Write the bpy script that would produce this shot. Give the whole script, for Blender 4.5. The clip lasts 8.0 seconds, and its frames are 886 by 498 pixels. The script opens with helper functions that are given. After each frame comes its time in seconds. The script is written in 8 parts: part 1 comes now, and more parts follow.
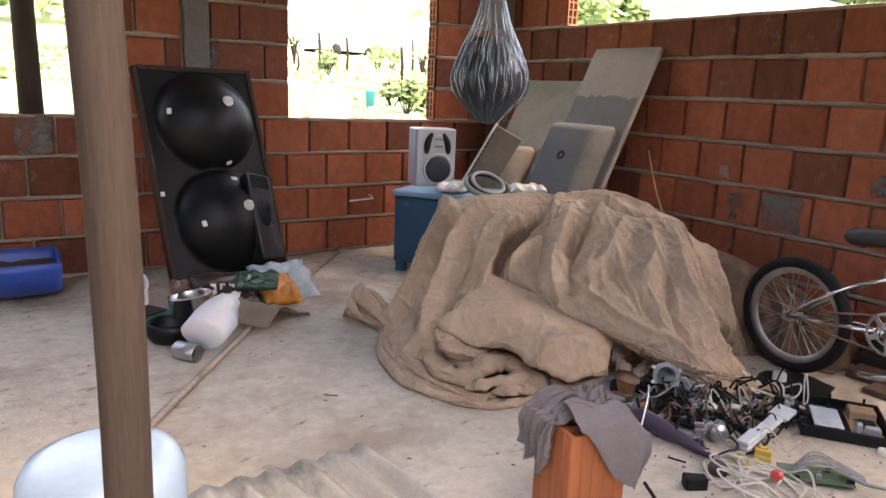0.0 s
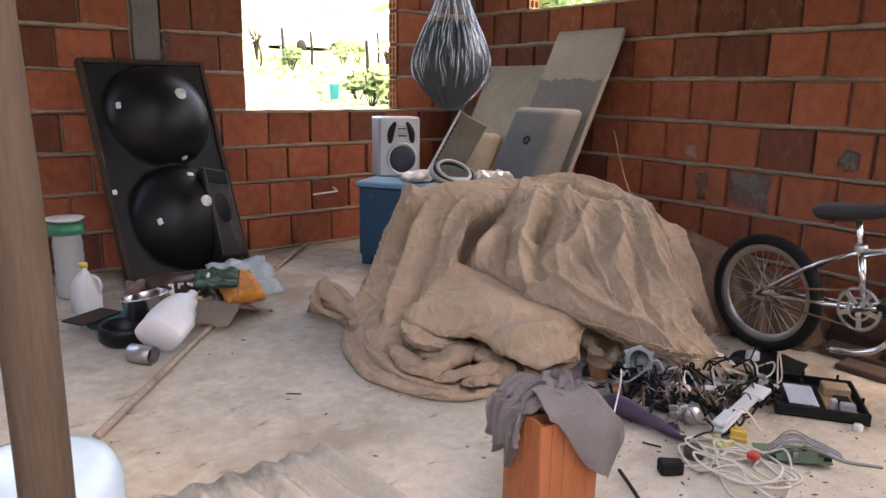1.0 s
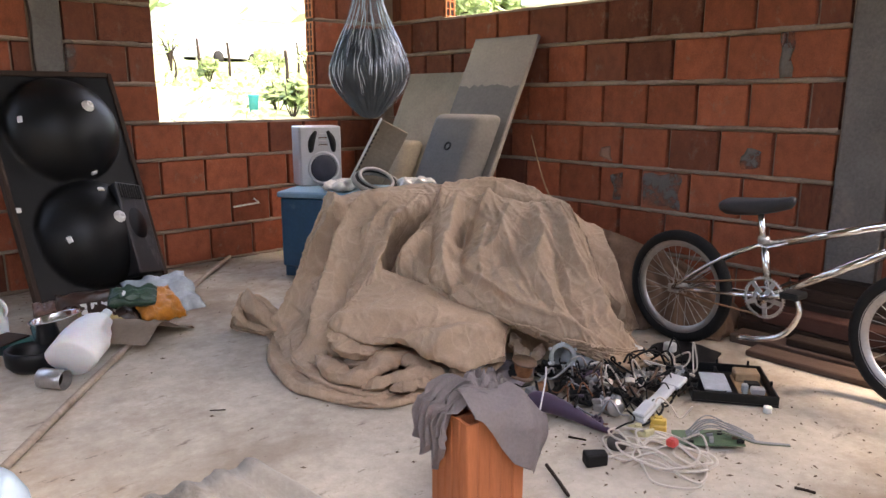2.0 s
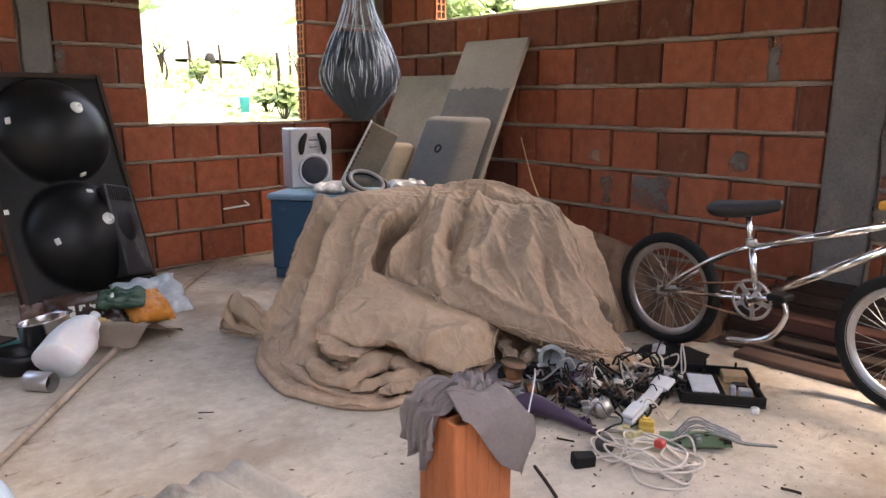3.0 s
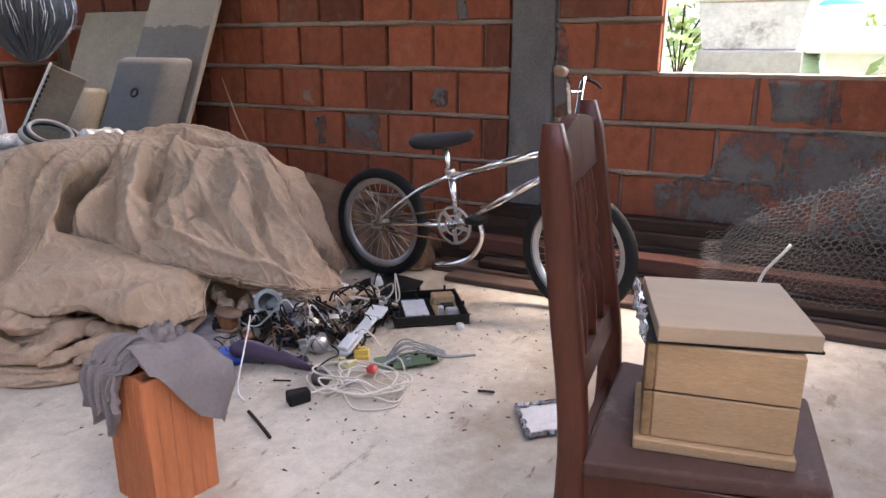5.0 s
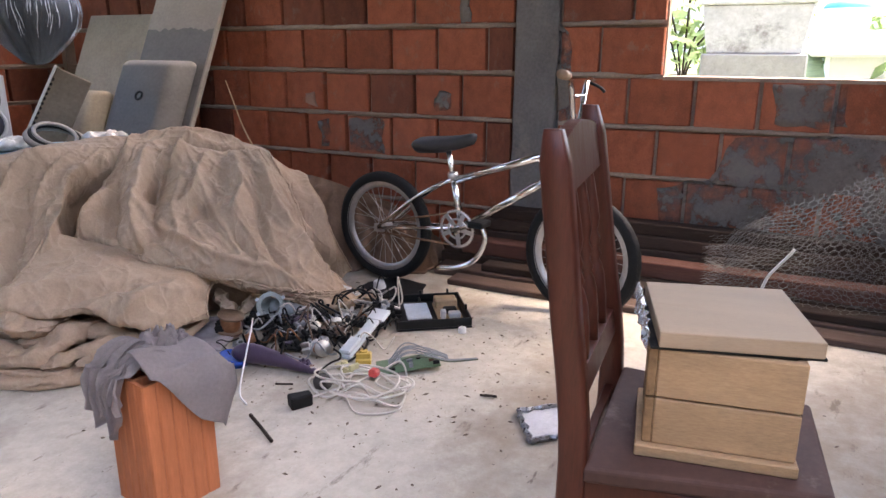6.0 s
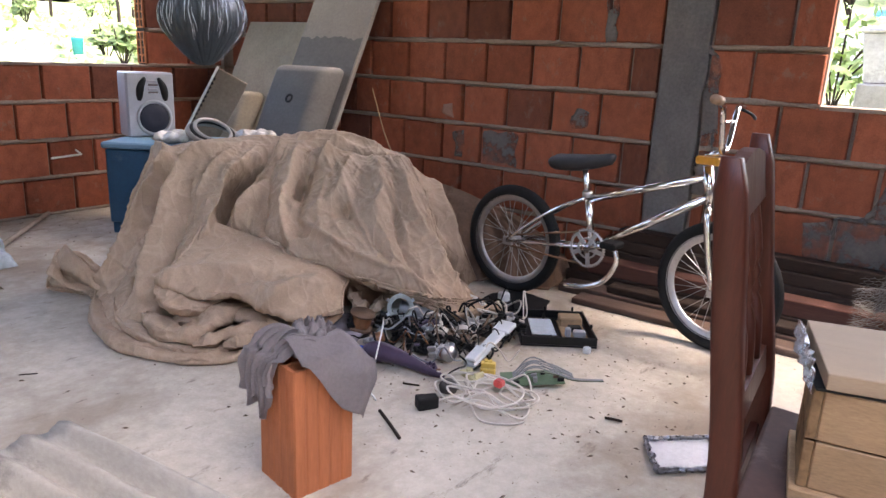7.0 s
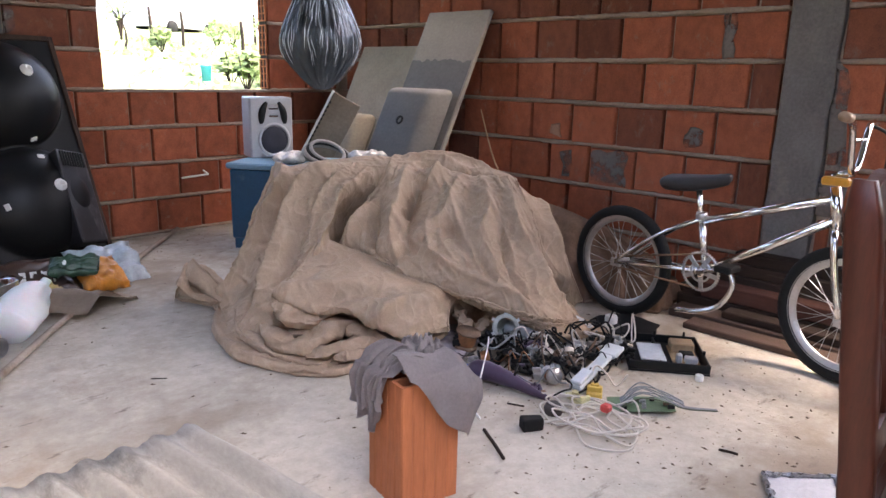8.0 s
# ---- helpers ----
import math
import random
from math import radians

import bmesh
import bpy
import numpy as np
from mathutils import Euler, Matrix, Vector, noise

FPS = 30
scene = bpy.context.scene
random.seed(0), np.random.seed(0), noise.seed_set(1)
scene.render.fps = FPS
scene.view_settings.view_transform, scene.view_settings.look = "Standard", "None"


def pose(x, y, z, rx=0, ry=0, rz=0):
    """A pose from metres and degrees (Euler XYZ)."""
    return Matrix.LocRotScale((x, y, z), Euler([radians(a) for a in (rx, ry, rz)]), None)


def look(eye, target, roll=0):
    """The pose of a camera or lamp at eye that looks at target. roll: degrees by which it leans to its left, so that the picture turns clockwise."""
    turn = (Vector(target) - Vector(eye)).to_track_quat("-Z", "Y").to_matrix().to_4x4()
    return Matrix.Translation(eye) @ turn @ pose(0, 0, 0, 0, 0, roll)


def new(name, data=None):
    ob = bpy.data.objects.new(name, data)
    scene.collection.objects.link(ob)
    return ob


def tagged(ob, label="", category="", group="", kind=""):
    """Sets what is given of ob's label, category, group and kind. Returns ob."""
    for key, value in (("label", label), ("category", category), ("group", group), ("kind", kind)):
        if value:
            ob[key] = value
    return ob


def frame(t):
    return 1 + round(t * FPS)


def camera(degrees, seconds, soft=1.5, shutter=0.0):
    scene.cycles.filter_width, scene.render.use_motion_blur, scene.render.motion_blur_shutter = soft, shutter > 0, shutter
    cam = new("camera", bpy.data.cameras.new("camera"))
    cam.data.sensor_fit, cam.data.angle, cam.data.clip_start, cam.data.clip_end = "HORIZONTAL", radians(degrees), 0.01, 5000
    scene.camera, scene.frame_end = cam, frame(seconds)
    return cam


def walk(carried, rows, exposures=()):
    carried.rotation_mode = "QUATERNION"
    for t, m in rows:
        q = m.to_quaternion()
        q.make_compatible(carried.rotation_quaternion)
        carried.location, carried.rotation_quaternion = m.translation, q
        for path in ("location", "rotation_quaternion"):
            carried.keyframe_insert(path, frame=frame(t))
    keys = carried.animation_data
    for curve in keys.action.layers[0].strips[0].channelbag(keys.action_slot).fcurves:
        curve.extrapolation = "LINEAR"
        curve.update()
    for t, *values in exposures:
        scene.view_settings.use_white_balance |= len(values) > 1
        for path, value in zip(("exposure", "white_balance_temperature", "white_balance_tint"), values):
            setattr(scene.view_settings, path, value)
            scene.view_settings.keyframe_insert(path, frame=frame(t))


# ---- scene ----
cam = camera(64.4, 8.0)
PATH = [
    (0, (-3.329, -4.164, 1.067), (-2.219, -2.558, 0.631), 2.4),
    (0.5, (-3.293, -4.128, 1.044), (-2.192, -2.503, 0.659), 1.9),
    (1, (-3.25, -4.12, 1.026), (-2.082, -2.56, 0.577), 0.9),
    (1.5, (-3.249, -4.131, 1.02), (-1.945, -2.683, 0.569), 0.9),
    (2, (-3.24, -4.141, 1.016), (-1.914, -2.705, 0.593), 0.0),
    (3.5, (-3.229, -4.169, 1.013), (-1.85, -2.777, 0.61), 0.7),
    (4, (-3.184, -4.204, 1.0), (-1.589, -3.091, 0.537), 1.6),
    (4.5, (-3.169, -4.232, 0.993), (-1.483, -3.275, 0.499), -0.2),
    (5, (-3.14, -4.255, 0.977), (-1.41, -3.418, 0.423), 0.1),
    (6.5, (-3.135, -4.258, 0.984), (-1.417, -3.384, 0.451), 0.3),
    (7, (-3.204, -4.197, 0.986), (-1.626, -3.084, 0.466), 2.6),
    (7.5, (-3.201, -4.197, 0.987), (-1.71, -2.972, 0.462), 2.4),
    (8, (-3.222, -4.196, 0.993), (-1.823, -2.85, 0.514), 1.4),
]
walk(cam, [(t, look(eye, target, roll)) for t, eye, target, roll in PATH], [(0, 3.62, 7800, 17), (3.5, 3.62, 7800, 17), (4.5, 3.68, 7050, 17), (8, 3.68, 7050, 17)])

# ---- light ----
world = bpy.data.worlds.new("sky")
scene.world = world
world.use_nodes = True
_n = world.node_tree.nodes
_sky = _n.new("ShaderNodeTexSky")
_sky.sky_type = "NISHITA"
_sky.sun_disc = False
_sky.sun_elevation, _sky.sun_rotation = radians(62), radians(138)
_sky.dust_density, _sky.air_density = 4.0, 1.0
world.node_tree.links.new(_sky.outputs[0], _n["Background"].inputs[0])
_n["Background"].inputs[1].default_value = 0.15
_sun = bpy.data.lights.new("sun", "SUN")
_sun.energy, _sun.angle, _sun.color = 0.28, radians(28), (1.0, 0.97, 0.92)
sun = new("sun", _sun)
sun.matrix_world = look((4, -4.4, 12), (0, 0, 0))


# ---- materials ----
def mat(name, base, rough=0.8, metal=0.0, vary=0.25, scale=6.0, fine=60.0, bump=0.3, depth=0.004, per=0.0, dirt=None, dirt_amount=0.0,
        stretch=(1, 1, 1), gloss_vary=0.15, alt=None):
    """A surface with variation at two scales, relief, a tint for each object, and dirt laid on in patches."""
    m = bpy.data.materials.new(name)
    m.use_nodes = True
    t = m.node_tree
    n, l = t.nodes, t.links
    b = n["Principled BSDF"]
    b.inputs["Metallic"].default_value = metal
    if rough >= 0.7:
        b.inputs["Specular IOR Level"].default_value = 0.2
    co = n.new("ShaderNodeTexCoord")
    mp = n.new("ShaderNodeMapping")
    mp.inputs["Scale"].default_value = stretch
    l.new(co.outputs["Object"], mp.inputs[0])
    oi = n.new("ShaderNodeObjectInfo")
    ad = n.new("ShaderNodeVectorMath")
    ad.operation = "MULTIPLY_ADD"
    l.new(oi.outputs["Random"], ad.inputs[0])
    ad.inputs[1].default_value = (37, 53, 71)
    l.new(mp.outputs[0], ad.inputs[2])

    def tex(sc, det, rg=0.6):
        x = n.new("ShaderNodeTexNoise")
        x.inputs["Scale"].default_value, x.inputs["Detail"].default_value, x.inputs["Roughness"].default_value = sc, det, rg
        l.new(ad.outputs[0], x.inputs["Vector"])
        return x.outputs["Fac"]

    big, small = tex(scale, 4), tex(fine, 5, 0.7)
    mixer = n.new("ShaderNodeMath")
    mixer.operation = "MULTIPLY_ADD"
    l.new(small, mixer.inputs[0])
    mixer.inputs[1].default_value = 0.5
    half = n.new("ShaderNodeMath")
    half.operation = "MULTIPLY"
    l.new(big, half.inputs[0])
    half.inputs[1].default_value = 0.5
    l.new(half.outputs[0], mixer.inputs[2])
    ramp = n.new("ShaderNodeValToRGB")
    lo = [max(0.0, c * (1 - vary)) for c in base]
    hi = [min(1.0, c * (1 + vary)) for c in base]
    if alt:
        lo = alt
    ramp.color_ramp.elements[0].position, ramp.color_ramp.elements[1].position = 0.33, 0.67
    ramp.color_ramp.elements[0].color, ramp.color_ramp.elements[1].color = (*lo, 1), (*hi, 1)
    l.new(mixer.outputs[0], ramp.inputs[0])
    colour = ramp.outputs[0]
    if per:
        hs = n.new("ShaderNodeHueSaturation")
        mr = n.new("ShaderNodeMapRange")
        mr.inputs["To Min"].default_value, mr.inputs["To Max"].default_value = 1 - per, 1 + per
        l.new(oi.outputs["Random"], mr.inputs[0])
        l.new(mr.outputs[0], hs.inputs["Value"])
        l.new(colour, hs.inputs["Color"])
        colour = hs.outputs[0]
    if dirt:
        mask = n.new("ShaderNodeValToRGB")
        mask.color_ramp.elements[0].position = 0.62 - 0.3 * dirt_amount
        mask.color_ramp.elements[1].position = 0.78 - 0.3 * dirt_amount
        l.new(tex(scale * 0.6, 8, 0.75), mask.inputs[0])
        mx = n.new("ShaderNodeMix")
        mx.data_type = "RGBA"
        mx.inputs[7].default_value = (*dirt, 1)
        l.new(mask.outputs[0], mx.inputs[0])
        l.new(colour, mx.inputs[6])
        colour = mx.outputs[2]
    l.new(colour, b.inputs["Base Color"])
    rr = n.new("ShaderNodeMapRange")
    rr.inputs["To Min"].default_value, rr.inputs["To Max"].default_value = max(0.03, rough - gloss_vary), min(1, rough + gloss_vary)
    l.new(big, rr.inputs[0])
    l.new(rr.outputs[0], b.inputs["Roughness"])
    if bump:
        bp = n.new("ShaderNodeBump")
        bp.inputs["Strength"].default_value, bp.inputs["Distance"].default_value = bump, depth
        l.new(mixer.outputs[0], bp.inputs["Height"])
        l.new(bp.outputs[0], b.inputs["Normal"])
    return m


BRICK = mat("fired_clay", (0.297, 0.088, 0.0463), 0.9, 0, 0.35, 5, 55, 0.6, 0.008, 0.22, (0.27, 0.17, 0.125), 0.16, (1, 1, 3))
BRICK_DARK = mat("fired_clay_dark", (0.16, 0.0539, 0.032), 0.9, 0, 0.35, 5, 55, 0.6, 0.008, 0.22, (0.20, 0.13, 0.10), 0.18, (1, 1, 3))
MORTAR = mat("mortar", (0.312, 0.234, 0.183), 0.95, 0, 0.3, 9, 90, 0.8, 0.012)
CEMENT = mat("cement_render", (0.152, 0.137, 0.127), 0.92, 0, 0.32, 5, 70, 0.9, 0.010, 0, (0.25, 0.20, 0.17), 0.16)
FLOOR = mat("dusty_screed", (0.44, 0.395, 0.33), 0.9, 0, 0.24, 1.1, 24, 0.5, 0.012, 0, (0.29, 0.225, 0.165), 0.42)
_t = FLOOR.node_tree
_c = _t.nodes.new("ShaderNodeTexCoord")
_col = _t.nodes["Principled BSDF"].inputs["Base Color"].links[0].from_socket
for _turn, _sc, _lo, _hi, _ink in ((0.5, (5.0, 13.0, 1.0), 0.60, 0.68, (0.15, 0.12, 0.095, 1)), (-0.35, (9.0, 26.0, 1.0), 0.64, 0.70, (0.14, 0.11, 0.09, 1)), (0.1, (1.6, 2.2, 1.0), 0.50, 0.66, (0.255, 0.205, 0.16, 1)), (0.8, (26.0, 30.0, 1.0), 0.66, 0.72, (0.11, 0.085, 0.07, 1))):
    _m = _t.nodes.new("ShaderNodeMapping")
    _m.inputs["Rotation"].default_value, _m.inputs["Scale"].default_value = (0, 0, _turn), _sc
    _t.links.new(_c.outputs["Object"], _m.inputs[0])
    _x = _t.nodes.new("ShaderNodeTexNoise")
    _x.inputs["Scale"].default_value, _x.inputs["Detail"].default_value, _x.inputs["Roughness"].default_value = 1.0, 7.0, 0.68
    _t.links.new(_m.outputs[0], _x.inputs["Vector"])
    _k = _t.nodes.new("ShaderNodeValToRGB")
    _k.color_ramp.elements[0].position, _k.color_ramp.elements[1].position = _lo, _hi
    _k.color_ramp.elements[1].color = (0.75, 0.75, 0.75, 1)
    _t.links.new(_x.outputs["Fac"], _k.inputs[0])
    _q = _t.nodes.new("ShaderNodeMix")
    _q.data_type = "RGBA"
    _q.inputs[7].default_value = _ink
    _t.links.new(_k.outputs[0], _q.inputs[0])
    _t.links.new(_col, _q.inputs[6])
    _col = _q.outputs[2]
_t.links.new(_col, _t.nodes["Principled BSDF"].inputs["Base Color"])
# Kept dark so that the unseen ceiling bounces little light.
CEIL = mat("slab_concrete", (0.11, 0.1, 0.0925), 0.9, 0, 0.2, 2, 40, 0.4, 0.008)
BURLAP = mat("brown_tarp", (0.405, 0.293, 0.205), 0.8, 0, 0.2, 5, 140, 0.06, 0.001, 0.02, (0.40, 0.31, 0.23), 0.14)
_t = BURLAP.node_tree
_v = _t.nodes.new("ShaderNodeTexVoronoi")
_v.feature = "DISTANCE_TO_EDGE"
_v.inputs["Scale"].default_value = 11.0
_w = _t.nodes.new("ShaderNodeTexNoise")
_w.inputs["Scale"].default_value, _w.inputs["Detail"].default_value = 5.0, 3.0
_a = _t.nodes.new("ShaderNodeVectorMath")
_a.operation = "MULTIPLY_ADD"
_c = _t.nodes.new("ShaderNodeTexCoord")
_t.links.new(_c.outputs["Object"], _w.inputs["Vector"])
_t.links.new(_w.outputs["Color"], _a.inputs[0])
_a.inputs[1].default_value = (0.35, 0.35, 0.35)
_t.links.new(_c.outputs["Object"], _a.inputs[2])
_t.links.new(_a.outputs[0], _v.inputs["Vector"])
_r = _t.nodes.new("ShaderNodeMapRange")
_r.inputs["From Max"].default_value = 0.16
_t.links.new(_v.outputs["Distance"], _r.inputs[0])
_b = _t.nodes.new("ShaderNodeBump")
_b.inputs["Strength"].default_value, _b.inputs["Distance"].default_value, _b.invert = 0.3, 0.004, True
_t.links.new(_r.outputs[0], _b.inputs["Height"])
_m = _t.nodes.new("ShaderNodeMapping")
_m.inputs["Scale"].default_value = (1.0, 1.0, 0.45)
_t.links.new(_c.outputs["Object"], _m.inputs[0])
_x = _t.nodes.new("ShaderNodeTexNoise")
_x.inputs["Scale"].default_value, _x.inputs["Detail"].default_value, _x.inputs["Distortion"].default_value = 11.0, 1.5, 0.6
_t.links.new(_m.outputs[0], _x.inputs["Vector"])
_y = _t.nodes.new("ShaderNodeMath")
_y.operation = "SUBTRACT"
_y.inputs[1].default_value = 0.5
_t.links.new(_x.outputs["Fac"], _y.inputs[0])
_z = _t.nodes.new("ShaderNodeMath")
_z.operation = "ABSOLUTE"
_t.links.new(_y.outputs[0], _z.inputs[0])
_f = _t.nodes.new("ShaderNodeBump")
_f.inputs["Strength"].default_value, _f.inputs["Distance"].default_value, _f.invert = 0.8, 0.035, True
_t.links.new(_z.outputs[0], _f.inputs["Height"])
_t.links.new(_t.nodes["Bump"].outputs[0], _f.inputs["Normal"])
_t.links.new(_f.outputs[0], _b.inputs["Normal"])
_t.links.new(_b.outputs[0], _t.nodes["Principled BSDF"].inputs["Normal"])
_col = _t.nodes["Principled BSDF"].inputs["Base Color"].links[0].from_socket
# Lightens the colour along the ridge lines of the wrinkle relief.
for _line, _wide, _amount, _pale in ((_z.outputs[0], 0.03, 0.35, (0.54, 0.41, 0.30, 1)),):
    _k = _t.nodes.new("ShaderNodeMapRange")
    _k.inputs["From Max"].default_value, _k.inputs["To Min"].default_value, _k.inputs["To Max"].default_value = _wide, _amount, 0.0
    _t.links.new(_line, _k.inputs[0])
    _q = _t.nodes.new("ShaderNodeMix")
    _q.data_type = "RGBA"
    _q.inputs[7].default_value = _pale
    _t.links.new(_k.outputs[0], _q.inputs[0])
    _t.links.new(_col, _q.inputs[6])
    _col = _q.outputs[2]
_t.links.new(_col, _t.nodes["Principled BSDF"].inputs["Base Color"])
SLAB = mat("grey_slab", (0.258, 0.232, 0.206), 0.85, 0, 0.18, 4, 60, 0.4, 0.004, 0, (0.22, 0.21, 0.20), 0.1)
SLAB_B = mat("dull_slab", (0.293, 0.246, 0.188), 0.9, 0, 0.2, 4, 60, 0.4, 0.004, 0, (0.26, 0.24, 0.21), 0.15)
BLUE = mat("blue_paint", (0.00936, 0.0663, 0.129), 0.45, 0, 0.2, 5, 60, 0.2, 0.002, 0, (0.10, 0.16, 0.20), 0.05)
BLUE_TOP = mat("faded_blue_paint", (0.156, 0.281, 0.374), 0.5, 0, 0.15, 6, 60, 0.2, 0.002, 0, (0.32, 0.36, 0.38), 0.12)
BLACKPL = mat("black_plastic", (0.008, 0.0085, 0.009), 0.42, 0, 0.3, 6, 80, 0.25, 0.003, 0, (0.03, 0.029, 0.028), 0.08, gloss_vary=0.1)
BLACKPL.node_tree.nodes["Principled BSDF"].inputs["Specular IOR Level"].default_value = 0.25
BLACK = mat("black_rubber", (0.011, 0.011, 0.011), 0.7, 0, 0.3, 8, 90, 0.3, 0.003, 0, (0.05, 0.043, 0.036), 0.05)
WHITEPL = mat("white_plastic", (0.72, 0.71, 0.68), 0.4, 0, 0.06, 8, 60, 0.1, 0.002, 0, (0.5, 0.46, 0.4), 0.03)
SILVERPL = mat("silver_plastic", (0.47, 0.48, 0.50), 0.4, 0.25, 0.08, 8, 80, 0.1, 0.001)
CHROME = mat("chrome", (0.78, 0.77, 0.76), 0.16, 1.0, 0.1, 12, 90, 0.15, 0.001, 0, (0.35, 0.25, 0.18), 0.02, gloss_vary=0.08)
STEEL = mat("dull_steel", (0.52, 0.51, 0.50), 0.4, 0.9, 0.2, 12, 90, 0.2, 0.001, 0, (0.22, 0.13, 0.08), 0.08)
RUST = mat("rusty_steel", (0.22, 0.13, 0.08), 0.8, 0.3, 0.4, 12, 90, 0.4, 0.002)
WOODRED = mat("red_brown_varnish", (0.056, 0.0128, 0.0064), 0.45, 0, 0.4, 7, 50, 0.15, 0.002, 0, (0.14, 0.05, 0.03), 0.03, (6, 6, 0.8))
WOODRED.node_tree.nodes["Principled BSDF"].inputs["Specular IOR Level"].default_value = 0.3
POSTWOOD = mat("weathered_post", (0.0281, 0.0195, 0.0148), 0.85, 0, 0.35, 7, 60, 0.6, 0.004, 0, (0.17, 0.11, 0.08), 0.1, (3, 3, 0.35))
GREYPOST = mat("grey_weathered_post", (0.046, 0.033, 0.027), 0.88, 0, 0.35, 7, 60, 0.6, 0.004, 0, (0.035, 0.024, 0.019), 0.12, (3, 3, 0.25))
PINE = mat("pale_pine", (0.337, 0.215, 0.118), 0.75, 0, 0.28, 5, 70, 0.25, 0.002, 0.06, (0.22, 0.15, 0.09), 0.18, (1, 5, 5))
PINE_TOP = mat("pale_board", (0.335, 0.242, 0.16), 0.75, 0, 0.12, 4, 80, 0.2, 0.002, 0, (0.29, 0.20, 0.13), 0.14, (1, 5, 5))
OLDWOOD = mat("old_boards", (0.0497, 0.0322, 0.0246), 0.9, 0, 0.35, 6, 60, 0.6, 0.004, 0.25, (0.17, 0.13, 0.10), 0.10, (6, 0.5, 6))
ORANGECLAY = mat("new_fired_clay", (0.39, 0.133, 0.0585), 0.85, 0, 0.2, 5, 60, 0.3, 0.003, 0.05, None, 0, (4, 4, 0.4))
RAG = mat("grey_rag", (0.328, 0.289, 0.289), 0.95, 0, 0.16, 8, 120, 0.5, 0.003)
FIBRE = mat("fibre_cement", (0.39, 0.359, 0.312), 0.92, 0, 0.2, 4, 60, 0.5, 0.004, 0, (0.12, 0.112, 0.10), 0.24, (1.5, 0.6, 1))
GREEN = mat("leaf", (0.19, 0.27, 0.085), 0.6, 0, 0.4, 3, 40, 0.2, 0.003, 0.3)
GRASS = mat("grass_ground", (0.28, 0.32, 0.16), 0.9, 0, 0.4, 0.6, 6, 0.6, 0.05, 0, (0.34, 0.28, 0.19), 0.12)
WALLWHITE = mat("lime_wall", (0.78, 0.79, 0.83), 0.9, 0, 0.06, 1, 12, 0.2, 0.01, 0, (0.55, 0.5, 0.45), 0.06)
WALLDUN = mat("dun_wall", (0.46, 0.39, 0.34), 0.9, 0, 0.1, 1, 12, 0.2, 0.01)
ROOFTILE = mat("roof_tile", (0.33, 0.17, 0.11), 0.9, 0, 0.25, 2, 20, 0.3, 0.01)
# Near-black that stands for the shade inside hollows and openings.
DARK = mat("hollow_shade", (0.03, 0.024, 0.02), 0.95, 0, 0.2)


# ---- builders ----
def part(name, bm, material, parent=None, label="", smooth=False):
    me = bpy.data.meshes.new(name)
    bm.normal_update()
    bm.to_mesh(me)
    bm.free()
    if smooth:
        me.shade_smooth()
    me.materials.append(material)
    ob = new(name, me)
    if parent:
        ob.parent = parent
    return tagged(ob, label)


def thing(name, m, label, category, group="", kind=""):
    ob = new(name)
    ob.empty_display_size = 0.1
    ob.matrix_world = m
    return tagged(ob, label, category, group, kind)


def bx(bm, lo, hi, bevel=0.0, m=None, seg=1):
    lo, hi = Vector(lo), Vector(hi)
    g = bmesh.ops.create_cube(bm, size=1)
    vs = g["verts"]
    bmesh.ops.scale(bm, vec=hi - lo, verts=vs)
    bmesh.ops.translate(bm, vec=(lo + hi) / 2, verts=vs)
    if bevel:
        es = list({e for v in vs for e in v.link_edges})
        r = bmesh.ops.bevel(bm, geom=es, offset=bevel, segments=seg, profile=0.5, affect="EDGES")
        vs = list({v for f in r["faces"] for v in f.verts} | {v for v in vs if v.is_valid})
    if m:
        bmesh.ops.transform(bm, matrix=m, verts=vs)
    return vs


def tube(bm, pts, r, seg=10, closed=False, caps=True):
    """A round bar along points; r is one radius, or one for each point."""
    pts = [Vector(p) for p in pts]
    n = len(pts)
    rs = r if isinstance(r, (list, tuple)) else [r] * n
    rings, side = [], None
    for i, p in enumerate(pts):
        a = pts[(i - 1) % n] if closed or i else p
        c = pts[(i + 1) % n] if closed or i < n - 1 else p
        d = (c - a).normalized()
        if side is None:
            side = d.orthogonal().normalized()
        side = (side - d * side.dot(d)).normalized()
        up = d.cross(side)
        rings.append([bm.verts.new(p + rs[i] * (math.cos(2 * math.pi * k / seg) * side + math.sin(2 * math.pi * k / seg) * up)) for k in range(seg)])
    for i in range(n if closed else n - 1):
        a, c = rings[i], rings[(i + 1) % n]
        off = 0
        if closed and i == n - 1:
            off = min(range(seg), key=lambda o: (a[0].co - c[o].co).length)
        for k in range(seg):
            bm.faces.new((a[k], a[(k + 1) % seg], c[(k + 1 + off) % seg], c[(k + off) % seg]))
    if caps and not closed:
        bm.faces.new(rings[0][::-1])
        bm.faces.new(rings[-1])
    return bm


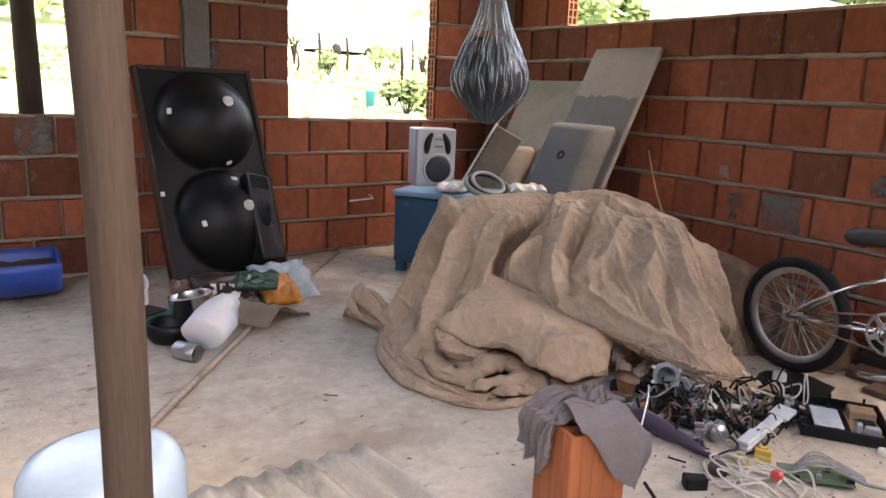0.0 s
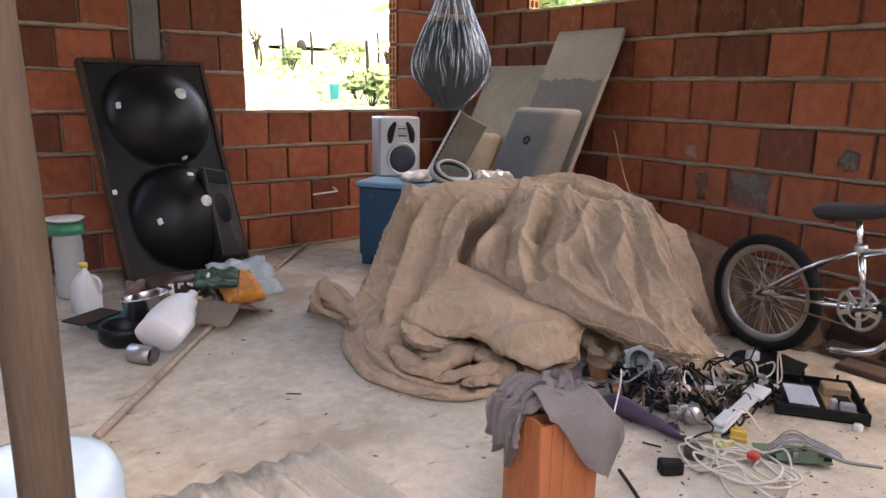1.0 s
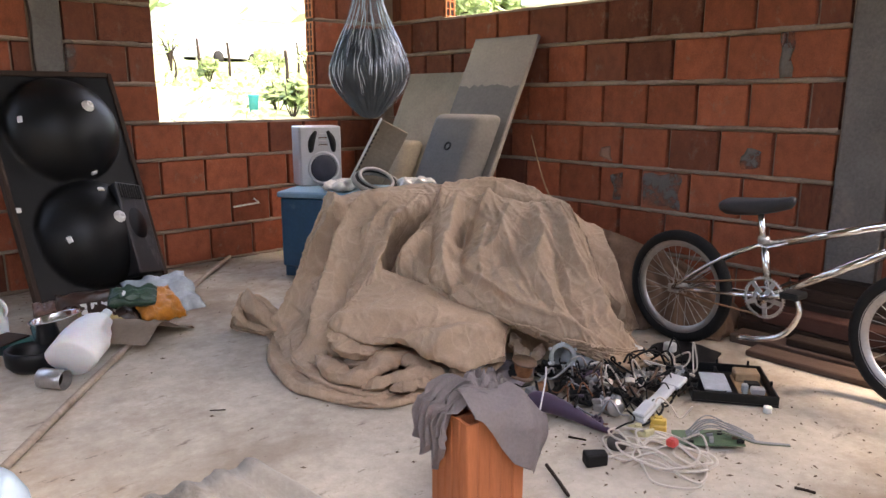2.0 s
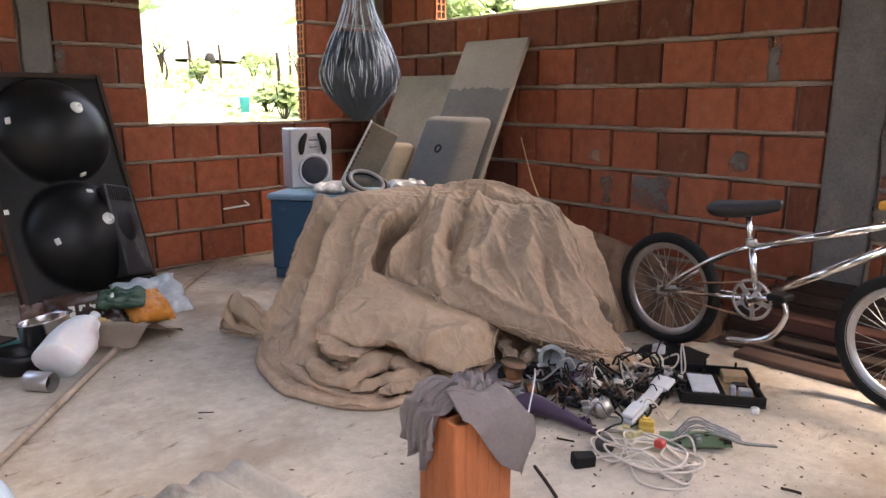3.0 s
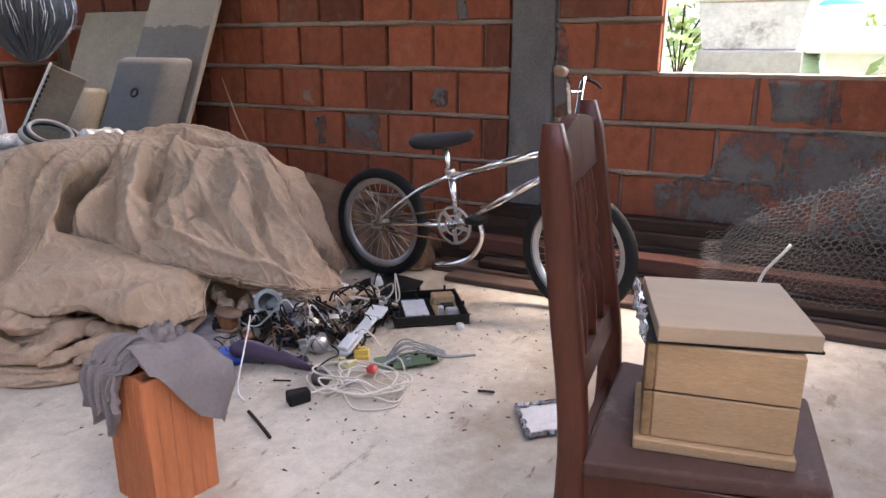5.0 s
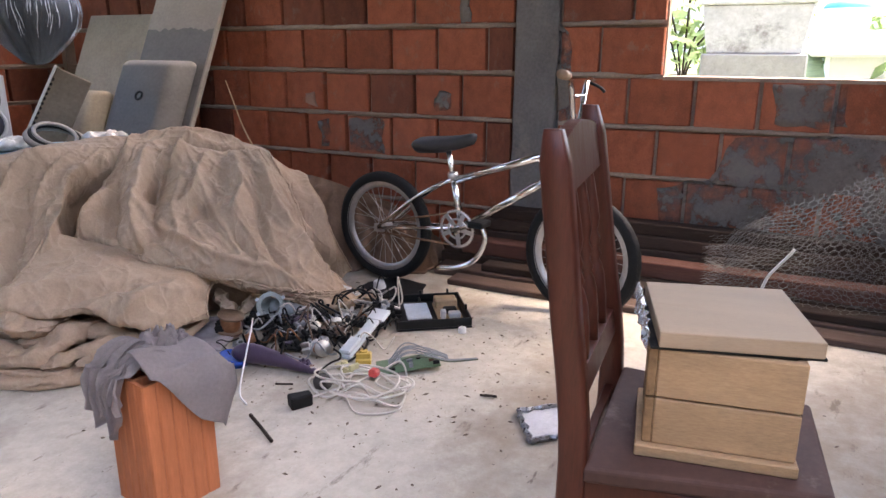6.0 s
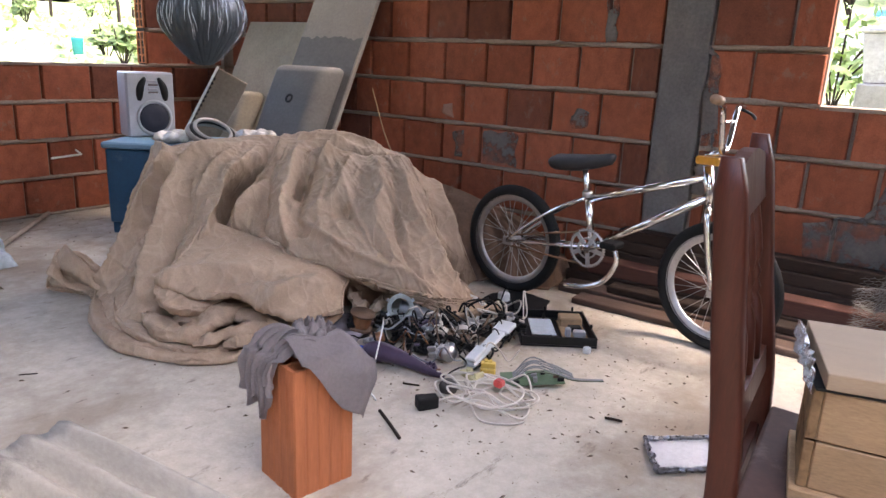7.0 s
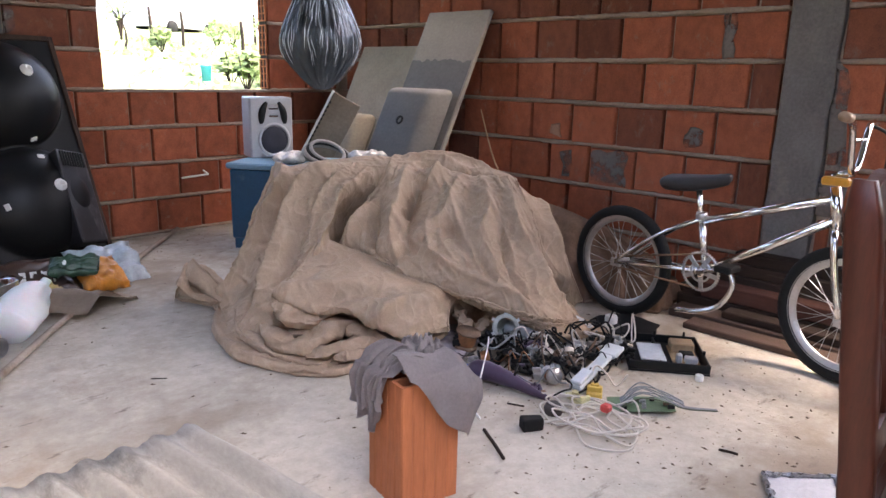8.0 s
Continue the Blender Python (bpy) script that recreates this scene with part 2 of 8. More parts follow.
def lathe(bm, prof, seg=24, m=None, sy=1.0):
    """Turns a profile of (radius, height) about z."""
    rings = []
    for r, z in prof:
        if r < 1e-5:
            rings.append([bm.verts.new((0, 0, z))])
        else:
            rings.append([bm.verts.new((r * math.cos(2 * math.pi * k / seg), sy * r * math.sin(2 * math.pi * k / seg), z)) for k in range(seg)])
    for a, c in zip(rings, rings[1:]):
        for k in range(seg):
            q = [a[k % len(a)], a[(k + 1) % len(a)], c[(k + 1) % len(c)], c[k % len(c)]]
            q = list(dict.fromkeys(q))
            if len(q) > 2:
                bm.faces.new(q)
    if m:
        bmesh.ops.transform(bm, matrix=m, verts=[v for ring in rings for v in ring])
    return bm


def curve(pts, n):
    """n points on a smooth line through the given ones."""
    p = [Vector(q) for q in pts]
    p = [2 * p[0] - p[1], *p, 2 * p[-1] - p[-2]]
    out = []
    for i in range(n):
        s = i / (n - 1) * (len(p) - 3)
        k = min(int(s), len(p) - 4)
        u = s - k
        a, b, c, d = p[k:k + 4]
        out.append(0.5 * (2 * b + (c - a) * u + (2 * a - 5 * b + 4 * c - d) * u * u + (3 * b - a - 3 * c + d) * u ** 3))
    return out


def slabs(bm, lo, hi, holes, axis):
    """A wall slab with openings: axis 0 runs along x, 1 along y. holes: (a0, a1, z0, z1)."""
    a = sorted({lo[axis], hi[axis], *[h[0] for h in holes], *[h[1] for h in holes]})
    a = [v for v in a if lo[axis] <= v <= hi[axis]]
    z = sorted({lo[2], hi[2], *[h[2] for h in holes], *[h[3] for h in holes]})
    z = [v for v in z if lo[2] <= v <= hi[2]]
    for a0, a1 in zip(a, a[1:]):
        start = None
        for z0, z1 in list(zip(z, z[1:])) + [(None, None)]:
            hole = z0 is None or any(h[0] < (a0 + a1) / 2 < h[1] and h[2] < (z0 + z1) / 2 < h[3] for h in holes)
            if not hole and start is None:
                start = z0
            if not hole:
                end = z1
            if hole and start is not None:
                l2, h2 = list(lo), list(hi)
                l2[axis], h2[axis], l2[2], h2[2] = a0, a1, start, end
                bx(bm, l2, h2)
                start = None
    return bm


# ---- structure ----
SILL, COURSE, HEIGHT = 0.87, 0.215, 2.66
THICK = 0.10
W0 = (-4.75, -2.80, SILL, 2.16)
W1 = (-1.635, -0.575, SILL, 2.16)
W3 = (-2.72, -0.64, 1.515, 2.16)
W2 = (-5.05, -3.745, SILL, 2.16)

bm = bmesh.new()
bx(bm, (-6.2, -7.2, -0.12), (0.1, 0.1, 0.0))
floor = tagged(part("floor", bm, FLOOR), "dusty beige screed floor with stains and debris", "floor", kind="structure")
bm = bmesh.new()
# Unseen slab; its hole is added to bring skylight down from above.
light_hole = (-4.7, -5.9, -2.2, -3.5)
bx(bm, (-6.3, -7.3, HEIGHT), (light_hole[0], 0.15, HEIGHT + 0.12))
bx(bm, (light_hole[2], -7.3, HEIGHT), (0.15, 0.15, HEIGHT + 0.12))
bx(bm, (light_hole[0], -7.3, HEIGHT), (light_hole[2], light_hole[1], HEIGHT + 0.12))
bx(bm, (light_hole[0], light_hole[3], HEIGHT), (light_hole[2], 0.15, HEIGHT + 0.12))
tagged(part("ceiling", bm, CEIL), "unseen concrete slab ceiling with an opening added for light", "ceiling", kind="structure")

bm = bmesh.new()
slabs(bm, (-6.2, 0.03, 0), (0.1, THICK - 0.006, HEIGHT), [W0, W1], 0)
wall_north = tagged(part("wall_north", bm, MORTAR), "bare hollow clay brick wall with rough mortar joints", "wall", kind="structure")
bm = bmesh.new()
slabs(bm, (0.03, -7.2, 0), (THICK - 0.006, 0.028, HEIGHT), [W2, W3], 1)
wall_east = tagged(part("wall_east", bm, MORTAR), "bare hollow clay brick wall with cement smears", "wall", kind="structure")
# Unseen west and south walls, added to close the room; their openings admit light.
bm = bmesh.new()
slabs(bm, (-6.3, -7.2, 0), (-6.2, 0.1, HEIGHT), [(-4.4, -3.0, 0.87, 2.16)], 1)
tagged(part("wall_west", bm, BRICK_DARK), "unseen brick side wall added to close the room", "wall", kind="structure")
bm = bmesh.new()
slabs(bm, (-6.3, -7.3, 0), (0.1, -7.2, HEIGHT), [(-4.6, -3.4, 0, 2.16)], 0)
tagged(part("wall_south", bm, BRICK_DARK), "unseen brick wall with a doorway added for light", "wall", kind="structure")


def column(name, lo, hi, material, label, ragged=0.012, axis=1):
    """A cast pillar whose faces and edges are uneven."""
    b = bmesh.new()
    bx(b, lo, hi)
    bmesh.ops.subdivide_edges(b, edges=b.edges[:], cuts=18, use_grid_fill=True)
    for v in b.verts:
        w = noise.noise_vector(v.co * 9 + Vector((3, 1, 7)))
        v.co += Vector((w.x * (ragged if axis == 0 else 0.004), w.y * (ragged if axis == 1 else 0.004), 0))
    return tagged(part(name, b, material, smooth=True), label, "column", kind="structure")


column("column_north", (-2.255, -0.012, 0), (-2.115, THICK, HEIGHT), CEMENT, "rough grey concrete column in the brick wall", 0.014, 0)
column("column_east", (-0.014, -3.285, 0), (THICK, -3.085, HEIGHT), CEMENT, "rough grey concrete column between brick panels", 0.016, 1)


# ---- outdoors ----
def rise(x, y):
    """Height of the land: a step up behind the walls, climbing to the wooded hill."""
    d = max(y, x)
    if d < 0.25:
        return -0.15
    h = 0.42 + 0.092 * min(d, 10) + 0.07 * max(0.0, d - 10) + 0.0016 * max(0.0, d - 24) ** 2 * (1 if d < 90 else 66 / (d - 24))
    return min(h, 0.1 + 1.6 * (d - 0.25)) + 0.05 * noise.noise(Vector((x * 0.4, y * 0.4, 0)))


bm = bmesh.new()
N = 96
xs = [(-1 if i < 0 else 1) * (abs(i / 48) ** 3 * 880 + abs(i / 48) * 20) for i in range(-48, 49)]
grid = [[bm.verts.new((x - 2, y - 2, rise(x - 2, y - 2))) for x in xs] for y in xs]
for j in range(N):
    for i in range(N):
        bm.faces.new((grid[j][i], grid[j][i + 1], grid[j + 1][i + 1], grid[j + 1][i]))
tagged(part("ground", bm, GRASS, smooth=True), "bright green weedy ground rising to a hill", "ground", kind="structure")


def leaves(b, centre, radius, count, size, squash=0.8, seed=0):
    r = random.Random(seed)
    for _ in range(count):
        v = Vector((r.gauss(0, 1), r.gauss(0, 1), r.gauss(0, 1)))
        v = v.normalized() * radius * (0.45 + 0.6 * r.random())
        v.z *= squash
        p = Vector(centre) + v
        a = Vector((r.gauss(0, 1), r.gauss(0, 1), r.gauss(0, 0.6))).normalized()
        c = a.orthogonal().normalized()
        s = size * (0.6 + 0.8 * r.random())
        b.faces.new([b.verts.new(p + a * s), b.verts.new(p + c * s * 0.45), b.verts.new(p - a * s), b.verts.new(p - c * s * 0.45)])


def tree(x, y, h, spread, seed, count=700, leaf=0.16):
    base = Vector((x, y, rise(x, y) - 0.1))
    r = random.Random(seed)
    top = thing("tree", Matrix.Translation(base), "leafy green tree with an uneven crown", "tree", "trees outdoors")
    b = bmesh.new()
    tube(b, curve([(0, 0, 0), (0.1, 0, h * 0.3), (0.0, 0.1, h * 0.7)], 6), [0.05 * h * (1 - 0.14 * i) * 0.5 for i in range(6)], 7)
    tips = []
    for k in range(6):
        a = k * 1.05 + r.random()
        e = Vector((math.cos(a) * spread * 0.6, math.sin(a) * spread * 0.6, h * (0.6 + 0.3 * r.random())))
        tube(b, curve([(0, 0, h * (0.25 + 0.05 * k)), e * 0.5 + Vector((0, 0, h * 0.3)), e], 5), [0.018 * h * (1 - 0.2 * i) for i in range(5)], 5)
        tips.append(e)
    part("trunk", b, POSTWOOD, top)
    b = bmesh.new()
    for i, e in enumerate(tips + [Vector((0, 0, h * 0.85))]):
        leaves(b, e, spread * (0.4 + 0.25 * r.random()), count // 7, leaf, 0.8, seed * 31 + i)
    part("crown", b, GREEN, top)
    return top


def house(name, x, y, w, d, h, material, label, doors=(), wins=(), flat=True, turn=0, roofmat=None):
    z = min(rise(x, y), rise(x + w, y)) - 0.2
    top = thing(name, Matrix.Translation((x, y, z)) @ pose(0, 0, 0, 0, 0, turn), label, "house")
    b = bmesh.new()
    slabs(b, (0, 0, 0), (w, 0.2, h), [(a, a + ww, z0, z0 + hh) for a, ww, z0, hh in (*doors, *wins)], 0)
    part("wall", b, material, top)
    for lo_, hi_ in (((0, 0.2, 0), (0.2, d, h)), ((w - 0.2, 0.2, 0), (w, d, h)), ((0.2, d - 0.2, 0), (w - 0.2, d, h))):
        b = bmesh.new()
        bx(b, lo_, hi_)
        part("wall", b, material, top)
    b = bmesh.new()
    bx(b, (-0.15, -0.15, h), (w + 0.15, d + 0.15, h + 0.18), 0.02)
    part("roof", b, roofmat or material, top)
    for a, ww, z0, hh in wins:
        b = bmesh.new()
        bx(b, (a, 0.12, z0), (a + ww, 0.16, z0 + hh))
        part("window", b, DARK, top)
    for a, ww, z0, hh in doors:
        b = bmesh.new()
        bx(b, (a, 0.1, z0), (a + ww, 0.15, z0 + hh))
        dr_ = part("door", b, WALLDUN, top)
        for k in range(5):
            b = bmesh.new()
            bx(b, (a, 0.085, z0 + hh * (k + 0.05) / 5), (a + ww, 0.0995, z0 + hh * (k + 0.85) / 5))
            part("slat", b, WALLDUN, dr_)
    return top


house("house", 12.0, 31.3, 19.0, 6.0, 3.5, WALLWHITE, "whitewashed house with a wide pale garage door", [(3.1, 2.8, 0.2, 2.1)], [], roofmat=WALLWHITE)
house("house", 4.5, 34.0, 9.5, 5.0, 2.6, WALLWHITE, "low white house with a tiled porch roof", [], [(5.6, 1.2, 1.4, 0.7), (7.6, 1.2, 1.4, 0.7)], roofmat=ROOFTILE)
house("house", 21.5, 38.0, 6.0, 6.0, 6.5, WALLWHITE, "tall white building with small windows", [], [(1.0, 0.9, 4.8, 0.8), (4.0, 0.9, 4.8, 0.8)])
house("house", 10.0, 4.4, 3.5, 2.8, 1.95, WALLWHITE, "white outbuilding behind the trees", [], [])
house("house", -9.5, 12.0, 6.9, 4.0, 2.4, WALLDUN, "dun-coloured wall of a neighbouring house", [], [(1.0, 1.0, 1.0, 0.8)], roofmat=ROOFTILE)

for k, (x, y, h, s) in enumerate([(8.0, 8.2, 2.6, 1.2), (9.6, 9.6, 3.2, 1.5), (14.0, 7.5, 3.2, 1.7), (13.5, 4.5, 3.0, 1.5), (15.0, 11.5, 4.0, 2.0), (14.5, 2.2, 2.8, 1.5), (2.2, 9.2, 1.2, 0.4), (3.95, 7.3, 1.1, 0.3),
                                  (-7.0, 7.0, 2.4, 1.2), (-4.2, 8.0, 1.8, 1.0), (12.5, -2.2, 2.2, 1.1), (6.5, -2.4, 1.2, 0.7), (11.0, 8.8, 3.0, 1.5)]):
    tree(x, y, h, s, 11 + k, 1700 if h > 1.5 else 130, 0.05 if h < 1.5 else 0.13)
b = bmesh.new()
r = random.Random(5)
for k in range(420):
    a = r.uniform(-0.5, 2.1)
    d = r.uniform(38, 85)
    x, y = d * math.sin(a) - 2, d * math.cos(a) - 2
    leaves(b, (x, y, rise(x, y) + 1.8 + 2 * r.random()), 2.6, 34, 0.7, 0.9, 900 + k)
tagged(part("far_woods", b, GREEN), "wooded hillside of bright green trees", "woods", kind="stuff")
b = bmesh.new()
for k in range(520):
    x, y = r.uniform(-8, 12), r.uniform(1.2, 16)
    if r.random() < 0.3:
        x, y = r.uniform(1.5, 12), r.uniform(-7, 8)
    leaves(b, (x, y, rise(x, y) + 0.06), 0.2, 18, 0.07, 0.6, 5000 + k)
tagged(part("weeds", b, GREEN), "tufts of low green weeds and grass", "weeds", kind="stuff")


def shrub(x, y, h, seed):
    top = thing("shrub", Matrix.Translation((x, y, rise(x, y))), "bushy bright green shrub", "shrub", "shrubs outdoors")
    q = random.Random(seed)
    b = bmesh.new()
    for k in range(7):
        a = k * 0.9 + q.random()
        tube(b, curve([(0, 0, -0.05), (0.1 * math.cos(a), 0.1 * math.sin(a), h * 0.4), (0.35 * h * math.cos(a), 0.35 * h * math.sin(a), h * (0.6 + 0.4 * q.random()))], 5), 0.008, 5)
    part("stem", b, POSTWOOD, top)
    b = bmesh.new()
    for k in range(9):
        a = k * 0.7
        leaves(b, (0.32 * h * math.cos(a) * q.random(), 0.32 * h * math.sin(a), h * (0.35 + 0.6 * q.random())), 0.28 * h, 36, 0.06, 0.8, seed * 7 + k)
    part("foliage", b, GREEN, top)


for k, (x, y, h) in enumerate([(1.45, 3.7, 0.42), (1.9, 4.0, 0.45), (1.7, 4.5, 0.4), (2.3, 4.6, 0.42), (3.2, 9.8, 0.5), (5.6, 12.0, 0.7), (6.6, 13.0, 0.7), (3.01, -3.40, 0.75)]):
    shrub(x, y, h, 60 + k)
for k, (x, y, h) in enumerate([(3.55, 11.0, 0.85), (4.74, 12.0, 0.8), (4.52, 9.0, 0.72), (7.0, 12.6, 0.9), (2.2, 11.0, 0.85)]):
    b = bmesh.new()
    tube(b, curve([(0, 0, -0.1), (0.02, 0.01, h * 0.5), (0.0, 0.03, h)], 6), [0.04, 0.038, 0.036, 0.034, 0.032, 0.03], 7)
    ob = part("fence_post", b, POSTWOOD, smooth=True)
    ob.location = (x, y, rise(x, y))
    tagged(ob, "grey wooden fence post in the grass", "fence post", "fence posts outdoors")

b = bmesh.new()
lathe(b, [(0, 0), (0.15, 0), (0.19, 0.55), (0.2, 0.56), (0.2, 0.6), (0.17, 0.6), (0.13, 0.04), (0, 0.04)], 16)
ob = part("plastic_bin", b, mat("teal_plastic", (0.02, 0.28, 0.33), 0.5, 0, 0.15), smooth=True)
ob.location = (1.08, 4.0, rise(1.08, 4.0))
ob.scale = (0.34, 0.34, 0.4)
tagged(ob, "small teal plastic bin in the grass", "bin")


def parked_car(x, y, turn):
    top = thing("car", Matrix.Translation((x, y, rise(x, y) - 0.25)) @ pose(0, 0, 0, 0, 0, turn), "pale grey parked car seen far off", "car")
    b = bmesh.new()
    prof = [(-2.0, 0.35), (-2.0, 0.75), (-1.3, 0.9), (-0.7, 1.4), (0.8, 1.42), (1.5, 0.95), (2.0, 0.85), (2.05, 0.35)]
    for s in (-0.8, 0.8):
        b.faces.new([b.verts.new((px, s, pz)) for px, pz in (prof if s < 0 else prof[::-1])])
    b.verts.ensure_lookup_table()
    n = len(prof)
    for i in range(n):
        j = (i + 1) % n
        b.faces.new((b.verts[j], b.verts[i], b.verts[n + n - 1 - i], b.verts[n + n - 1 - j]))
    part("body", b, mat("car_paint", (0.5, 0.5, 0.51), 0.3, 0.3, 0.1), top)
    for sx in (-1.25, 1.3):
        for sy in (-0.82, 0.82):
            b = bmesh.new()
            lathe(b, [(0, -0.09), (0.3, -0.09), (0.32, -0.04), (0.32, 0.04), (0.3, 0.09), (0, 0.09)], 16, pose(sx, sy, 0.32, 90, 0, 0))
            part("wheel", b, BLACK, top, smooth=True)


parked_car(12.6, 28.6, 25)

# a water cistern and a low rendered wall by the east window
top = thing("water_cistern", Matrix.Translation((2.45, -3.955, 0.42)) @ pose(0, 0, 0, 0, 0, 90), "weathered white trough-shaped water cistern on a cement base", "cistern")
b = bmesh.new()
for (w0, d0, z0), (w1, d1, z1) in [((0.30, 0.22, 0.535), (0.345, 0.26, 0.85)), ((0.36, 0.275, 0.85), (0.36, 0.275, 0.885))]:
    vs = bx(b, (-w1, -d1, z0), (w1, d1, z1), 0.008)
    for v in vs:
        if v.co.z < (z0 + z1) / 2:
            v.co.x *= w0 / w1
            v.co.y *= d0 / d1
part("basin", b, mat("stained_white_basin", (0.42, 0.43, 0.46), 0.8, 0, 0.25, 5, 30, 0.2, 0.004, 0, (0.13, 0.125, 0.12), 0.32), top)
b = bmesh.new()
bx(b, (-0.34, -0.25, -0.4), (0.33, 0.25, 0.533), 0.01)
part("plinth", b, mat("pale_cement", (0.27, 0.265, 0.26), 0.9, 0, 0.25, 4, 30, 0.5, 0.01, 0, (0.2, 0.19, 0.18), 0.15), top, "stained cement plinth")
for x, y, z, sc, lab in ((6.3, -3.4, 1.45, 0.36, "blue plastic rooftop water tank"), (5.0, -4.6, 1.10, 0.42, "pale water tank with a blue lid")):
    tk = thing("water_tank", Matrix.Translation((x, y, z)), lab, "water tank", "water tanks outdoors")
    b = bmesh.new()
    lathe(b, [(0, 0), (0.42 * sc, 0), (0.5 * sc, 0.3 * sc), (0.48 * sc, 0.62 * sc)], 24)
    part("body", b, mat("blue_polythene", (0.05, 0.22, 0.55), 0.4) if sc < 0.4 else WALLWHITE, tk, smooth=True)
    b = bmesh.new()
    lathe(b, [(0.48 * sc, 0.62 * sc), (0.52 * sc, 0.64 * sc), (0.44 * sc, 0.76 * sc), (0, 0.82 * sc)], 24)
    part("lid", b, mat("blue_lid", (0.05, 0.25, 0.6), 0.4), tk, smooth=True)
house("house", 5.8, -3.9, 3.0, 2.0, 0.55, WALLWHITE, "white outhouse with a water tank on its roof", [], [])
house("house", 2.9, -6.6, 3.0, 2.15, 0.45, WALLWHITE, "low white wall of an outhouse beside the cistern", [], [])
house("house", 3.6, -3.55, 1.6, 1.4, 0.06, CEMENT, "low cement shed with a corrugated roof", [], [], roofmat=FIBRE)

# ---- the room: large things ----
ob = thing("wooden_post", Matrix.Translation((-3.172, -3.13, 0)), "rough weathered round wooden post standing on the floor", "post")
b = bmesh.new()
pts = [(0.012 * math.sin(z * 2.1) - 0.006 * z, 0.01 * math.cos(z * 1.3), z) for z in [i * HEIGHT / 24 for i in range(25)]]
tube(b, pts, [0.0345 + 0.0025 * noise.noise(Vector((0, 0, z[2] * 3))) for z in pts], 20)
for v in b.verts:
    c = Vector((pts[0][0], pts[0][1], v.co.z))
    v.co.xy += (v.co - c).xy * 0.06 * noise.noise(Vector((v.co.x * 30, v.co.y * 30, v.co.z * 2)))
part("pole", b, GREYPOST, ob, smooth=True)

b = bmesh.new()
lathe(b, [(0, 0.402), (0.10, 0.402), (0.128, 0.392), (0.142, 0.365), (0.150, 0.02), (0.146, 0.02), (0.137, 0.36), (0.12, 0.385), (0, 0.394)], 40)
ob = thing("upturned_bucket", Matrix.Translation((-3.165, -2.865, 0)), "milky blue plastic bucket turned upside down on floor", "bucket")
milky_blue = mat("milky_blue_plastic", (0.24, 0.33, 0.43), 0.22, 0, 0.06, 5, 40, 0.08, 0.002, gloss_vary=0.08)
part("body", b, milky_blue, ob, smooth=True)
b = bmesh.new()
lathe(b, [(0.151, 0.022), (0.162, 0.012), (0.162, 0.0), (0.146, 0.0), (0.146, 0.018)], 40)
part("rim", b, milky_blue, ob, smooth=True)

# half barrel
b = bmesh.new()
R, L = 0.205, 0.62
rings = []
for i, t in enumerate([-L / 2, -L / 2 + 0.03, -L / 6, 0, L / 6, L / 2 - 0.03, L / 2]):
    rr_ = R * (0.94 if i in (0, 6) else 1.0 + (0.02 if i in (2, 4) else 0))
    rings.append([b.verts.new((t, rr_ * math.cos(math.pi + math.pi * k / 16), R + rr_ * math.sin(math.pi + math.pi * k / 16) * 0.93)) for k in range(17)])
for a, c in zip(rings, rings[1:]):
    for k in range(16):
        b.faces.new((a[k], a[k + 1], c[k + 1], c[k]))
b.faces.new(rings[0])
b.faces.new(rings[-1][::-1])
bmesh.ops.recalc_face_normals(b, faces=b.faces[:])
bmesh.ops.solidify(b, geom=b.faces[:], thickness=0.012)
ob = thing("half_barrel", pose(-3.28, -0.29, 0.0, 0, 0, -3), "blue plastic barrel cut in half, holding dark soil", "barrel")
part("shell", b, mat("blue_barrel_plastic", (0.015, 0.06, 0.30), 0.4, 0, 0.25, 6, 60, 0.2, 0.002, 0, (0.1, 0.12, 0.2), 0.06), ob, smooth=True)
b = bmesh.new()
bmesh.ops.create_grid(b, x_segments=24, y_segments=16, size=0.5)
for v in b.verts:
    v.co = Vector((v.co.x * (L - 0.05), v.co.y * 2 * (R - 0.03), 0.15 + 0.02 * noise.noise(v.co * 8)))
part("soil", b, mat("dark_soil", (0.06, 0.045, 0.035), 0.95, 0, 0.4, 20, 120, 1.0, 0.01), ob, "dark soil")

# black double-bowl mould leaning on the wall
p00, p10 = Vector((-2.50, -0.56, 0.0)), Vector((-1.84, -0.46, 0.0))
p01, p11 = Vector((-2.475, -0.075, 1.115)), Vector((-1.855, -0.055, 1.13))
ex = (p10 - p00).normalized()
ey = ((p01 + p11) / 2 - (p00 + p10) / 2)
LEN = ey.length
ey = (ey - ex * ey.dot(ex)).normalized()
ez = ex.cross(ey)
m = Matrix((ex, ey, ez)).transposed().to_4x4()
m.translation = (p00 + p10) / 2
ob = thing("bowl_mould", m, "black plastic twin-bowl mould panel leaning on the brick wall", "mould")
b = bmesh.new()
nx, ny, WID = 60, 110, 0.64


def dome(u, v):
    z = 0.0
    for cx, cy, rr, hh in ((0.01, 0.905, 0.272, 0.19), (0.02, 0.36, 0.275, 0.18)):
        q = math.hypot(u - cx, v - cy) / rr
        if q < 1:
            z = max(z, hh * (1 - q * q) ** 0.62)
    return z


gr = [[None] * (nx + 1) for _ in range(ny + 1)]
for j in range(ny + 1):
    for i in range(nx + 1):
        u, v = (i / nx - 0.5) * WID, j / ny * LEN
        gr[j][i] = b.verts.new((u, v, 0.02 + dome(u, v)))
for j in range(ny):
    for i in range(nx):
        b.faces.new((gr[j][i], gr[j][i + 1], gr[j + 1][i + 1], gr[j + 1][i]))
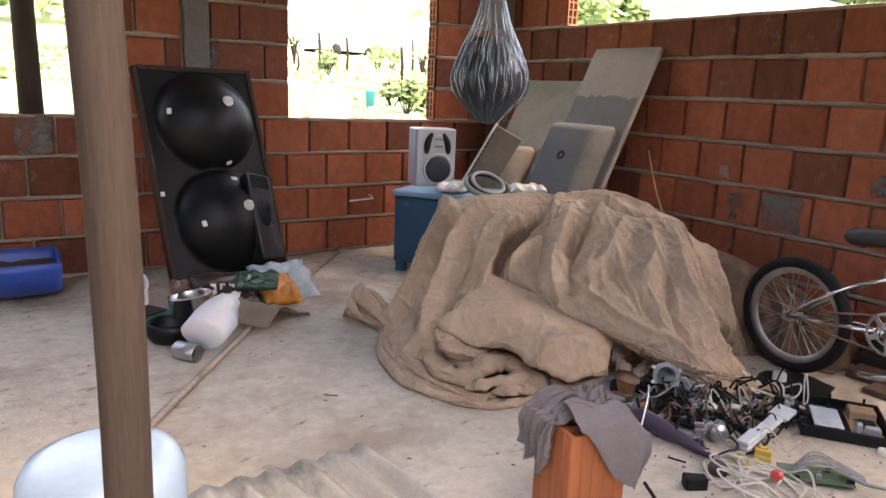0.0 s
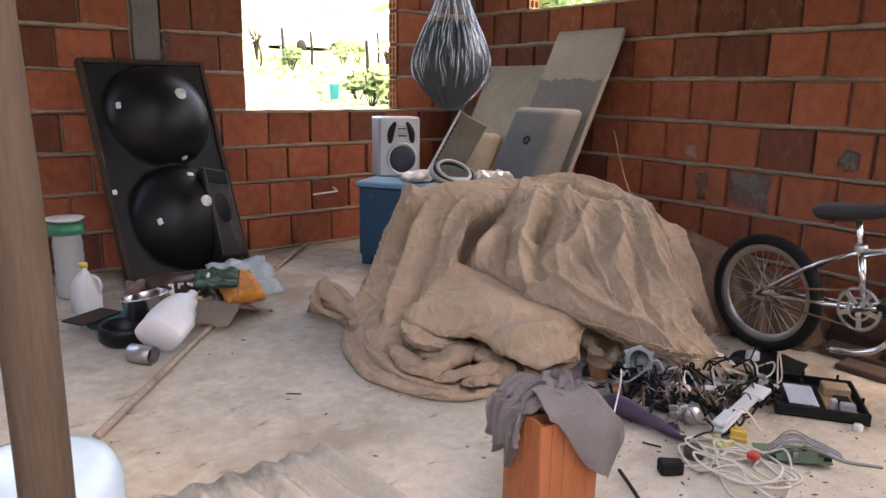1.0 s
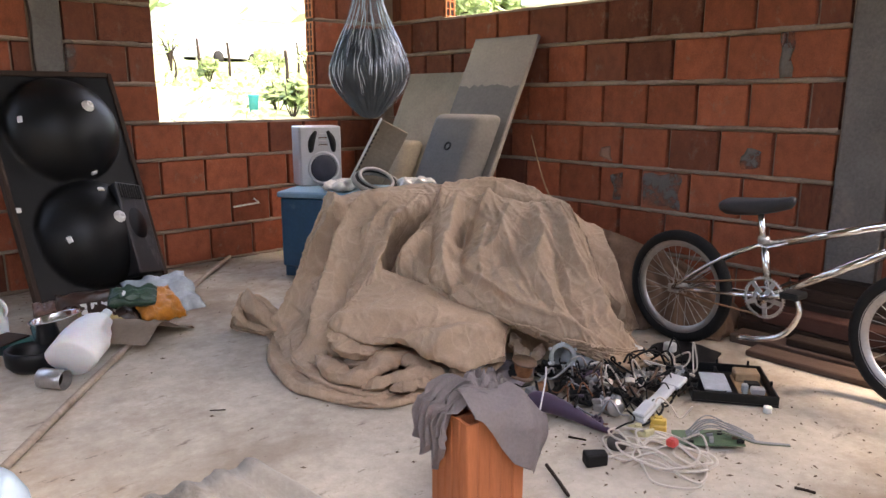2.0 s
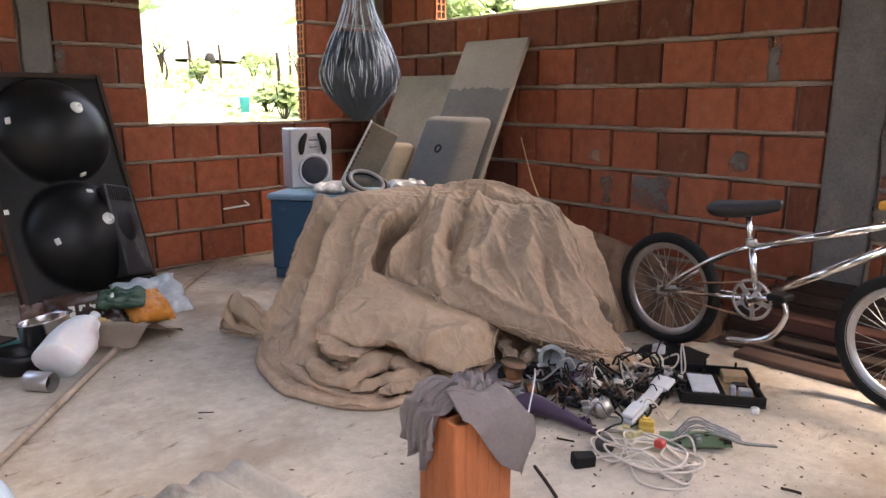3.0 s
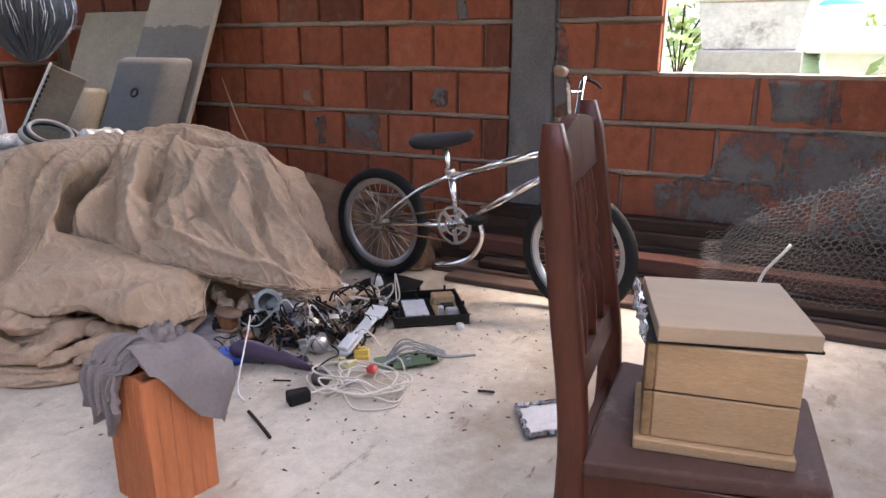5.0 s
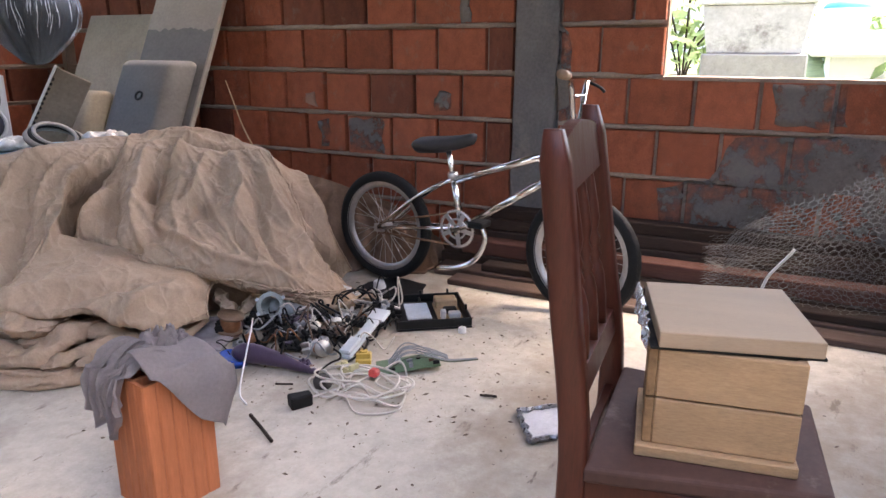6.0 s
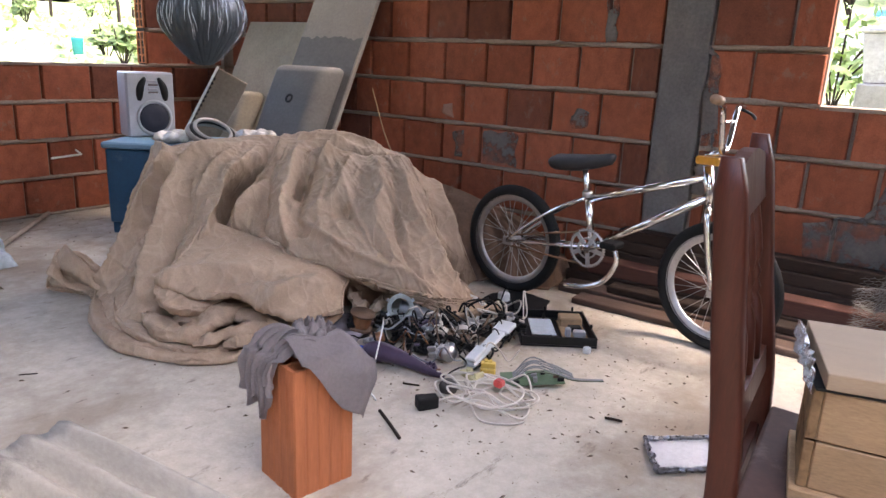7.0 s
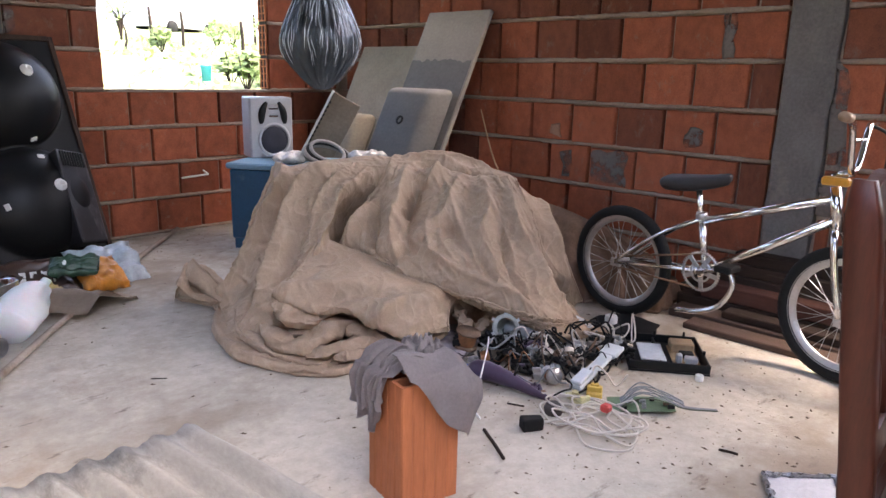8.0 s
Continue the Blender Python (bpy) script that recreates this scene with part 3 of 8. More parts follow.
part("panel", b, BLACKPL, ob, smooth=True)
b = bmesh.new()
bx(b, (-WID / 2, 0, -0.012), (WID / 2, LEN, 0.017))
part("backing", b, OLDWOOD, ob, "worn board behind the plastic")
b = bmesh.new()
for s in (-1, 1):
    bx(b, (s * WID / 2 - 0.012, 0, -0.014), (s * WID / 2 + 0.012, LEN + 0.004, 0.032), 0.003)
part("side_rail", b, OLDWOOD, ob, "worn wooden edge strip")
b = bmesh.new()
bx(b, (-WID / 2 + 0.014, LEN - 0.02, 0.0), (WID / 2 - 0.014, LEN + 0.006, 0.034), 0.003)
part("top_rail", b, OLDWOOD, ob)
for cx, cy, kind_ in ((0.075, 0.965, 1), (-0.215, 0.935, 0), (0.075, 0.66, 0), (0.08, 0.395, 1), (-0.16, 0.325, 0), (0.055, 0.555, 0), (-0.30, 0.52, 0)):
    b = bmesh.new()
    z = 0.02 + dome(cx, cy)
    nrm = Vector((-(dome(cx + 0.004, cy) - dome(cx - 0.004, cy)) / 0.008, -(dome(cx, cy + 0.004) - dome(cx, cy - 0.004)) / 0.008, 1)).normalized()
    mm = Matrix.Translation((cx, cy, z)) @ nrm.to_track_quat("Z", "Y").to_matrix().to_4x4()
    if kind_:
        lathe(b, [(0.030, -0.004), (0.030, 0.006), (0.020, 0.008), (0.018, 0.022), (0.010, 0.022), (0.010, 0.004), (0, 0.004)], 18, mm)
        part("fitting", b, WHITEPL, ob, "white plastic threaded fitting", True)
    else:
        bx(b, (-0.016, -0.011, -0.003), (0.016, 0.013, 0.007), 0.003, mm)
        part("tape_scrap", b, WHITEPL, ob, "torn white scrap")

b = bmesh.new()
for k in range(9):
    bx(b, (0.118 + 0.018 * k, 0.49, 0.17 - 0.0117 * k), (0.128 + 0.018 * k, 0.565, 0.194 - 0.0117 * k), 0.002)
part("vent_ribs", b, BLACKPL, ob)
b = bmesh.new()
vs = bx(b, (0.10, 0.10, 0.021), (0.300, 0.575, 0.200), 0.012, seg=2)
for v in vs:
    v.co.z -= 0.13 * (v.co.x - 0.10) / 0.2 if v.co.z > 0.05 else 0
part("side_box", b, mat("scuffed_black_plastic", (0.022, 0.022, 0.024), 0.5, 0, 0.4, 9, 60, 0.3, 0.003, 0, (0.16, 0.155, 0.15), 0.14, (1.5, 0.5, 1)), ob, "scuffed flat black housing")

# blue chest
u = Vector((0.57, -0.82, 0)).normalized()
v = Vector((0.82, 0.57, 0))
m = Matrix((u, v, (0, 0, 1))).transposed().to_4x4()
m.translation = (-1.245, -0.60, 0)
ob = thing("chest", m, "old blue painted metal chest with a faded lid", "chest")
b = bmesh.new()
bx(b, (0.01, 0.01, 0.06), (0.74, 0.43, 0.455), 0.008)
part("body", b, BLUE, ob)
b = bmesh.new()
bx(b, (-0.006, -0.004, 0.459), (0.756, 0.446, 0.492), 0.008)
part("lid", b, BLUE_TOP, ob, "faded pale blue lid")
b = bmesh.new()
bx(b, (0.30, -0.003, 0.40), (0.40, 0.008, 0.416), 0.003)
part("latch", b, STEEL, ob)
for fx in (0.02, 0.67):
    for fy in (0.02, 0.37):
        b = bmesh.new()
        bx(b, (fx, fy, 0), (fx + 0.06, fy + 0.05, 0.058), 0.004)
        part("foot", b, BLUE, ob)

# loudspeaker on the chest
u = Vector((0.955, -0.30, 0)).normalized()
v = Vector((0.30, 0.955, 0)).normalized()
m = Matrix((u, v, (0, 0, 1))).transposed().to_4x4()
m.translation = (-1.03, -0.505, 0.4925)
ob = thing("loudspeaker", m, "small grey bookshelf loudspeaker with a dark woofer", "loudspeaker")
b = bmesh.new()
bx(b, (0, 0.012, 0), (0.255, 0.19, 0.352), 0.006)
part("cabinet", b, SILVERPL, ob)
b = bmesh.new()
bx(b, (0.004, -0.004, 0.004), (0.251, 0.0115, 0.348), 0.004)
part("front_panel", b, SILVERPL, ob)
for sx in (-1, 1):
    b = bmesh.new()
    tube(b, curve([(0.135 + sx * 0.035, -0.005, 0.325), (0.135 + sx * 0.062, -0.005, 0.27), (0.135 + sx * 0.07, -0.005, 0.2)], 8), [0.009, 0.014, 0.018, 0.020, 0.021, 0.020, 0.017, 0.009], 8)
    part("port", b, BLACKPL, ob, "dark curved port", True)
b = bmesh.new()
tube(b, [(0.14 + 0.088 * math.cos(a), -0.006, 0.105 + 0.092 * math.sin(a)) for a in [k * math.pi / 18 for k in range(36)]], 0.009, 8, True)
part("surround", b, SILVERPL, ob, smooth=True)
b = bmesh.new()
lathe(b, [(0, 0.004), (0.03, 0.006), (0.072, 0.010), (0.080, 0.0)], 32, pose(0.14, -0.005, 0.105, 90, 0, 0))
part("woofer", b, mat("dark_blue_cone", (0.018, 0.02, 0.035), 0.6), ob, "dark woofer cone", True)
for k in range(4):
    b = bmesh.new()
    bx(b, (0.112, -0.012, 0.238 + 0.021 * k), (0.165, -0.0045, 0.249 + 0.021 * k), 0.003)
    part("grille_bar", b, SILVERPL if k % 2 else CHROME, ob)

# Darker cement for the bowl and the slab below a ragged line.
DARKCEM = mat("dark_cement", (0.135, 0.13, 0.125), 0.75, 0, 0.2, 6, 60, 0.3, 0.003)


# slabs leaning on the east wall
def leaning(name, y0, y1, xt, zt, xf, material, label, bowl, thick=0.03, dy=0.0, bowl_material=None):
    foot, head = Vector((xf, (y0 + y1) / 2, 0)), Vector((xt, (y0 + y1) / 2 + dy, zt))
    up = (head - foot)
    ln = up.length
    up.normalize()
    side = Vector((0, -1, 0))
    side = (side - up * side.dot(up)).normalized()
    out = side.cross(up)
    mm = Matrix((side, up, out)).transposed().to_4x4()
    mm.translation = foot
    o = thing(name, mm, label, "slab")
    q = bmesh.new()
    bx(q, (-(y1 - y0) / 2, 0.0, -thick), ((y1 - y0) / 2, ln, 0.0), 0.004)
    part("top", q, material, o)
    cx, cy, w, h, dp = bowl
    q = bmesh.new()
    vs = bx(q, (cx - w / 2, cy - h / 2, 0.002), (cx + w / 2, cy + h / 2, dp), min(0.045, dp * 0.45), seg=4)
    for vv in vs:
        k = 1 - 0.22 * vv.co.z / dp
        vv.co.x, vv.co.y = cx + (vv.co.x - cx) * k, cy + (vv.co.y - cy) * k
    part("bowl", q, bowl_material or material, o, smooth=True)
    return o, ln


sink, SL = leaning("sink_slab", -1.46, -0.96, -0.03, 1.365, -0.70, SLAB, "grey marbled sink slab leaning upside down on the wall", (-0.012, 0.70, 0.47, 0.64, 0.15), bowl_material=DARKCEM)
b = bmesh.new()
lathe(b, [(0.026, 0), (0.026, 0.007), (0.016, 0.007), (0.015, 0.001), (0, 0.001)], 18, Matrix.Translation((0.005, 0.755, 0.148)))
part("drain", b, BLACK, sink, "dark drain hole", True)
b = bmesh.new()
gv = [[None] * 41 for _ in range(13)]
for j in range(13):
    for i in range(41):
        x = (i / 40 - 0.5) * 0.484
        y0_, y1_ = 0.25, 1.20 + 0.02 * noise.noise(Vector((x * 9, 1, 0))) + 0.018 * noise.noise(Vector((x * 30, 3, 0)))
        gv[j][i] = b.verts.new((x, y0_ + (y1_ - y0_) * j / 12, 0.0035))
for j in range(12):
    for i in range(40):
        b.faces.new((gv[j][i], gv[j][i + 1], gv[j + 1][i + 1], gv[j + 1][i]))
part("wet_patch", b, DARKCEM, sink, "darker cement stain")
leaning("sink_slab", -0.98, -0.34, -0.035, 1.17, -0.60, SLAB_B, "dull beige sink slab leaning on the wall in the corner", (-0.04, 0.60, 0.27, 0.44, 0.13))

# bag hung from the ceiling
top = thing("hanging_bag", Matrix.Translation((-0.908, -1.04, 0)), "clear plastic bag stuffed with dark blue cloth, hanging", "bag")
b = bmesh.new()
nu, nv = 220, 110
prof = curve([(0.0, 0, 0.90), (0.055, 0, 0.915), (0.135, 0, 0.99), (0.205, 0, 1.08), (0.215, 0, 1.17), (0.17, 0, 1.29), (0.10, 0, 1.44), (0.055, 0, 1.60), (0.03, 0, 1.75), (0.018, 0, 1.86)], nv)


def bag(b, k, wr, seed, z_top=None):
    rows_ = []
    for p in (prof if z_top is None else [p for p in prof if p.z < z_top]):
        row = []
        f = max(0.0, min(1.0, (p.z - 0.9) / 0.9))
        for i in range(nu):
            a = 2 * math.pi * i / nu
            q = Vector((math.cos(a) * 2.2, math.sin(a) * 2.2, p.z * 1.6 + seed))
            w = noise.noise(q * 1.6) * 0.10 + wr * (0.04 + 0.30 * f) * (0.3 - abs(noise.noise(Vector((math.cos(a) * 6 + seed, math.sin(a) * 6, p.z * 1.3))))) + wr * 0.13 * (0.25 - abs(noise.noise(Vector((math.cos(a) * 13, math.sin(a) * 13 + seed, p.z * 4)))))
            rad = p.x * k * (1 + w)
            row.append(b.verts.new((rad * math.cos(a), rad * math.sin(a) * 0.9, p.z)))
        rows_.append(row)
    for c, d in zip(rows_, rows_[1:]):
        for i in range(nu):
            b.faces.new((c[i], c[(i + 1) % nu], d[(i + 1) % nu], d[i]))


bag(b, 1.0, 1.0, 2.0)
film_m = mat("clear_film", (0.45, 0.50, 0.55), 0.16, 0.9, 0.05, 14, 50, 1.0, 0.16, stretch=(1, 1, 0.3), gloss_vary=0.1)
pb = film_m.node_tree.nodes["Principled BSDF"]
pb.inputs["Alpha"].default_value = 0.22
part("film", b, film_m, top, "crinkled clear plastic film", True)
b = bmesh.new()
bag(b, 0.93, 1.0, 5.0, 1.36)
stuff_m = mat("dark_blue_cloth", (0.016, 0.03, 0.042), 0.6, 0, 0.4, 16, 44, 1.0, 0.04, stretch=(1.5, 1.5, 0.4))
pb = stuff_m.node_tree.nodes["Principled BSDF"]
pb.inputs["Coat Weight"].default_value, pb.inputs["Coat Roughness"].default_value = 1.0, 0.10
part("stuffing", b, stuff_m, top, "dark blue stuffing under shiny film", True)
# Pale thin strips laid on the film paint in its bright highlight streaks.
glint_m = mat("film_glint", (0.66, 0.72, 0.78), 0.25, 0.2, 0.1, 30)
rk = random.Random(31)
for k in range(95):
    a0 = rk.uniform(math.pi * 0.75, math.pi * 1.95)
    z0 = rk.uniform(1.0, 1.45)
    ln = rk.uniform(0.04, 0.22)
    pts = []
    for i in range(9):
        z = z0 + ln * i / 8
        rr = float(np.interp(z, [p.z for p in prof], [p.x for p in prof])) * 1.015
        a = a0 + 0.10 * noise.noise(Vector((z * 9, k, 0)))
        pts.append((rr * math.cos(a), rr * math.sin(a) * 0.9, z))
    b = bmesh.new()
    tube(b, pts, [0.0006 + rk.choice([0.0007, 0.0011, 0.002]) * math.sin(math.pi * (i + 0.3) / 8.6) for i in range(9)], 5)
    part("crease", b, glint_m, top, smooth=True)
b = bmesh.new()
tube(b, [(0, 0, 1.84), (0.01, 0, 2.2), (0, 0, HEIGHT)], 0.004, 6)
part("string", b, BLACK, top)

# ---- the covered heap ----
def resample(pts, n, closed):
    p = [np.array(q, float) for q in pts]
    if closed:
        p.append(p[0])
    seg_ = np.array([np.linalg.norm(b_[:2] - a_[:2]) for a_, b_ in zip(p, p[1:])])
    cum = np.r_[0, np.cumsum(seg_)]
    t = np.linspace(0, cum[-1], n, endpoint=not closed)
    out = np.stack([np.interp(t, cum, [q[k] for q in p]) for k in range(3)], 1)
    for _ in range(max(2, n // 40)):
        if closed:
            out = (np.roll(out, 1, 0) + 2 * out + np.roll(out, -1, 0)) / 4
        else:
            out[1:-1] = (out[:-2] + 2 * out[1:-1] + out[2:]) / 4
    return out


def settle(P, ru, rv, wrap, steps, hold=0.010, seed=1, bend=0.35, kick=0.006):
    """Lets an over-long sheet buckle into folds over the shape that it lies on."""
    rng = np.random.default_rng(seed)
    P0 = P.copy()
    du = np.roll(P, -1, 0) - P if wrap else np.diff(P, axis=0)
    dv = np.diff(P, axis=1)
    su = np.gradient(P, axis=0) if not wrap else (np.roll(P, -1, 0) - np.roll(P, 1, 0))
    nrm = np.cross(su, np.gradient(P, axis=1))
    nrm /= np.linalg.norm(nrm, axis=2, keepdims=True) + 1e-9
    nrm *= np.sign(nrm[..., 2:3] + 1e-6)
    nrm[..., 2] = np.maximum(nrm[..., 2], 0.15)
    nrm /= np.linalg.norm(nrm, axis=2, keepdims=True)
    k0 = rng.normal(size=(P.shape[0], P.shape[1]))
    for _ in range(6):
        k0 = (np.roll(k0, 1, 0) + np.roll(k0, -1, 0) + 2 * k0) / 4
        k0 = (np.roll(k0, 1, 1) + np.roll(k0, -1, 1) + 2 * k0) / 4
    P = P + nrm * (k0 / k0.std() * kick)[..., None]
    n_u, n_v = P.shape[:2]

    def links(axis, step):
        n = P.shape[axis]
        last = n if (wrap and axis == 0) else n - step
        for start in range(2 * step):
            if start >= step * 2:
                break
            idx = np.arange(start, last, 2 * step)
            if len(idx):
                yield idx, (idx + step) % n

    U1 = [(a_, b_) for a_, b_ in links(0, 1)]
    V1 = [(a_, b_) for a_, b_ in links(1, 1)]
    U4 = [(a_, b_) for a_, b_ in links(0, 3)]
    V4 = [(a_, b_) for a_, b_ in links(1, 3)]
    Lu = np.linalg.norm(np.roll(P0, -1, 0) - P0, axis=2) * ru
    Lv = np.linalg.norm(np.roll(P0, -1, 1) - P0, axis=2) * rv
    Lu3 = Lu + np.roll(Lu, -1, 0) + np.roll(Lu, -2, 0)
    Lv3 = Lv + np.roll(Lv, -1, 1) + np.roll(Lv, -2, 1)

    def fix(axis, pairs, L, stiff, only_short=False):
        for a_, b_ in pairs:
            if axis == 0:
                A_, B_, R_ = P[a_], P[b_], L[a_]
            else:
                A_, B_, R_ = P[:, a_], P[:, b_], L[:, a_]
            d = B_ - A_
            ln = np.linalg.norm(d, axis=2) + 1e-9
            c = (ln - R_) / ln * 0.5 * stiff
            if only_short:
                c = np.minimum(c, 0)
            d *= c[..., None]
            if axis == 0:
                P[a_] += d
                P[b_] -= d
            else:
                P[:, a_] += d
                P[:, b_] -= d

    prev = P.copy()
    for it in range(steps):
        vel = (P - prev) * 0.85
        prev = P.copy()
        P += vel
        P[..., 2] -= 0.00025
        for _ in range(2):
            fix(0, U1, Lu, 0.9)
            fix(1, V1, Lv, 0.9)
            fix(0, U4, Lu3 * 0.97, bend, True)
            fix(1, V4, Lv3 * 0.97, bend, True)
        off = ((P - P0) * nrm).sum(2)
        P -= nrm * np.minimum(off + 0.006, 0)[..., None]
        P += (P0 - P) * hold
        P[:, 0] = P0[:, 0]
        P[..., 2] = np.maximum(P[..., 2], 0.006)
    return P


def sheet(name, P, wrap, material, parent=None, label="", hem=0.007):
    b = bmesh.new()
    nu_, nv_ = P.shape[:2]
    vs = [[b.verts.new(P[i, j]) for j in range(nv_)] for i in range(nu_)]
    for i in range(nu_ if wrap else nu_ - 1):
        k = (i + 1) % nu_
        for j in range(nv_ - 1):
            b.faces.new((vs[i][j], vs[k][j], vs[k][j + 1], vs[i][j + 1]))
    ob_ = part(name, b, material, parent, label, True)
    if hem:
        edges = [("hem", [P[i, -1] for i in range(0, nu_, 2)], wrap)]
        if hem > 0.008:
            edges += [("hem", [P[i, k] + np.array([0, 0, 0.004]) for i in range(0, nu_, 2)], wrap) for k in (-4, -7)]
        if not wrap:
            edges += [("hem", [P[0, j] for j in range(0, nv_, 2)], False), ("hem", [P[-1, j] for j in range(0, nv_, 2)], False)]
        for nm, pts_, cl in edges:
            b = bmesh.new()
            tube(b, pts_, hem, 6, cl)
            part(nm, b, material, parent, smooth=True)
    return ob_


def skirt(ridge, rim, nu_, nv_, closed, power):
    """A surface from a ridge line down to a rim; power shapes the fall for each point of the rim."""
    rim_ = resample(rim, nu_, closed)
    rg = resample(ridge, 80, False)
    d = np.linalg.norm(rim_[:, None, :2] - rg[None, :, :2], axis=2)
    w = np.exp(-((d - d.min(1, keepdims=True)) / 0.10) ** 1)
    top_ = (w[:, :, None] * rg[None]).sum(1) / w.sum(1)[:, None]
    s = np.linspace(0, 1, nv_) ** 0.92
    pw = np.array([power(q) for q in rim_])
    P = top_[:, None] + (rim_ - top_)[:, None] * s[None, :, None]
    P[..., 2] = rim_[:, None, 2] + (top_[:, 2] - rim_[:, 2])[:, None] * (1 - s[None]) ** pw[:, None]
    return P, rim_, s


def folds(P, rim, amount, seed, fu=4.5, fv=0.55, diag=0.0):
    """Creased folds that run down the fall of the cloth."""
    n_u, n_v = P.shape[:2]
    arc = np.r_[0, np.cumsum(np.linalg.norm(np.diff(rim[:, :2], axis=0), axis=1))]
    su = np.gradient(P, axis=0)
    nr = np.cross(su, np.gradient(P, axis=1))
    nr /= np.linalg.norm(nr, axis=2, keepdims=True) + 1e-9
    nr *= np.sign(nr[..., 2:3] + 1e-6)
    out = np.zeros((n_u, n_v))
    fall = np.concatenate([np.zeros((n_u, 1)), np.cumsum(np.linalg.norm(np.diff(P, axis=1), axis=2), axis=1)], 1)
    for i in range(n_u):
        for j in range(n_v):
            a, c = arc[i], fall[i, j]
            wq = noise.noise(Vector((a * 2.2, c * 3.0, seed + 20)))
            a2 = a + 0.12 * wq + diag * c
            r1 = 1 - 2.4 * abs(noise.noise(Vector((a2 * fu, c * fv, seed)))) ** 0.8
            r2 = 1 - 2 * abs(noise.noise(Vector((a2 * fu * 2.7 + 7, c * fv * 2.2, seed + 3))))
            r3 = 1 - 2 * abs(noise.noise(Vector((a * 13 + c * 9, c * 7 - a * 5, seed + 5))))
            out[i, j] = amount[i, j] * (0.62 * r1 + 0.26 * r2) + 0.007 * r3
    edge = np.minimum(1, np.arange(n_v) / 6)[None]
    return P + nr * (out * edge)[..., None]


def spline(P, n):
    """n rows on smooth curves through the rows of P."""
    Q = np.concatenate([[2 * P[0] - P[1]], P, [2 * P[-1] - P[-2]]])
    t = np.linspace(0, len(P) - 1, n)
    k = np.minimum(t.astype(int), len(P) - 2)
    u = (t - k).reshape(-1, *[1] * (P.ndim - 1))
    a, b_, c, d = Q[k], Q[k + 1], Q[k + 2], Q[k + 3]
    return 0.5 * (2 * b_ + (c - a) * u + (2 * a - 5 * b_ + 4 * c - d) * u * u + (3 * b_ - a - 3 * c + d) * u ** 3)


def outward(P):
    nr = np.cross(np.gradient(P, axis=0), np.gradient(P, axis=1))
    nr /= np.linalg.norm(nr, axis=2, keepdims=True) + 1e-9
    return nr * np.sign(nr @ np.array([-0.55, -0.6, 0.58]) + 1e-6)[..., None]


def drape(rows, creases, nu_, nv_, seed, sway=0.010, wrinkle=0.006):
    """A hanging cloth: a smooth net with rounded ridges and valleys along lines, and small wrinkles down its fall."""
    P = spline(spline(np.array(rows), nv_).swapaxes(0, 1), nu_)
    N = outward(P)
    lift = np.zeros(P.shape[:2])
    for h, w, line in creases:
        L = spline(np.array(line), 90)
        d2 = ((P[:, :, None] - L[None, None]) ** 2).sum(-1)
        at = d2.argmin(2) / 89.0
        d = np.sqrt(d2.min(2))
        fade = np.minimum(1, np.minimum(at, 1 - at) * 5 + 0.35)
        lift += 2.0 * h * fade * np.exp(-(d / w) ** 1.2)
    across = np.cumsum(np.linalg.norm(np.gradient(P, axis=0), axis=2), axis=0)
    down = np.cumsum(np.linalg.norm(np.gradient(P, axis=1), axis=2), axis=1)
    for i in range(nu_):
        for j in range(nv_):
            a, c = across[i, j], down[i, j]
            a += 0.05 * noise.noise(Vector((a * 5, c * 5, seed + 9)))
            n1 = noise.noise(Vector((a * 9, c * 2.2, seed)))
            n2 = noise.noise(Vector((a * 11 + c * 7, c * 4.2, seed + 3)))
            n3 = noise.noise(Vector((a * 9 - c * 9, c * 5 + a * 4, seed + 5)))
            n4 = noise.noise(Vector((a * 22 + c * 16, c * 9, seed + 7)))
            lift[i, j] += min(1.0, 0.15 + j / 34) * (sway * 1.6 * n1 + wrinkle * (0.65 * max(0, 0.5 - 3.2 * abs(n2)) + 0.9 * max(0, 0.5 - 4 * abs(n3)) + 0.6 * max(0, 0.5 - 4 * abs(n4))))
    P = P + N * lift[..., None]
    P[..., 2] = np.maximum(P[..., 2], 0.006)
    return P


def fold_roll(line, rad, seed):
    """A bunched fold lying along a line: a flattened, uneven roll of cloth that tapers at its ends."""
    L = spline(np.array(line), 60)
    b = bmesh.new()
    rings = []
    for i, p in enumerate(L):
        d = Vector(L[min(i + 1, 59)] - L[max(i - 1, 0)]).normalized()
        side = d.cross(Vector((0, 0, 1))).normalized()
        up = side.cross(d)
        t = i / 59
        r_ = rad * min(1.0, 0.25 + 3.2 * min(t, 1 - t)) * (0.9 + 0.5 * noise.noise(Vector((t * 5, seed, 0))))
        ring = []
        for k in range(20):
            a = 2 * math.pi * k / 20
            w = 1 + 0.35 * (0.25 - abs(noise.noise(Vector((math.cos(a) * 1.8, math.sin(a) * 1.8, t * 9 + seed * 3))))) * 2
            q = Vector(p) + side * (r_ * 1.15 * w * math.cos(a)) + up * (r_ * 0.72 * w * math.sin(a) + 0.006 * math.sin(3 * a + seed))
            q.z = max(q.z, 0.004)
            ring.append(b.verts.new(q))
        rings.append(ring)
    for a, c in zip(rings, rings[1:]):
        for k in range(20):
            b.faces.new((a[k], a[(k + 1) % 20], c[(k + 1) % 20], c[k]))
    b.faces.new(rings[0][::-1])
    b.faces.new(rings[-1])
    part("fold", b, BURLAP, tarp, smooth=True)


tarp = thing("tarpaulin", Matrix(), "crumpled brown tarpaulin draped over a large heap", "tarpaulin")
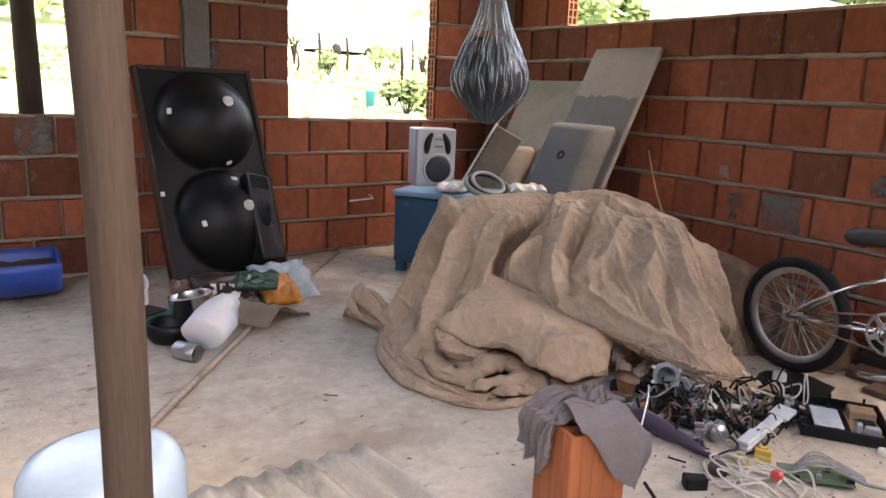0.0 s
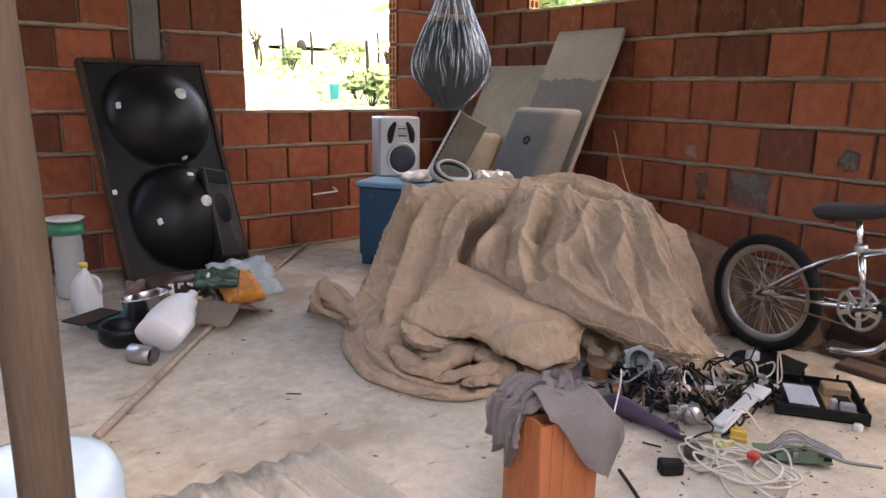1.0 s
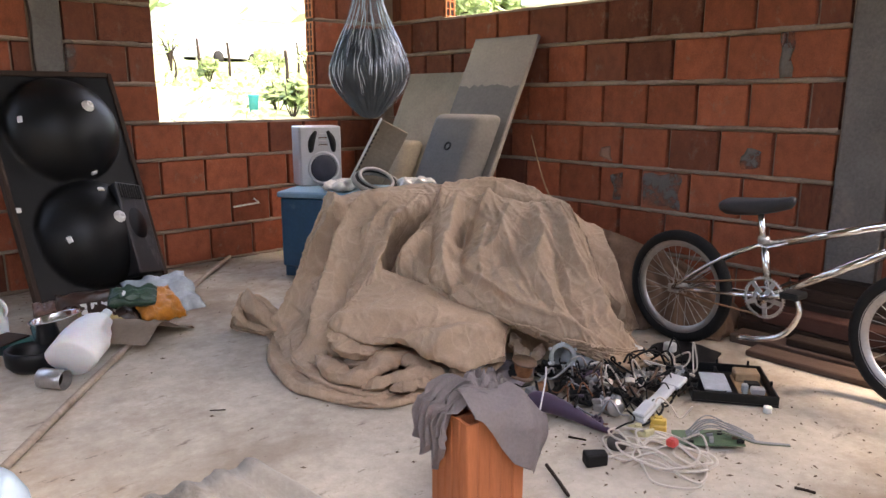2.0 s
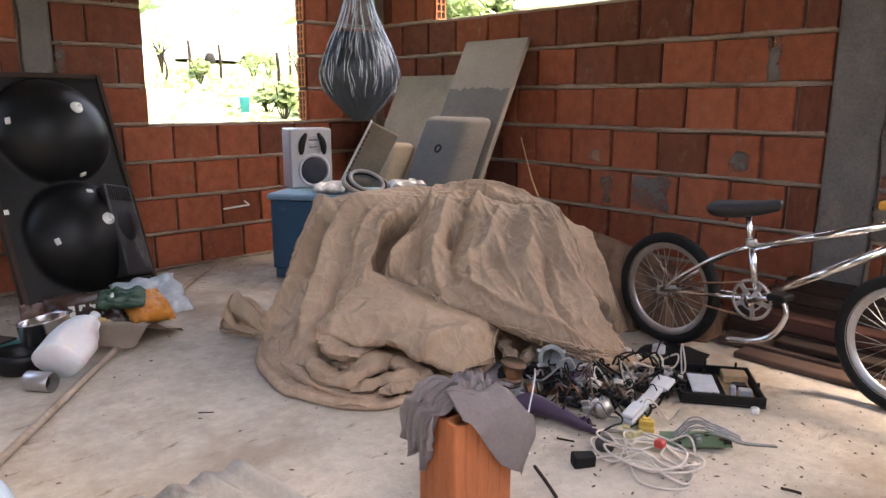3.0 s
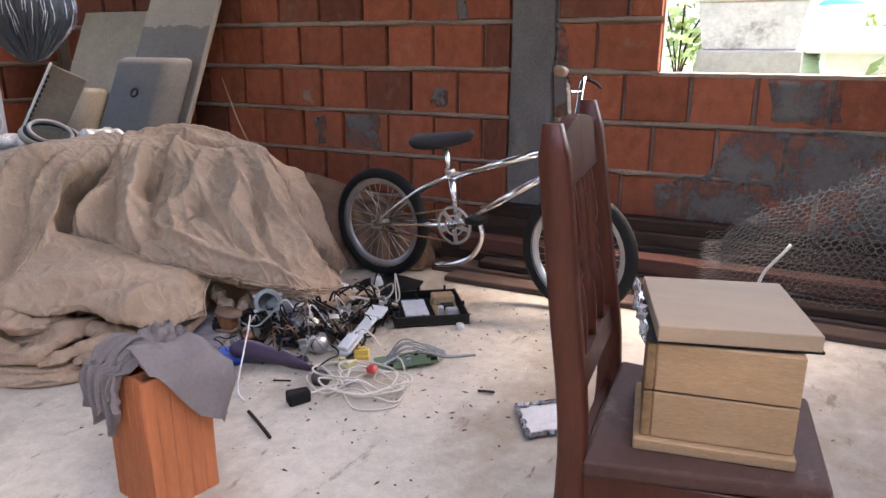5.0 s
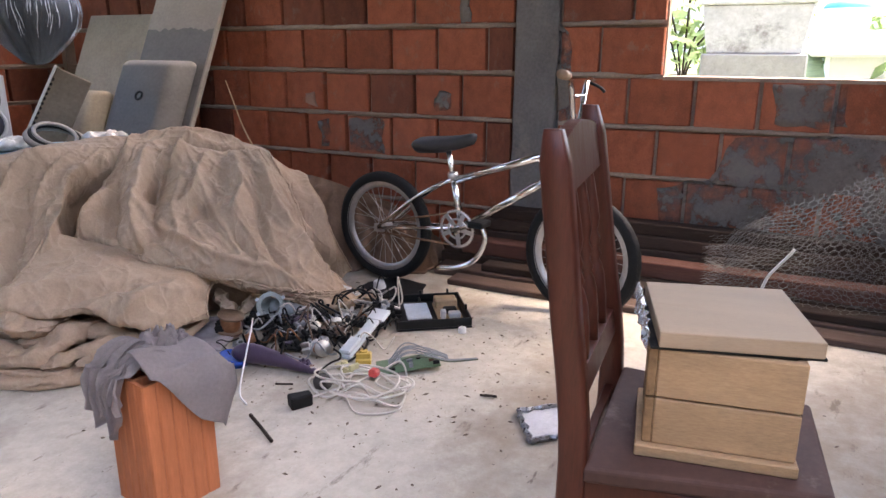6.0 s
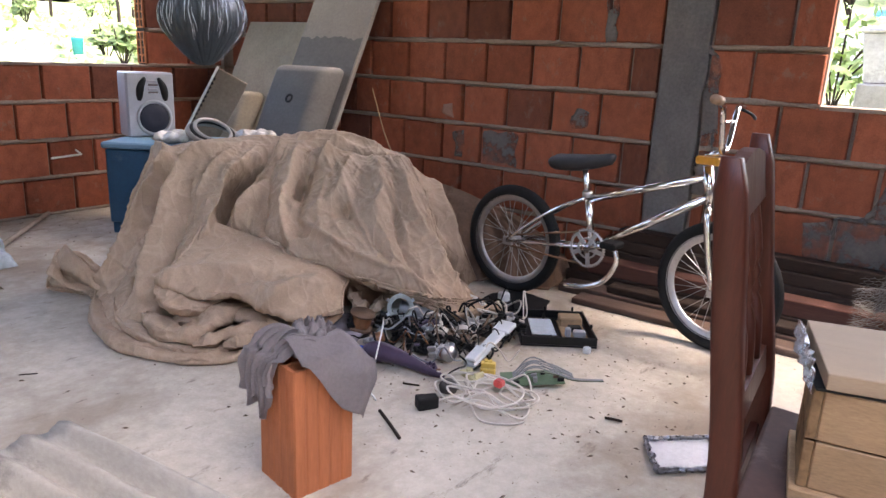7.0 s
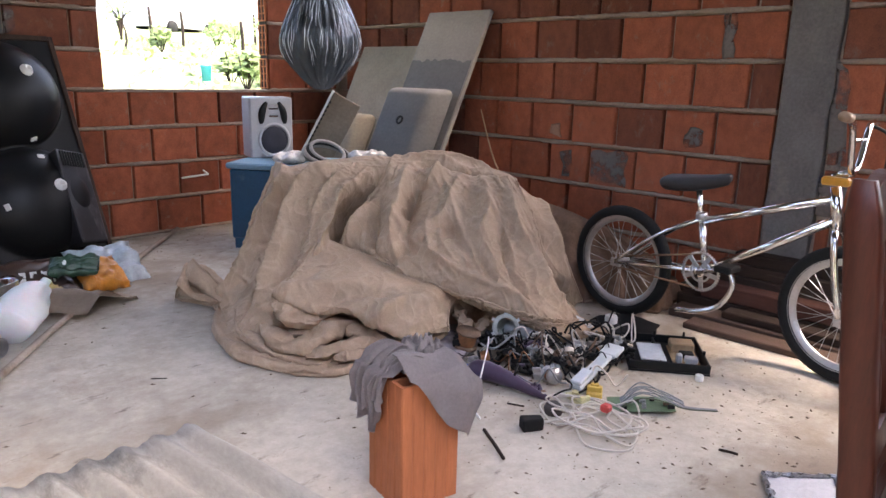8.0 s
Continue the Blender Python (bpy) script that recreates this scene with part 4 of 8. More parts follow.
P, rim_, s = skirt([(-1.20, -1.30, 0.48), (-1.12, -1.55, 0.54), (-1.05, -1.75, 0.55), (-0.95, -1.98, 0.55), (-0.86, -2.16, 0.50)],
                   [(-1.62, -1.40, 0.01), (-1.66, -1.75, 0.01), (-1.62, -2.05, 0.01), (-1.40, -2.20, 0.01), (-1.15, -2.42, 0.01), (-0.90, -2.55, 0.01), (-0.74, -2.28, 0.01), (-0.72, -1.95, 0.02), (-0.80, -1.40, 0.02), (-0.98, -1.06, 0.02),
                    (-1.35, -1.08, 0.02), (-1.55, -1.20, 0.02)], 160, 40, True, lambda q: 0.75)
sheet("inner_layer", folds(P, rim_, 0.03 + 0 * P[..., 0], 2.0), True, BURLAP, tarp, "dusty brown woven cloth", 0)
LOWER = [
    [(-1.471, -1.475, 0.565), (-1.355, -1.555, 0.599), (-1.233, -1.649, 0.617), (-1.148, -1.786, 0.636), (-1.054, -1.943, 0.617)],
    [(-1.589, -1.576, 0.531), (-1.484, -1.647, 0.560), (-1.378, -1.789, 0.589), (-1.299, -1.919, 0.557), (-1.245, -2.036, 0.488)],
    [(-1.671, -1.607, 0.410), (-1.601, -1.724, 0.430), (-1.558, -1.902, 0.451), (-1.465, -1.950, 0.409), (-1.395, -2.062, 0.346)],
    [(-1.732, -1.605, 0.272), (-1.702, -1.742, 0.292), (-1.692, -1.929, 0.326), (-1.598, -2.023, 0.316), (-1.508, -2.122, 0.262)],
    [(-1.794, -1.593, 0.144), (-1.798, -1.799, 0.168), (-1.817, -1.989, 0.216), (-1.730, -2.086, 0.198), (-1.610, -2.206, 0.178)],
    [(-1.843, -1.599, 0.045), (-1.921, -1.831, 0.057), (-1.916, -1.997, 0.070), (-1.787, -2.156, 0.052), (-1.580, -2.219, 0.015)],
    [(-1.840, -1.553, 0.012), (-1.986, -1.833, 0.012), (-2.023, -2.125, 0.012), (-1.934, -2.383, 0.012), (-1.685, -2.451, 0.012)],
]
UPPER = [
    [(-1.058, -1.801, 0.604), (-0.930, -1.855, 0.642), (-0.860, -2.002, 0.631), (-0.837, -2.182, 0.596), (-0.863, -2.311, 0.589), (-0.888, -2.361, 0.578)],
    [(-1.230, -1.914, 0.556), (-1.136, -1.974, 0.602), (-1.024, -2.119, 0.594), (-0.968, -2.260, 0.580), (-0.941, -2.373, 0.571), (-0.937, -2.429, 0.537)],
    [(-1.405, -1.961, 0.426), (-1.330, -2.093, 0.459), (-1.185, -2.239, 0.484), (-1.105, -2.407, 0.475), (-1.039, -2.510, 0.447), (-0.967, -2.540, 0.407)],
    [(-1.520, -2.008, 0.334), (-1.465, -2.173, 0.332), (-1.345, -2.361, 0.347), (-1.237, -2.547, 0.342), (-1.122, -2.633, 0.283), (-0.975, -2.636, 0.220)],
    [(-1.521, -2.033, 0.306), (-1.480, -2.254, 0.271), (-1.388, -2.462, 0.231), (-1.274, -2.662, 0.185), (-1.160, -2.755, 0.145), (-0.964, -2.764, 0.093)],
    [(-1.491, -2.019, 0.277), (-1.445, -2.233, 0.232), (-1.351, -2.429, 0.185), (-1.241, -2.640, 0.119), (-1.130, -2.800, 0.057), (-0.862, -2.854, 0.012)],
]
FLAP = [
    [(-1.590, -1.941, 0.357), (-1.508, -2.122, 0.308), (-1.437, -2.240, 0.261), (-1.343, -2.392, 0.219), (-1.329, -2.452, 0.174)],
    [(-1.766, -2.048, 0.263), (-1.689, -2.206, 0.271), (-1.591, -2.343, 0.249), (-1.502, -2.457, 0.214), (-1.427, -2.508, 0.156)],
    [(-1.892, -2.083, 0.217), (-1.844, -2.238, 0.176), (-1.768, -2.348, 0.196), (-1.657, -2.501, 0.117), (-1.486, -2.562, 0.117)],
    [(-1.808, -2.019, 0.172), (-1.765, -2.147, 0.128), (-1.692, -2.255, 0.141), (-1.587, -2.429, 0.072), (-1.433, -2.501, 0.082)],
]
BACK = [
    [(-0.862, -2.311, 0.580), (-0.747, -2.333, 0.496), (-0.643, -2.358, 0.426)],
    [(-0.930, -2.472, 0.414), (-0.802, -2.480, 0.377), (-0.644, -2.447, 0.312)],
    [(-0.925, -2.566, 0.242), (-0.855, -2.580, 0.232), (-0.743, -2.570, 0.208)],
    [(-0.745, -2.534, 0.012), (-0.674, -2.549, 0.012), (-0.574, -2.537, 0.012)],
]
TAIL = [
    [(-1.610, -1.683, 0.215), (-1.685, -1.575, 0.162), (-1.761, -1.462, 0.116), (-1.825, -1.383, 0.153), (-1.863, -1.341, 0.165)],
    [(-1.695, -1.806, 0.160), (-1.761, -1.693, 0.119), (-1.826, -1.575, 0.097), (-1.884, -1.465, 0.127), (-1.922, -1.412, 0.131)],
    [(-1.736, -1.779, 0.060), (-1.740, -1.606, 0.012), (-1.804, -1.527, 0.012), (-1.875, -1.409, 0.012), (-1.903, -1.300, 0.012)],
]
LOWER_CREASES = [
    (0.012, 0.014, [(-1.533, -1.828, 0.488), (-1.644, -1.884, 0.378), (-1.773, -1.981, 0.256)]),
    (0.01, 0.012, [(-1.570, -1.616, 0.521), (-1.664, -1.650, 0.385), (-1.732, -1.653, 0.258)]),
    (0.012, 0.012, [(-1.360, -1.822, 0.585), (-1.479, -1.846, 0.522), (-1.614, -1.899, 0.406)]),
    (-0.02, 0.016, [(-1.745, -1.760, 0.233), (-1.818, -1.809, 0.148), (-1.905, -1.883, 0.084)]),
    (0.03, 0.03, [(-1.495, -1.497, 0.560), (-1.534, -1.627, 0.539), (-1.595, -1.652, 0.473)]),
    (0.035, 0.035, [(-1.367, -1.775, 0.595), (-1.501, -1.749, 0.526), (-1.616, -1.789, 0.406), (-1.754, -1.881, 0.261), (-1.872, -1.955, 0.139)]),
    (0.03, 0.03, [(-1.505, -1.674, 0.539), (-1.618, -1.642, 0.455), (-1.709, -1.651, 0.299)]),
    (-0.12, 0.034, [(-1.271, -1.941, 0.552), (-1.415, -1.949, 0.442), (-1.536, -2.014, 0.340)]),
    (-0.03, 0.03, [(-1.557, -1.658, 0.506), (-1.645, -1.685, 0.391), (-1.719, -1.726, 0.269)]),
    (0.03, 0.028, [(-1.341, -1.890, 0.558), (-1.465, -1.897, 0.498), (-1.573, -1.955, 0.384), (-1.714, -2.026, 0.262)]),
    (-0.035, 0.026, [(-1.567, -1.837, 0.457), (-1.715, -1.925, 0.307), (-1.823, -1.995, 0.207)]),
    (0.022, 0.02, [(-1.715, -1.632, 0.296), (-1.785, -1.644, 0.166), (-1.835, -1.612, 0.072)]),
    (-0.02, 0.02, [(-1.605, -1.962, 0.365), (-1.687, -1.995, 0.298), (-1.770, -2.015, 0.244)]),
]
UPPER_CREASES = [
    (0.01, 0.012, [(-1.092, -2.146, 0.562), (-1.206, -2.324, 0.447), (-1.285, -2.486, 0.341), (-1.300, -2.576, 0.259)]),
    (0.01, 0.01, [(-1.193, -2.188, 0.499), (-1.309, -2.267, 0.406), (-1.388, -2.366, 0.309)]),
    (0.01, 0.01, [(-1.047, -2.272, 0.546), (-1.117, -2.492, 0.429), (-1.181, -2.612, 0.305)]),
    (0.012, 0.012, [(-1.348, -2.106, 0.444), (-1.385, -2.270, 0.356), (-1.350, -2.452, 0.295)]),
    (-0.016, 0.014, [(-1.395, -2.059, 0.421), (-1.482, -2.147, 0.327), (-1.490, -2.216, 0.287)]),
    (0.012, 0.011, [(-1.007, -2.443, 0.507), (-1.062, -2.574, 0.365), (-1.110, -2.701, 0.199)]),
    (-0.02, 0.016, [(-1.238, -2.123, 0.502), (-1.352, -2.195, 0.407), (-1.417, -2.284, 0.326)]),
    (0.035, 0.03, [(-1.033, -1.810, 0.612), (-1.265, -1.987, 0.530), (-1.418, -2.006, 0.411), (-1.511, -2.027, 0.336)]),
    (0.03, 0.028, [(-1.138, -1.978, 0.601), (-1.283, -2.080, 0.494), (-1.399, -2.161, 0.388), (-1.467, -2.274, 0.284)]),
    (-0.05, 0.026, [(-1.157, -2.099, 0.552), (-1.232, -2.104, 0.513), (-1.329, -2.151, 0.439)]),
    (0.03, 0.026, [(-1.056, -2.077, 0.597), (-1.148, -2.109, 0.553), (-1.216, -2.093, 0.526)]),
    (0.018, 0.03, [(-1.072, -1.873, 0.613), (-1.012, -1.976, 0.626), (-0.965, -2.094, 0.610)]),
    (-0.03, 0.02, [(-1.528, -2.016, 0.324), (-1.499, -2.181, 0.289), (-1.467, -2.274, 0.284)]),
    (-0.03, 0.024, [(-1.209, -1.966, 0.569), (-1.334, -2.010, 0.474), (-1.464, -2.093, 0.360)]),
    (0.022, 0.03, [(-1.032, -2.182, 0.576), (-1.232, -2.279, 0.446), (-1.363, -2.252, 0.378)]),
    (-0.018, 0.03, [(-1.247, -2.289, 0.434), (-1.285, -2.486, 0.341), (-1.280, -2.619, 0.239)]),
    (0.02, 0.03, [(-0.982, -2.269, 0.573), (-1.124, -2.421, 0.461), (-1.233, -2.465, 0.388)]),
    (0.025, 0.03, [(-0.945, -2.362, 0.572), (-1.073, -2.521, 0.424), (-1.095, -2.656, 0.248), (-1.040, -2.771, 0.106)]),
    (-0.02, 0.03, [(-1.106, -2.480, 0.440), (-1.208, -2.606, 0.304), (-1.185, -2.726, 0.177)]),
    (0.015, 0.02, [(-0.977, -1.865, 0.634), (-0.886, -2.026, 0.625), (-0.859, -2.200, 0.593)]),
    (-0.03, 0.016, [(-1.086, -2.008, 0.609), (-0.988, -2.123, 0.602), (-0.915, -2.321, 0.587)]),
    (0.014, 0.016, [(-1.385, -2.333, 0.329), (-1.329, -2.526, 0.266), (-1.258, -2.646, 0.231), (-1.180, -2.746, 0.153)]),
]
FLAP_CREASES = [
    (0.02, 0.03, [(-1.888, -2.092, 0.218), (-1.781, -2.183, 0.239), (-1.665, -2.310, 0.247)]),
    (-0.02, 0.03, [(-1.819, -2.241, 0.200), (-1.719, -2.304, 0.234), (-1.593, -2.408, 0.225)]),
    (0.02, 0.03, [(-1.719, -2.425, 0.161), (-1.622, -2.435, 0.201), (-1.474, -2.482, 0.192)]),
]
BACK_CREASES = [
    (-0.03, 0.02, [(-0.815, -2.382, 0.481), (-0.883, -2.525, 0.341), (-0.817, -2.562, 0.120)]),
    (0.025, 0.018, [(-0.697, -2.344, 0.462), (-0.816, -2.519, 0.331), (-0.769, -2.571, 0.117)]),
]
TAIL_CREASES = [
    (0.035, 0.022, [(-1.748, -1.673, 0.067), (-1.826, -1.578, 0.085), (-1.873, -1.469, 0.133), (-1.870, -1.377, 0.156)]),
    (-0.05, 0.028, [(-1.747, -1.694, 0.134), (-1.782, -1.551, 0.114), (-1.802, -1.442, 0.125)]),
    (0.02, 0.015, [(-1.762, -1.595, 0.030), (-1.858, -1.488, 0.061), (-1.913, -1.359, 0.064)]),
]
ROLLS = [
    (0.046, [(-1.935, -2.056, 0.096), (-1.931, -2.201, 0.064), (-1.870, -2.269, 0.076), (-1.782, -2.285, 0.116), (-1.674, -2.296, 0.113)]),
    (0.042, [(-1.894, -2.130, 0.067), (-1.818, -2.233, 0.094), (-1.736, -2.323, 0.098), (-1.687, -2.404, 0.062), (-1.675, -2.428, 0.017)]),
    (0.034, [(-1.916, -2.297, 0.040), (-1.839, -2.355, 0.064), (-1.744, -2.394, 0.074), (-1.653, -2.422, 0.032)]),
    (0.03, [(-1.875, -1.628, 0.040), (-1.994, -1.859, 0.033), (-2.028, -2.116, 0.019), (-1.960, -2.291, 0.009), (-1.877, -2.401, 0.008), (-1.693, -2.439, 0.011)]),
    (0.026, [(-1.884, -1.783, 0.077), (-1.954, -1.951, 0.049), (-1.964, -2.144, 0.035), (-1.917, -2.297, 0.023), (-1.837, -2.382, 0.023)]),
    (0.034, [(-1.887, -2.075, 0.210), (-1.890, -2.120, 0.167), (-1.857, -2.204, 0.134), (-1.757, -2.254, 0.148)]),
    (0.03, [(-1.858, -2.378, 0.044), (-1.785, -2.411, 0.050), (-1.700, -2.433, 0.045)]),
    (0.025, [(-1.574, -2.386, 0.051), (-1.584, -2.432, 0.035), (-1.546, -2.469, 0.029), (-1.438, -2.511, 0.073)]),
    (0.022, [(-1.291, -2.420, 0.124), (-1.306, -2.463, 0.082), (-1.339, -2.548, 0.057)]),
    (0.022, [(-1.214, -2.512, 0.083), (-1.273, -2.534, 0.058), (-1.345, -2.541, 0.046)]),
    (0.02, [(-1.890, -1.395, 0.173), (-1.932, -1.441, 0.127), (-1.907, -1.476, 0.066), (-1.823, -1.565, 0.047), (-1.752, -1.652, 0.042)]),
    (0.018, [(-1.885, -1.397, 0.173), (-1.851, -1.482, 0.169), (-1.835, -1.570, 0.130), (-1.792, -1.652, 0.081)]),
    (0.03, [(-1.192, -2.707, 0.082), (-1.152, -2.802, 0.068), (-1.033, -2.845, 0.066), (-0.956, -2.898, 0.056)]),
]

sheet("lower_sheet", drape(LOWER, LOWER_CREASES, 190, 160, 2.0, 0.014, 0.018), False, BURLAP, tarp, "dusty brown woven cloth")
sheet("side_tail", drape(TAIL, TAIL_CREASES, 90, 60, 5.0, 0.008, 0.006), False, BURLAP, tarp, "dusty brown woven cloth")
sheet("loose_flap", drape(FLAP, FLAP_CREASES, 130, 70, 13.0, 0.012, 0.013), False, BURLAP, tarp, "dusty brown woven cloth", 0.005)
sheet("back_fall", drape(BACK, BACK_CREASES, 60, 90, 17.0, 0.012, 0.008), False, BURLAP, tarp, "dusty brown woven cloth", 0.004)
P = drape(UPPER, UPPER_CREASES, 190, 150, 6.0, 0.006, 0.016)
seam = np.linspace(0, 1, 150)
for k_ in (0.86, 0.905, 0.945, 0.98):
    P += outward(P) * (0.011 * np.exp(-((seam - k_ - 0.012 * np.sin(np.arange(190)[:, None] * 0.07 + 9 * k_)) / 0.010) ** 2))[..., None]
sheet("upper_sheet", P, False, BURLAP, tarp, "dusty brown woven cloth with a stitched hem", 0.005)
for k_ in (126, 132, 138, 144):
    b = bmesh.new()
    tube(b, [P[i, k_] + outward(P)[i, k_] * 0.003 + np.array([0, 0, 0.003 * math.sin(i * 0.21 + k_)]) for i in range(2, 188, 2)], 0.0042, 6)
    part("hem_seam", b, BURLAP, tarp, smooth=True)
for k_, (rad_, line_) in enumerate(ROLLS):
    fold_roll(line_, rad_, k_ * 1.7)
bundle = thing("cloth_bundle", Matrix(), "bunched brown cloth pushed against the wall, coloured dark for shade", "cloth")
P, rim_, s = skirt([(-0.40, -2.02, 0.40), (-0.42, -2.22, 0.41), (-0.38, -2.40, 0.36), (-0.34, -2.62, 0.26)],
                   [(-0.60, -1.9, 0.01), (-0.63, -2.25, 0.01), (-0.56, -2.48, 0.01), (-0.50, -2.62, 0.01), (-0.44, -2.84, 0.01), (-0.20, -2.80, 0.01), (-0.12, -2.1, 0.02), (-0.2, -1.85, 0.02)], 150, 34, True, lambda q: 0.6)
P = folds(P, rim_, 0.04 + 0 * P[..., 0], 9.0, 8.0, 3.0)
P = settle(P, 1.02 + 0.1 * s[None] ** 2, 1.03 + 0 * s[None], True, 40, seed=5, kick=0.004, hold=0.03)
# Colour darkened below the tarpaulin's to carry the shade by the wall.
sheet("cloth", P, True, mat("shaded_brown_cloth", (0.15, 0.095, 0.065), 0.9, 0, 0.25, 6, 90, 0.2, 0.003), bundle)

# ---- bicycle ----
A, B = Vector((-0.57, -2.715, 0)), Vector((-0.655, -3.61, 0))
ex = (B - A).normalized()
m = Matrix((ex, Vector((0, 0, 1)).cross(ex), (0, 0, 1))).transposed().to_4x4()
m.translation = A
bike = thing("bicycle", m, "chrome small-wheeled bicycle with a black saddle by the wall", "bicycle")
RW = 0.238


def wheel(cx, turn=0.0):
    top_ = new("wheel")
    top_.parent = bike
    top_.matrix_basis = Matrix.Translation((cx, 0, RW)) @ pose(0, 0, 0, 0, 0, turn)
    q = bmesh.new()
    tube(q, [((RW - 0.024) * math.cos(a), 0, (RW - 0.024) * math.sin(a)) for a in [k * math.pi / 32 for k in range(64)]], 0.024, 12, True)
    part("tyre", q, BLACK, top_, "dusty black tyre", True)
    q = bmesh.new()
    for k in range(72):
        a = k * 2 * math.pi / 72
        for s in (-1, 0, 1):
            mm = pose(0, 0, 0, 0, -math.degrees(a + s * 0.02), 0) @ Matrix.Translation((RW - 0.004 - (0.006 if s else 0), s * 0.013, 0))
            bx(q, (-0.004, -0.004, -0.006), (0.004, 0.004, 0.006), 0, mm)
    part("tread", q, BLACK, top_)
    q = bmesh.new()
    lathe(q, [(0.194, -0.015), (0.203, -0.016), (0.204, -0.012), (0.190, -0.010), (0.174, -0.006), (0.170, 0), (0.174, 0.006), (0.190, 0.010), (0.204, 0.012), (0.203, 0.016), (0.194, 0.015)], 56, pose(0, 0, 0, 90, 0, 0))
    part("rim", q, STEEL, top_, "dull aluminium rim", smooth=True)
    q = bmesh.new()
    lathe(q, [(0, -0.05), (0.008, -0.05), (0.008, -0.03), (0.022, -0.028), (0.022, -0.024), (0.012, -0.02), (0.012, 0.02), (0.022, 0.024), (0.022, 0.028), (0.008, 0.03), (0.008, 0.05), (0, 0.05)], 16, pose(0, 0, 0, 90, 0, 0))
    part("hub", q, STEEL, top_, smooth=True)
    q = bmesh.new()
    for k in range(32):
        a = k * 2 * math.pi / 32
        s = 0.024 if k % 2 else -0.024
        o = a + (0.9 if k % 4 < 2 else -0.9)
        tube(q, [(0.02 * math.cos(o), s, 0.02 * math.sin(o)), (0.188 * math.cos(a), 0, 0.188 * math.sin(a))], 0.0012, 4)
    part("spokes", q, STEEL, top_)
    return top_


wheel(0.0)
fw = wheel(0.90, -8)
bb = Vector((0.385, 0, 0.282))
seat_t = Vector((0.345, 0, 0.49))
head_t, head_b = Vector((0.812, 0, 0.645)), Vector((0.832, 0, 0.535))


def bar(name, pts, r, material=CHROME, label="", seg=12, parent=bike):
    q = bmesh.new()
    tube(q, pts, r, seg)
    return part(name, q, material, parent, label, True)


bar("top_tube", [seat_t + Vector((0, 0, -0.02)), head_t + Vector((0, 0, -0.02))], 0.0145)
bar("down_tube", [bb + Vector((0.02, 0, 0.01)), head_b + Vector((-0.006, 0, 0.02))], 0.016)
bar("seat_tube", [bb, seat_t], 0.0145)
bar("head_tube", [head_t + Vector((-0.004, 0, 0.02)), head_b + Vector((0.004, 0, -0.02))], 0.019)
for s in (-0.05, 0.05):
    bar("chain_stay", [(0.0, s, RW), (0.2, s * 0.8, 0.262), (0.385, s * 0.3, 0.282)], 0.008)
    bar("seat_stay", curve([(0.0, s, RW + 0.005), (0.2, s * 0.8, 0.40), (0.345, s * 0.25, 0.478)], 8), 0.0075)
    bar("fork_blade", curve([(0.836, s * 0.3, 0.52), (0.848, s * 0.95, 0.49), (0.87, s, 0.36), (0.90, s, RW)], 10), 0.0125)
    q = bmesh.new()
    bx(q, (-0.02, s - 0.003, RW - 0.018), (0.028, s + 0.003, RW + 0.018), 0.002)
    part("dropout", q, STEEL, bike)
    q = bmesh.new()
    bx(q, (0.885, s - 0.003, RW - 0.03), (0.917, s + 0.003, RW + 0.03), 0.002)
    part("dropout", q, STEEL, bike)
bar("steerer", [head_t + Vector((-0.008, 0, 0.03)), (0.802, 0, 0.706)], 0.013)
bar("stem", [(0.80, 0, 0.70), (0.858, 0, 0.718)], 0.013)
q = bmesh.new()
bx(q, (0.775, -0.045, 0.672), (0.86, -0.01, 0.70), 0.006)
part("reflector", q, mat("amber_reflector", (0.55, 0.25, 0.03), 0.35), bike, "amber plastic reflector")
bar("seat_post", [seat_t + Vector((0.004, 0, -0.04)), (0.322, 0, 0.60)], 0.0115)
q = bmesh.new()
lathe(q, [(0.02, -0.012), (0.022, 0), (0.02, 0.012), (0.0145, 0.012)], 14, Matrix.Translation((0.3445, 0, 0.492)))
part("seat_clamp", q, STEEL, bike, smooth=True)
q = bmesh.new()
stations = [(0.185, 0.062, 0.61, 0.034), (0.20, 0.072, 0.612, 0.044), (0.25, 0.070, 0.616, 0.046), (0.31, 0.045, 0.622, 0.044), (0.38, 0.026, 0.634, 0.036), (0.435, 0.022, 0.648, 0.03), (0.447, 0.012, 0.652, 0.018)]
rings = []
for x, w, z, h in stations:
    rings.append([q.verts.new((x, w * math.cos(a), z + h * (0.75 if math.sin(a) > 0 else 1.25) * 0.75 * math.sin(a))) for a in [k * math.pi / 8 for k in range(16)]])
for a, c in zip(rings, rings[1:]):
    for k in range(16):
        q.faces.new((a[k], a[(k + 1) % 16], c[(k + 1) % 16], c[k]))
q.faces.new(rings[0][::-1])
q.faces.new(rings[-1])
bmesh.ops.recalc_face_normals(q, faces=q.faces[:])
part("saddle", q, mat("black_vinyl", (0.02, 0.02, 0.022), 0.5, 0, 0.3, 9, 80, 0.3, 0.003), bike, "worn black vinyl saddle", True)
# handlebar turned to one side
hx, hz = 0.80, 0.705
bars_ = bmesh.new()
tube(bars_, curve([(0.90, -0.27, 0.905), (0.893, -0.20, 0.897), (0.876, -0.12, 0.862), (0.862, -0.05, 0.745), (0.855, 0.0, 0.718), (0.85, 0.05, 0.745), (0.838, 0.12, 0.85), (0.822, 0.20, 0.870), (0.81, 0.27, 0.862)], 40), 0.0105, 12)
part("handlebar", bars_, CHROME, bike, smooth=True)
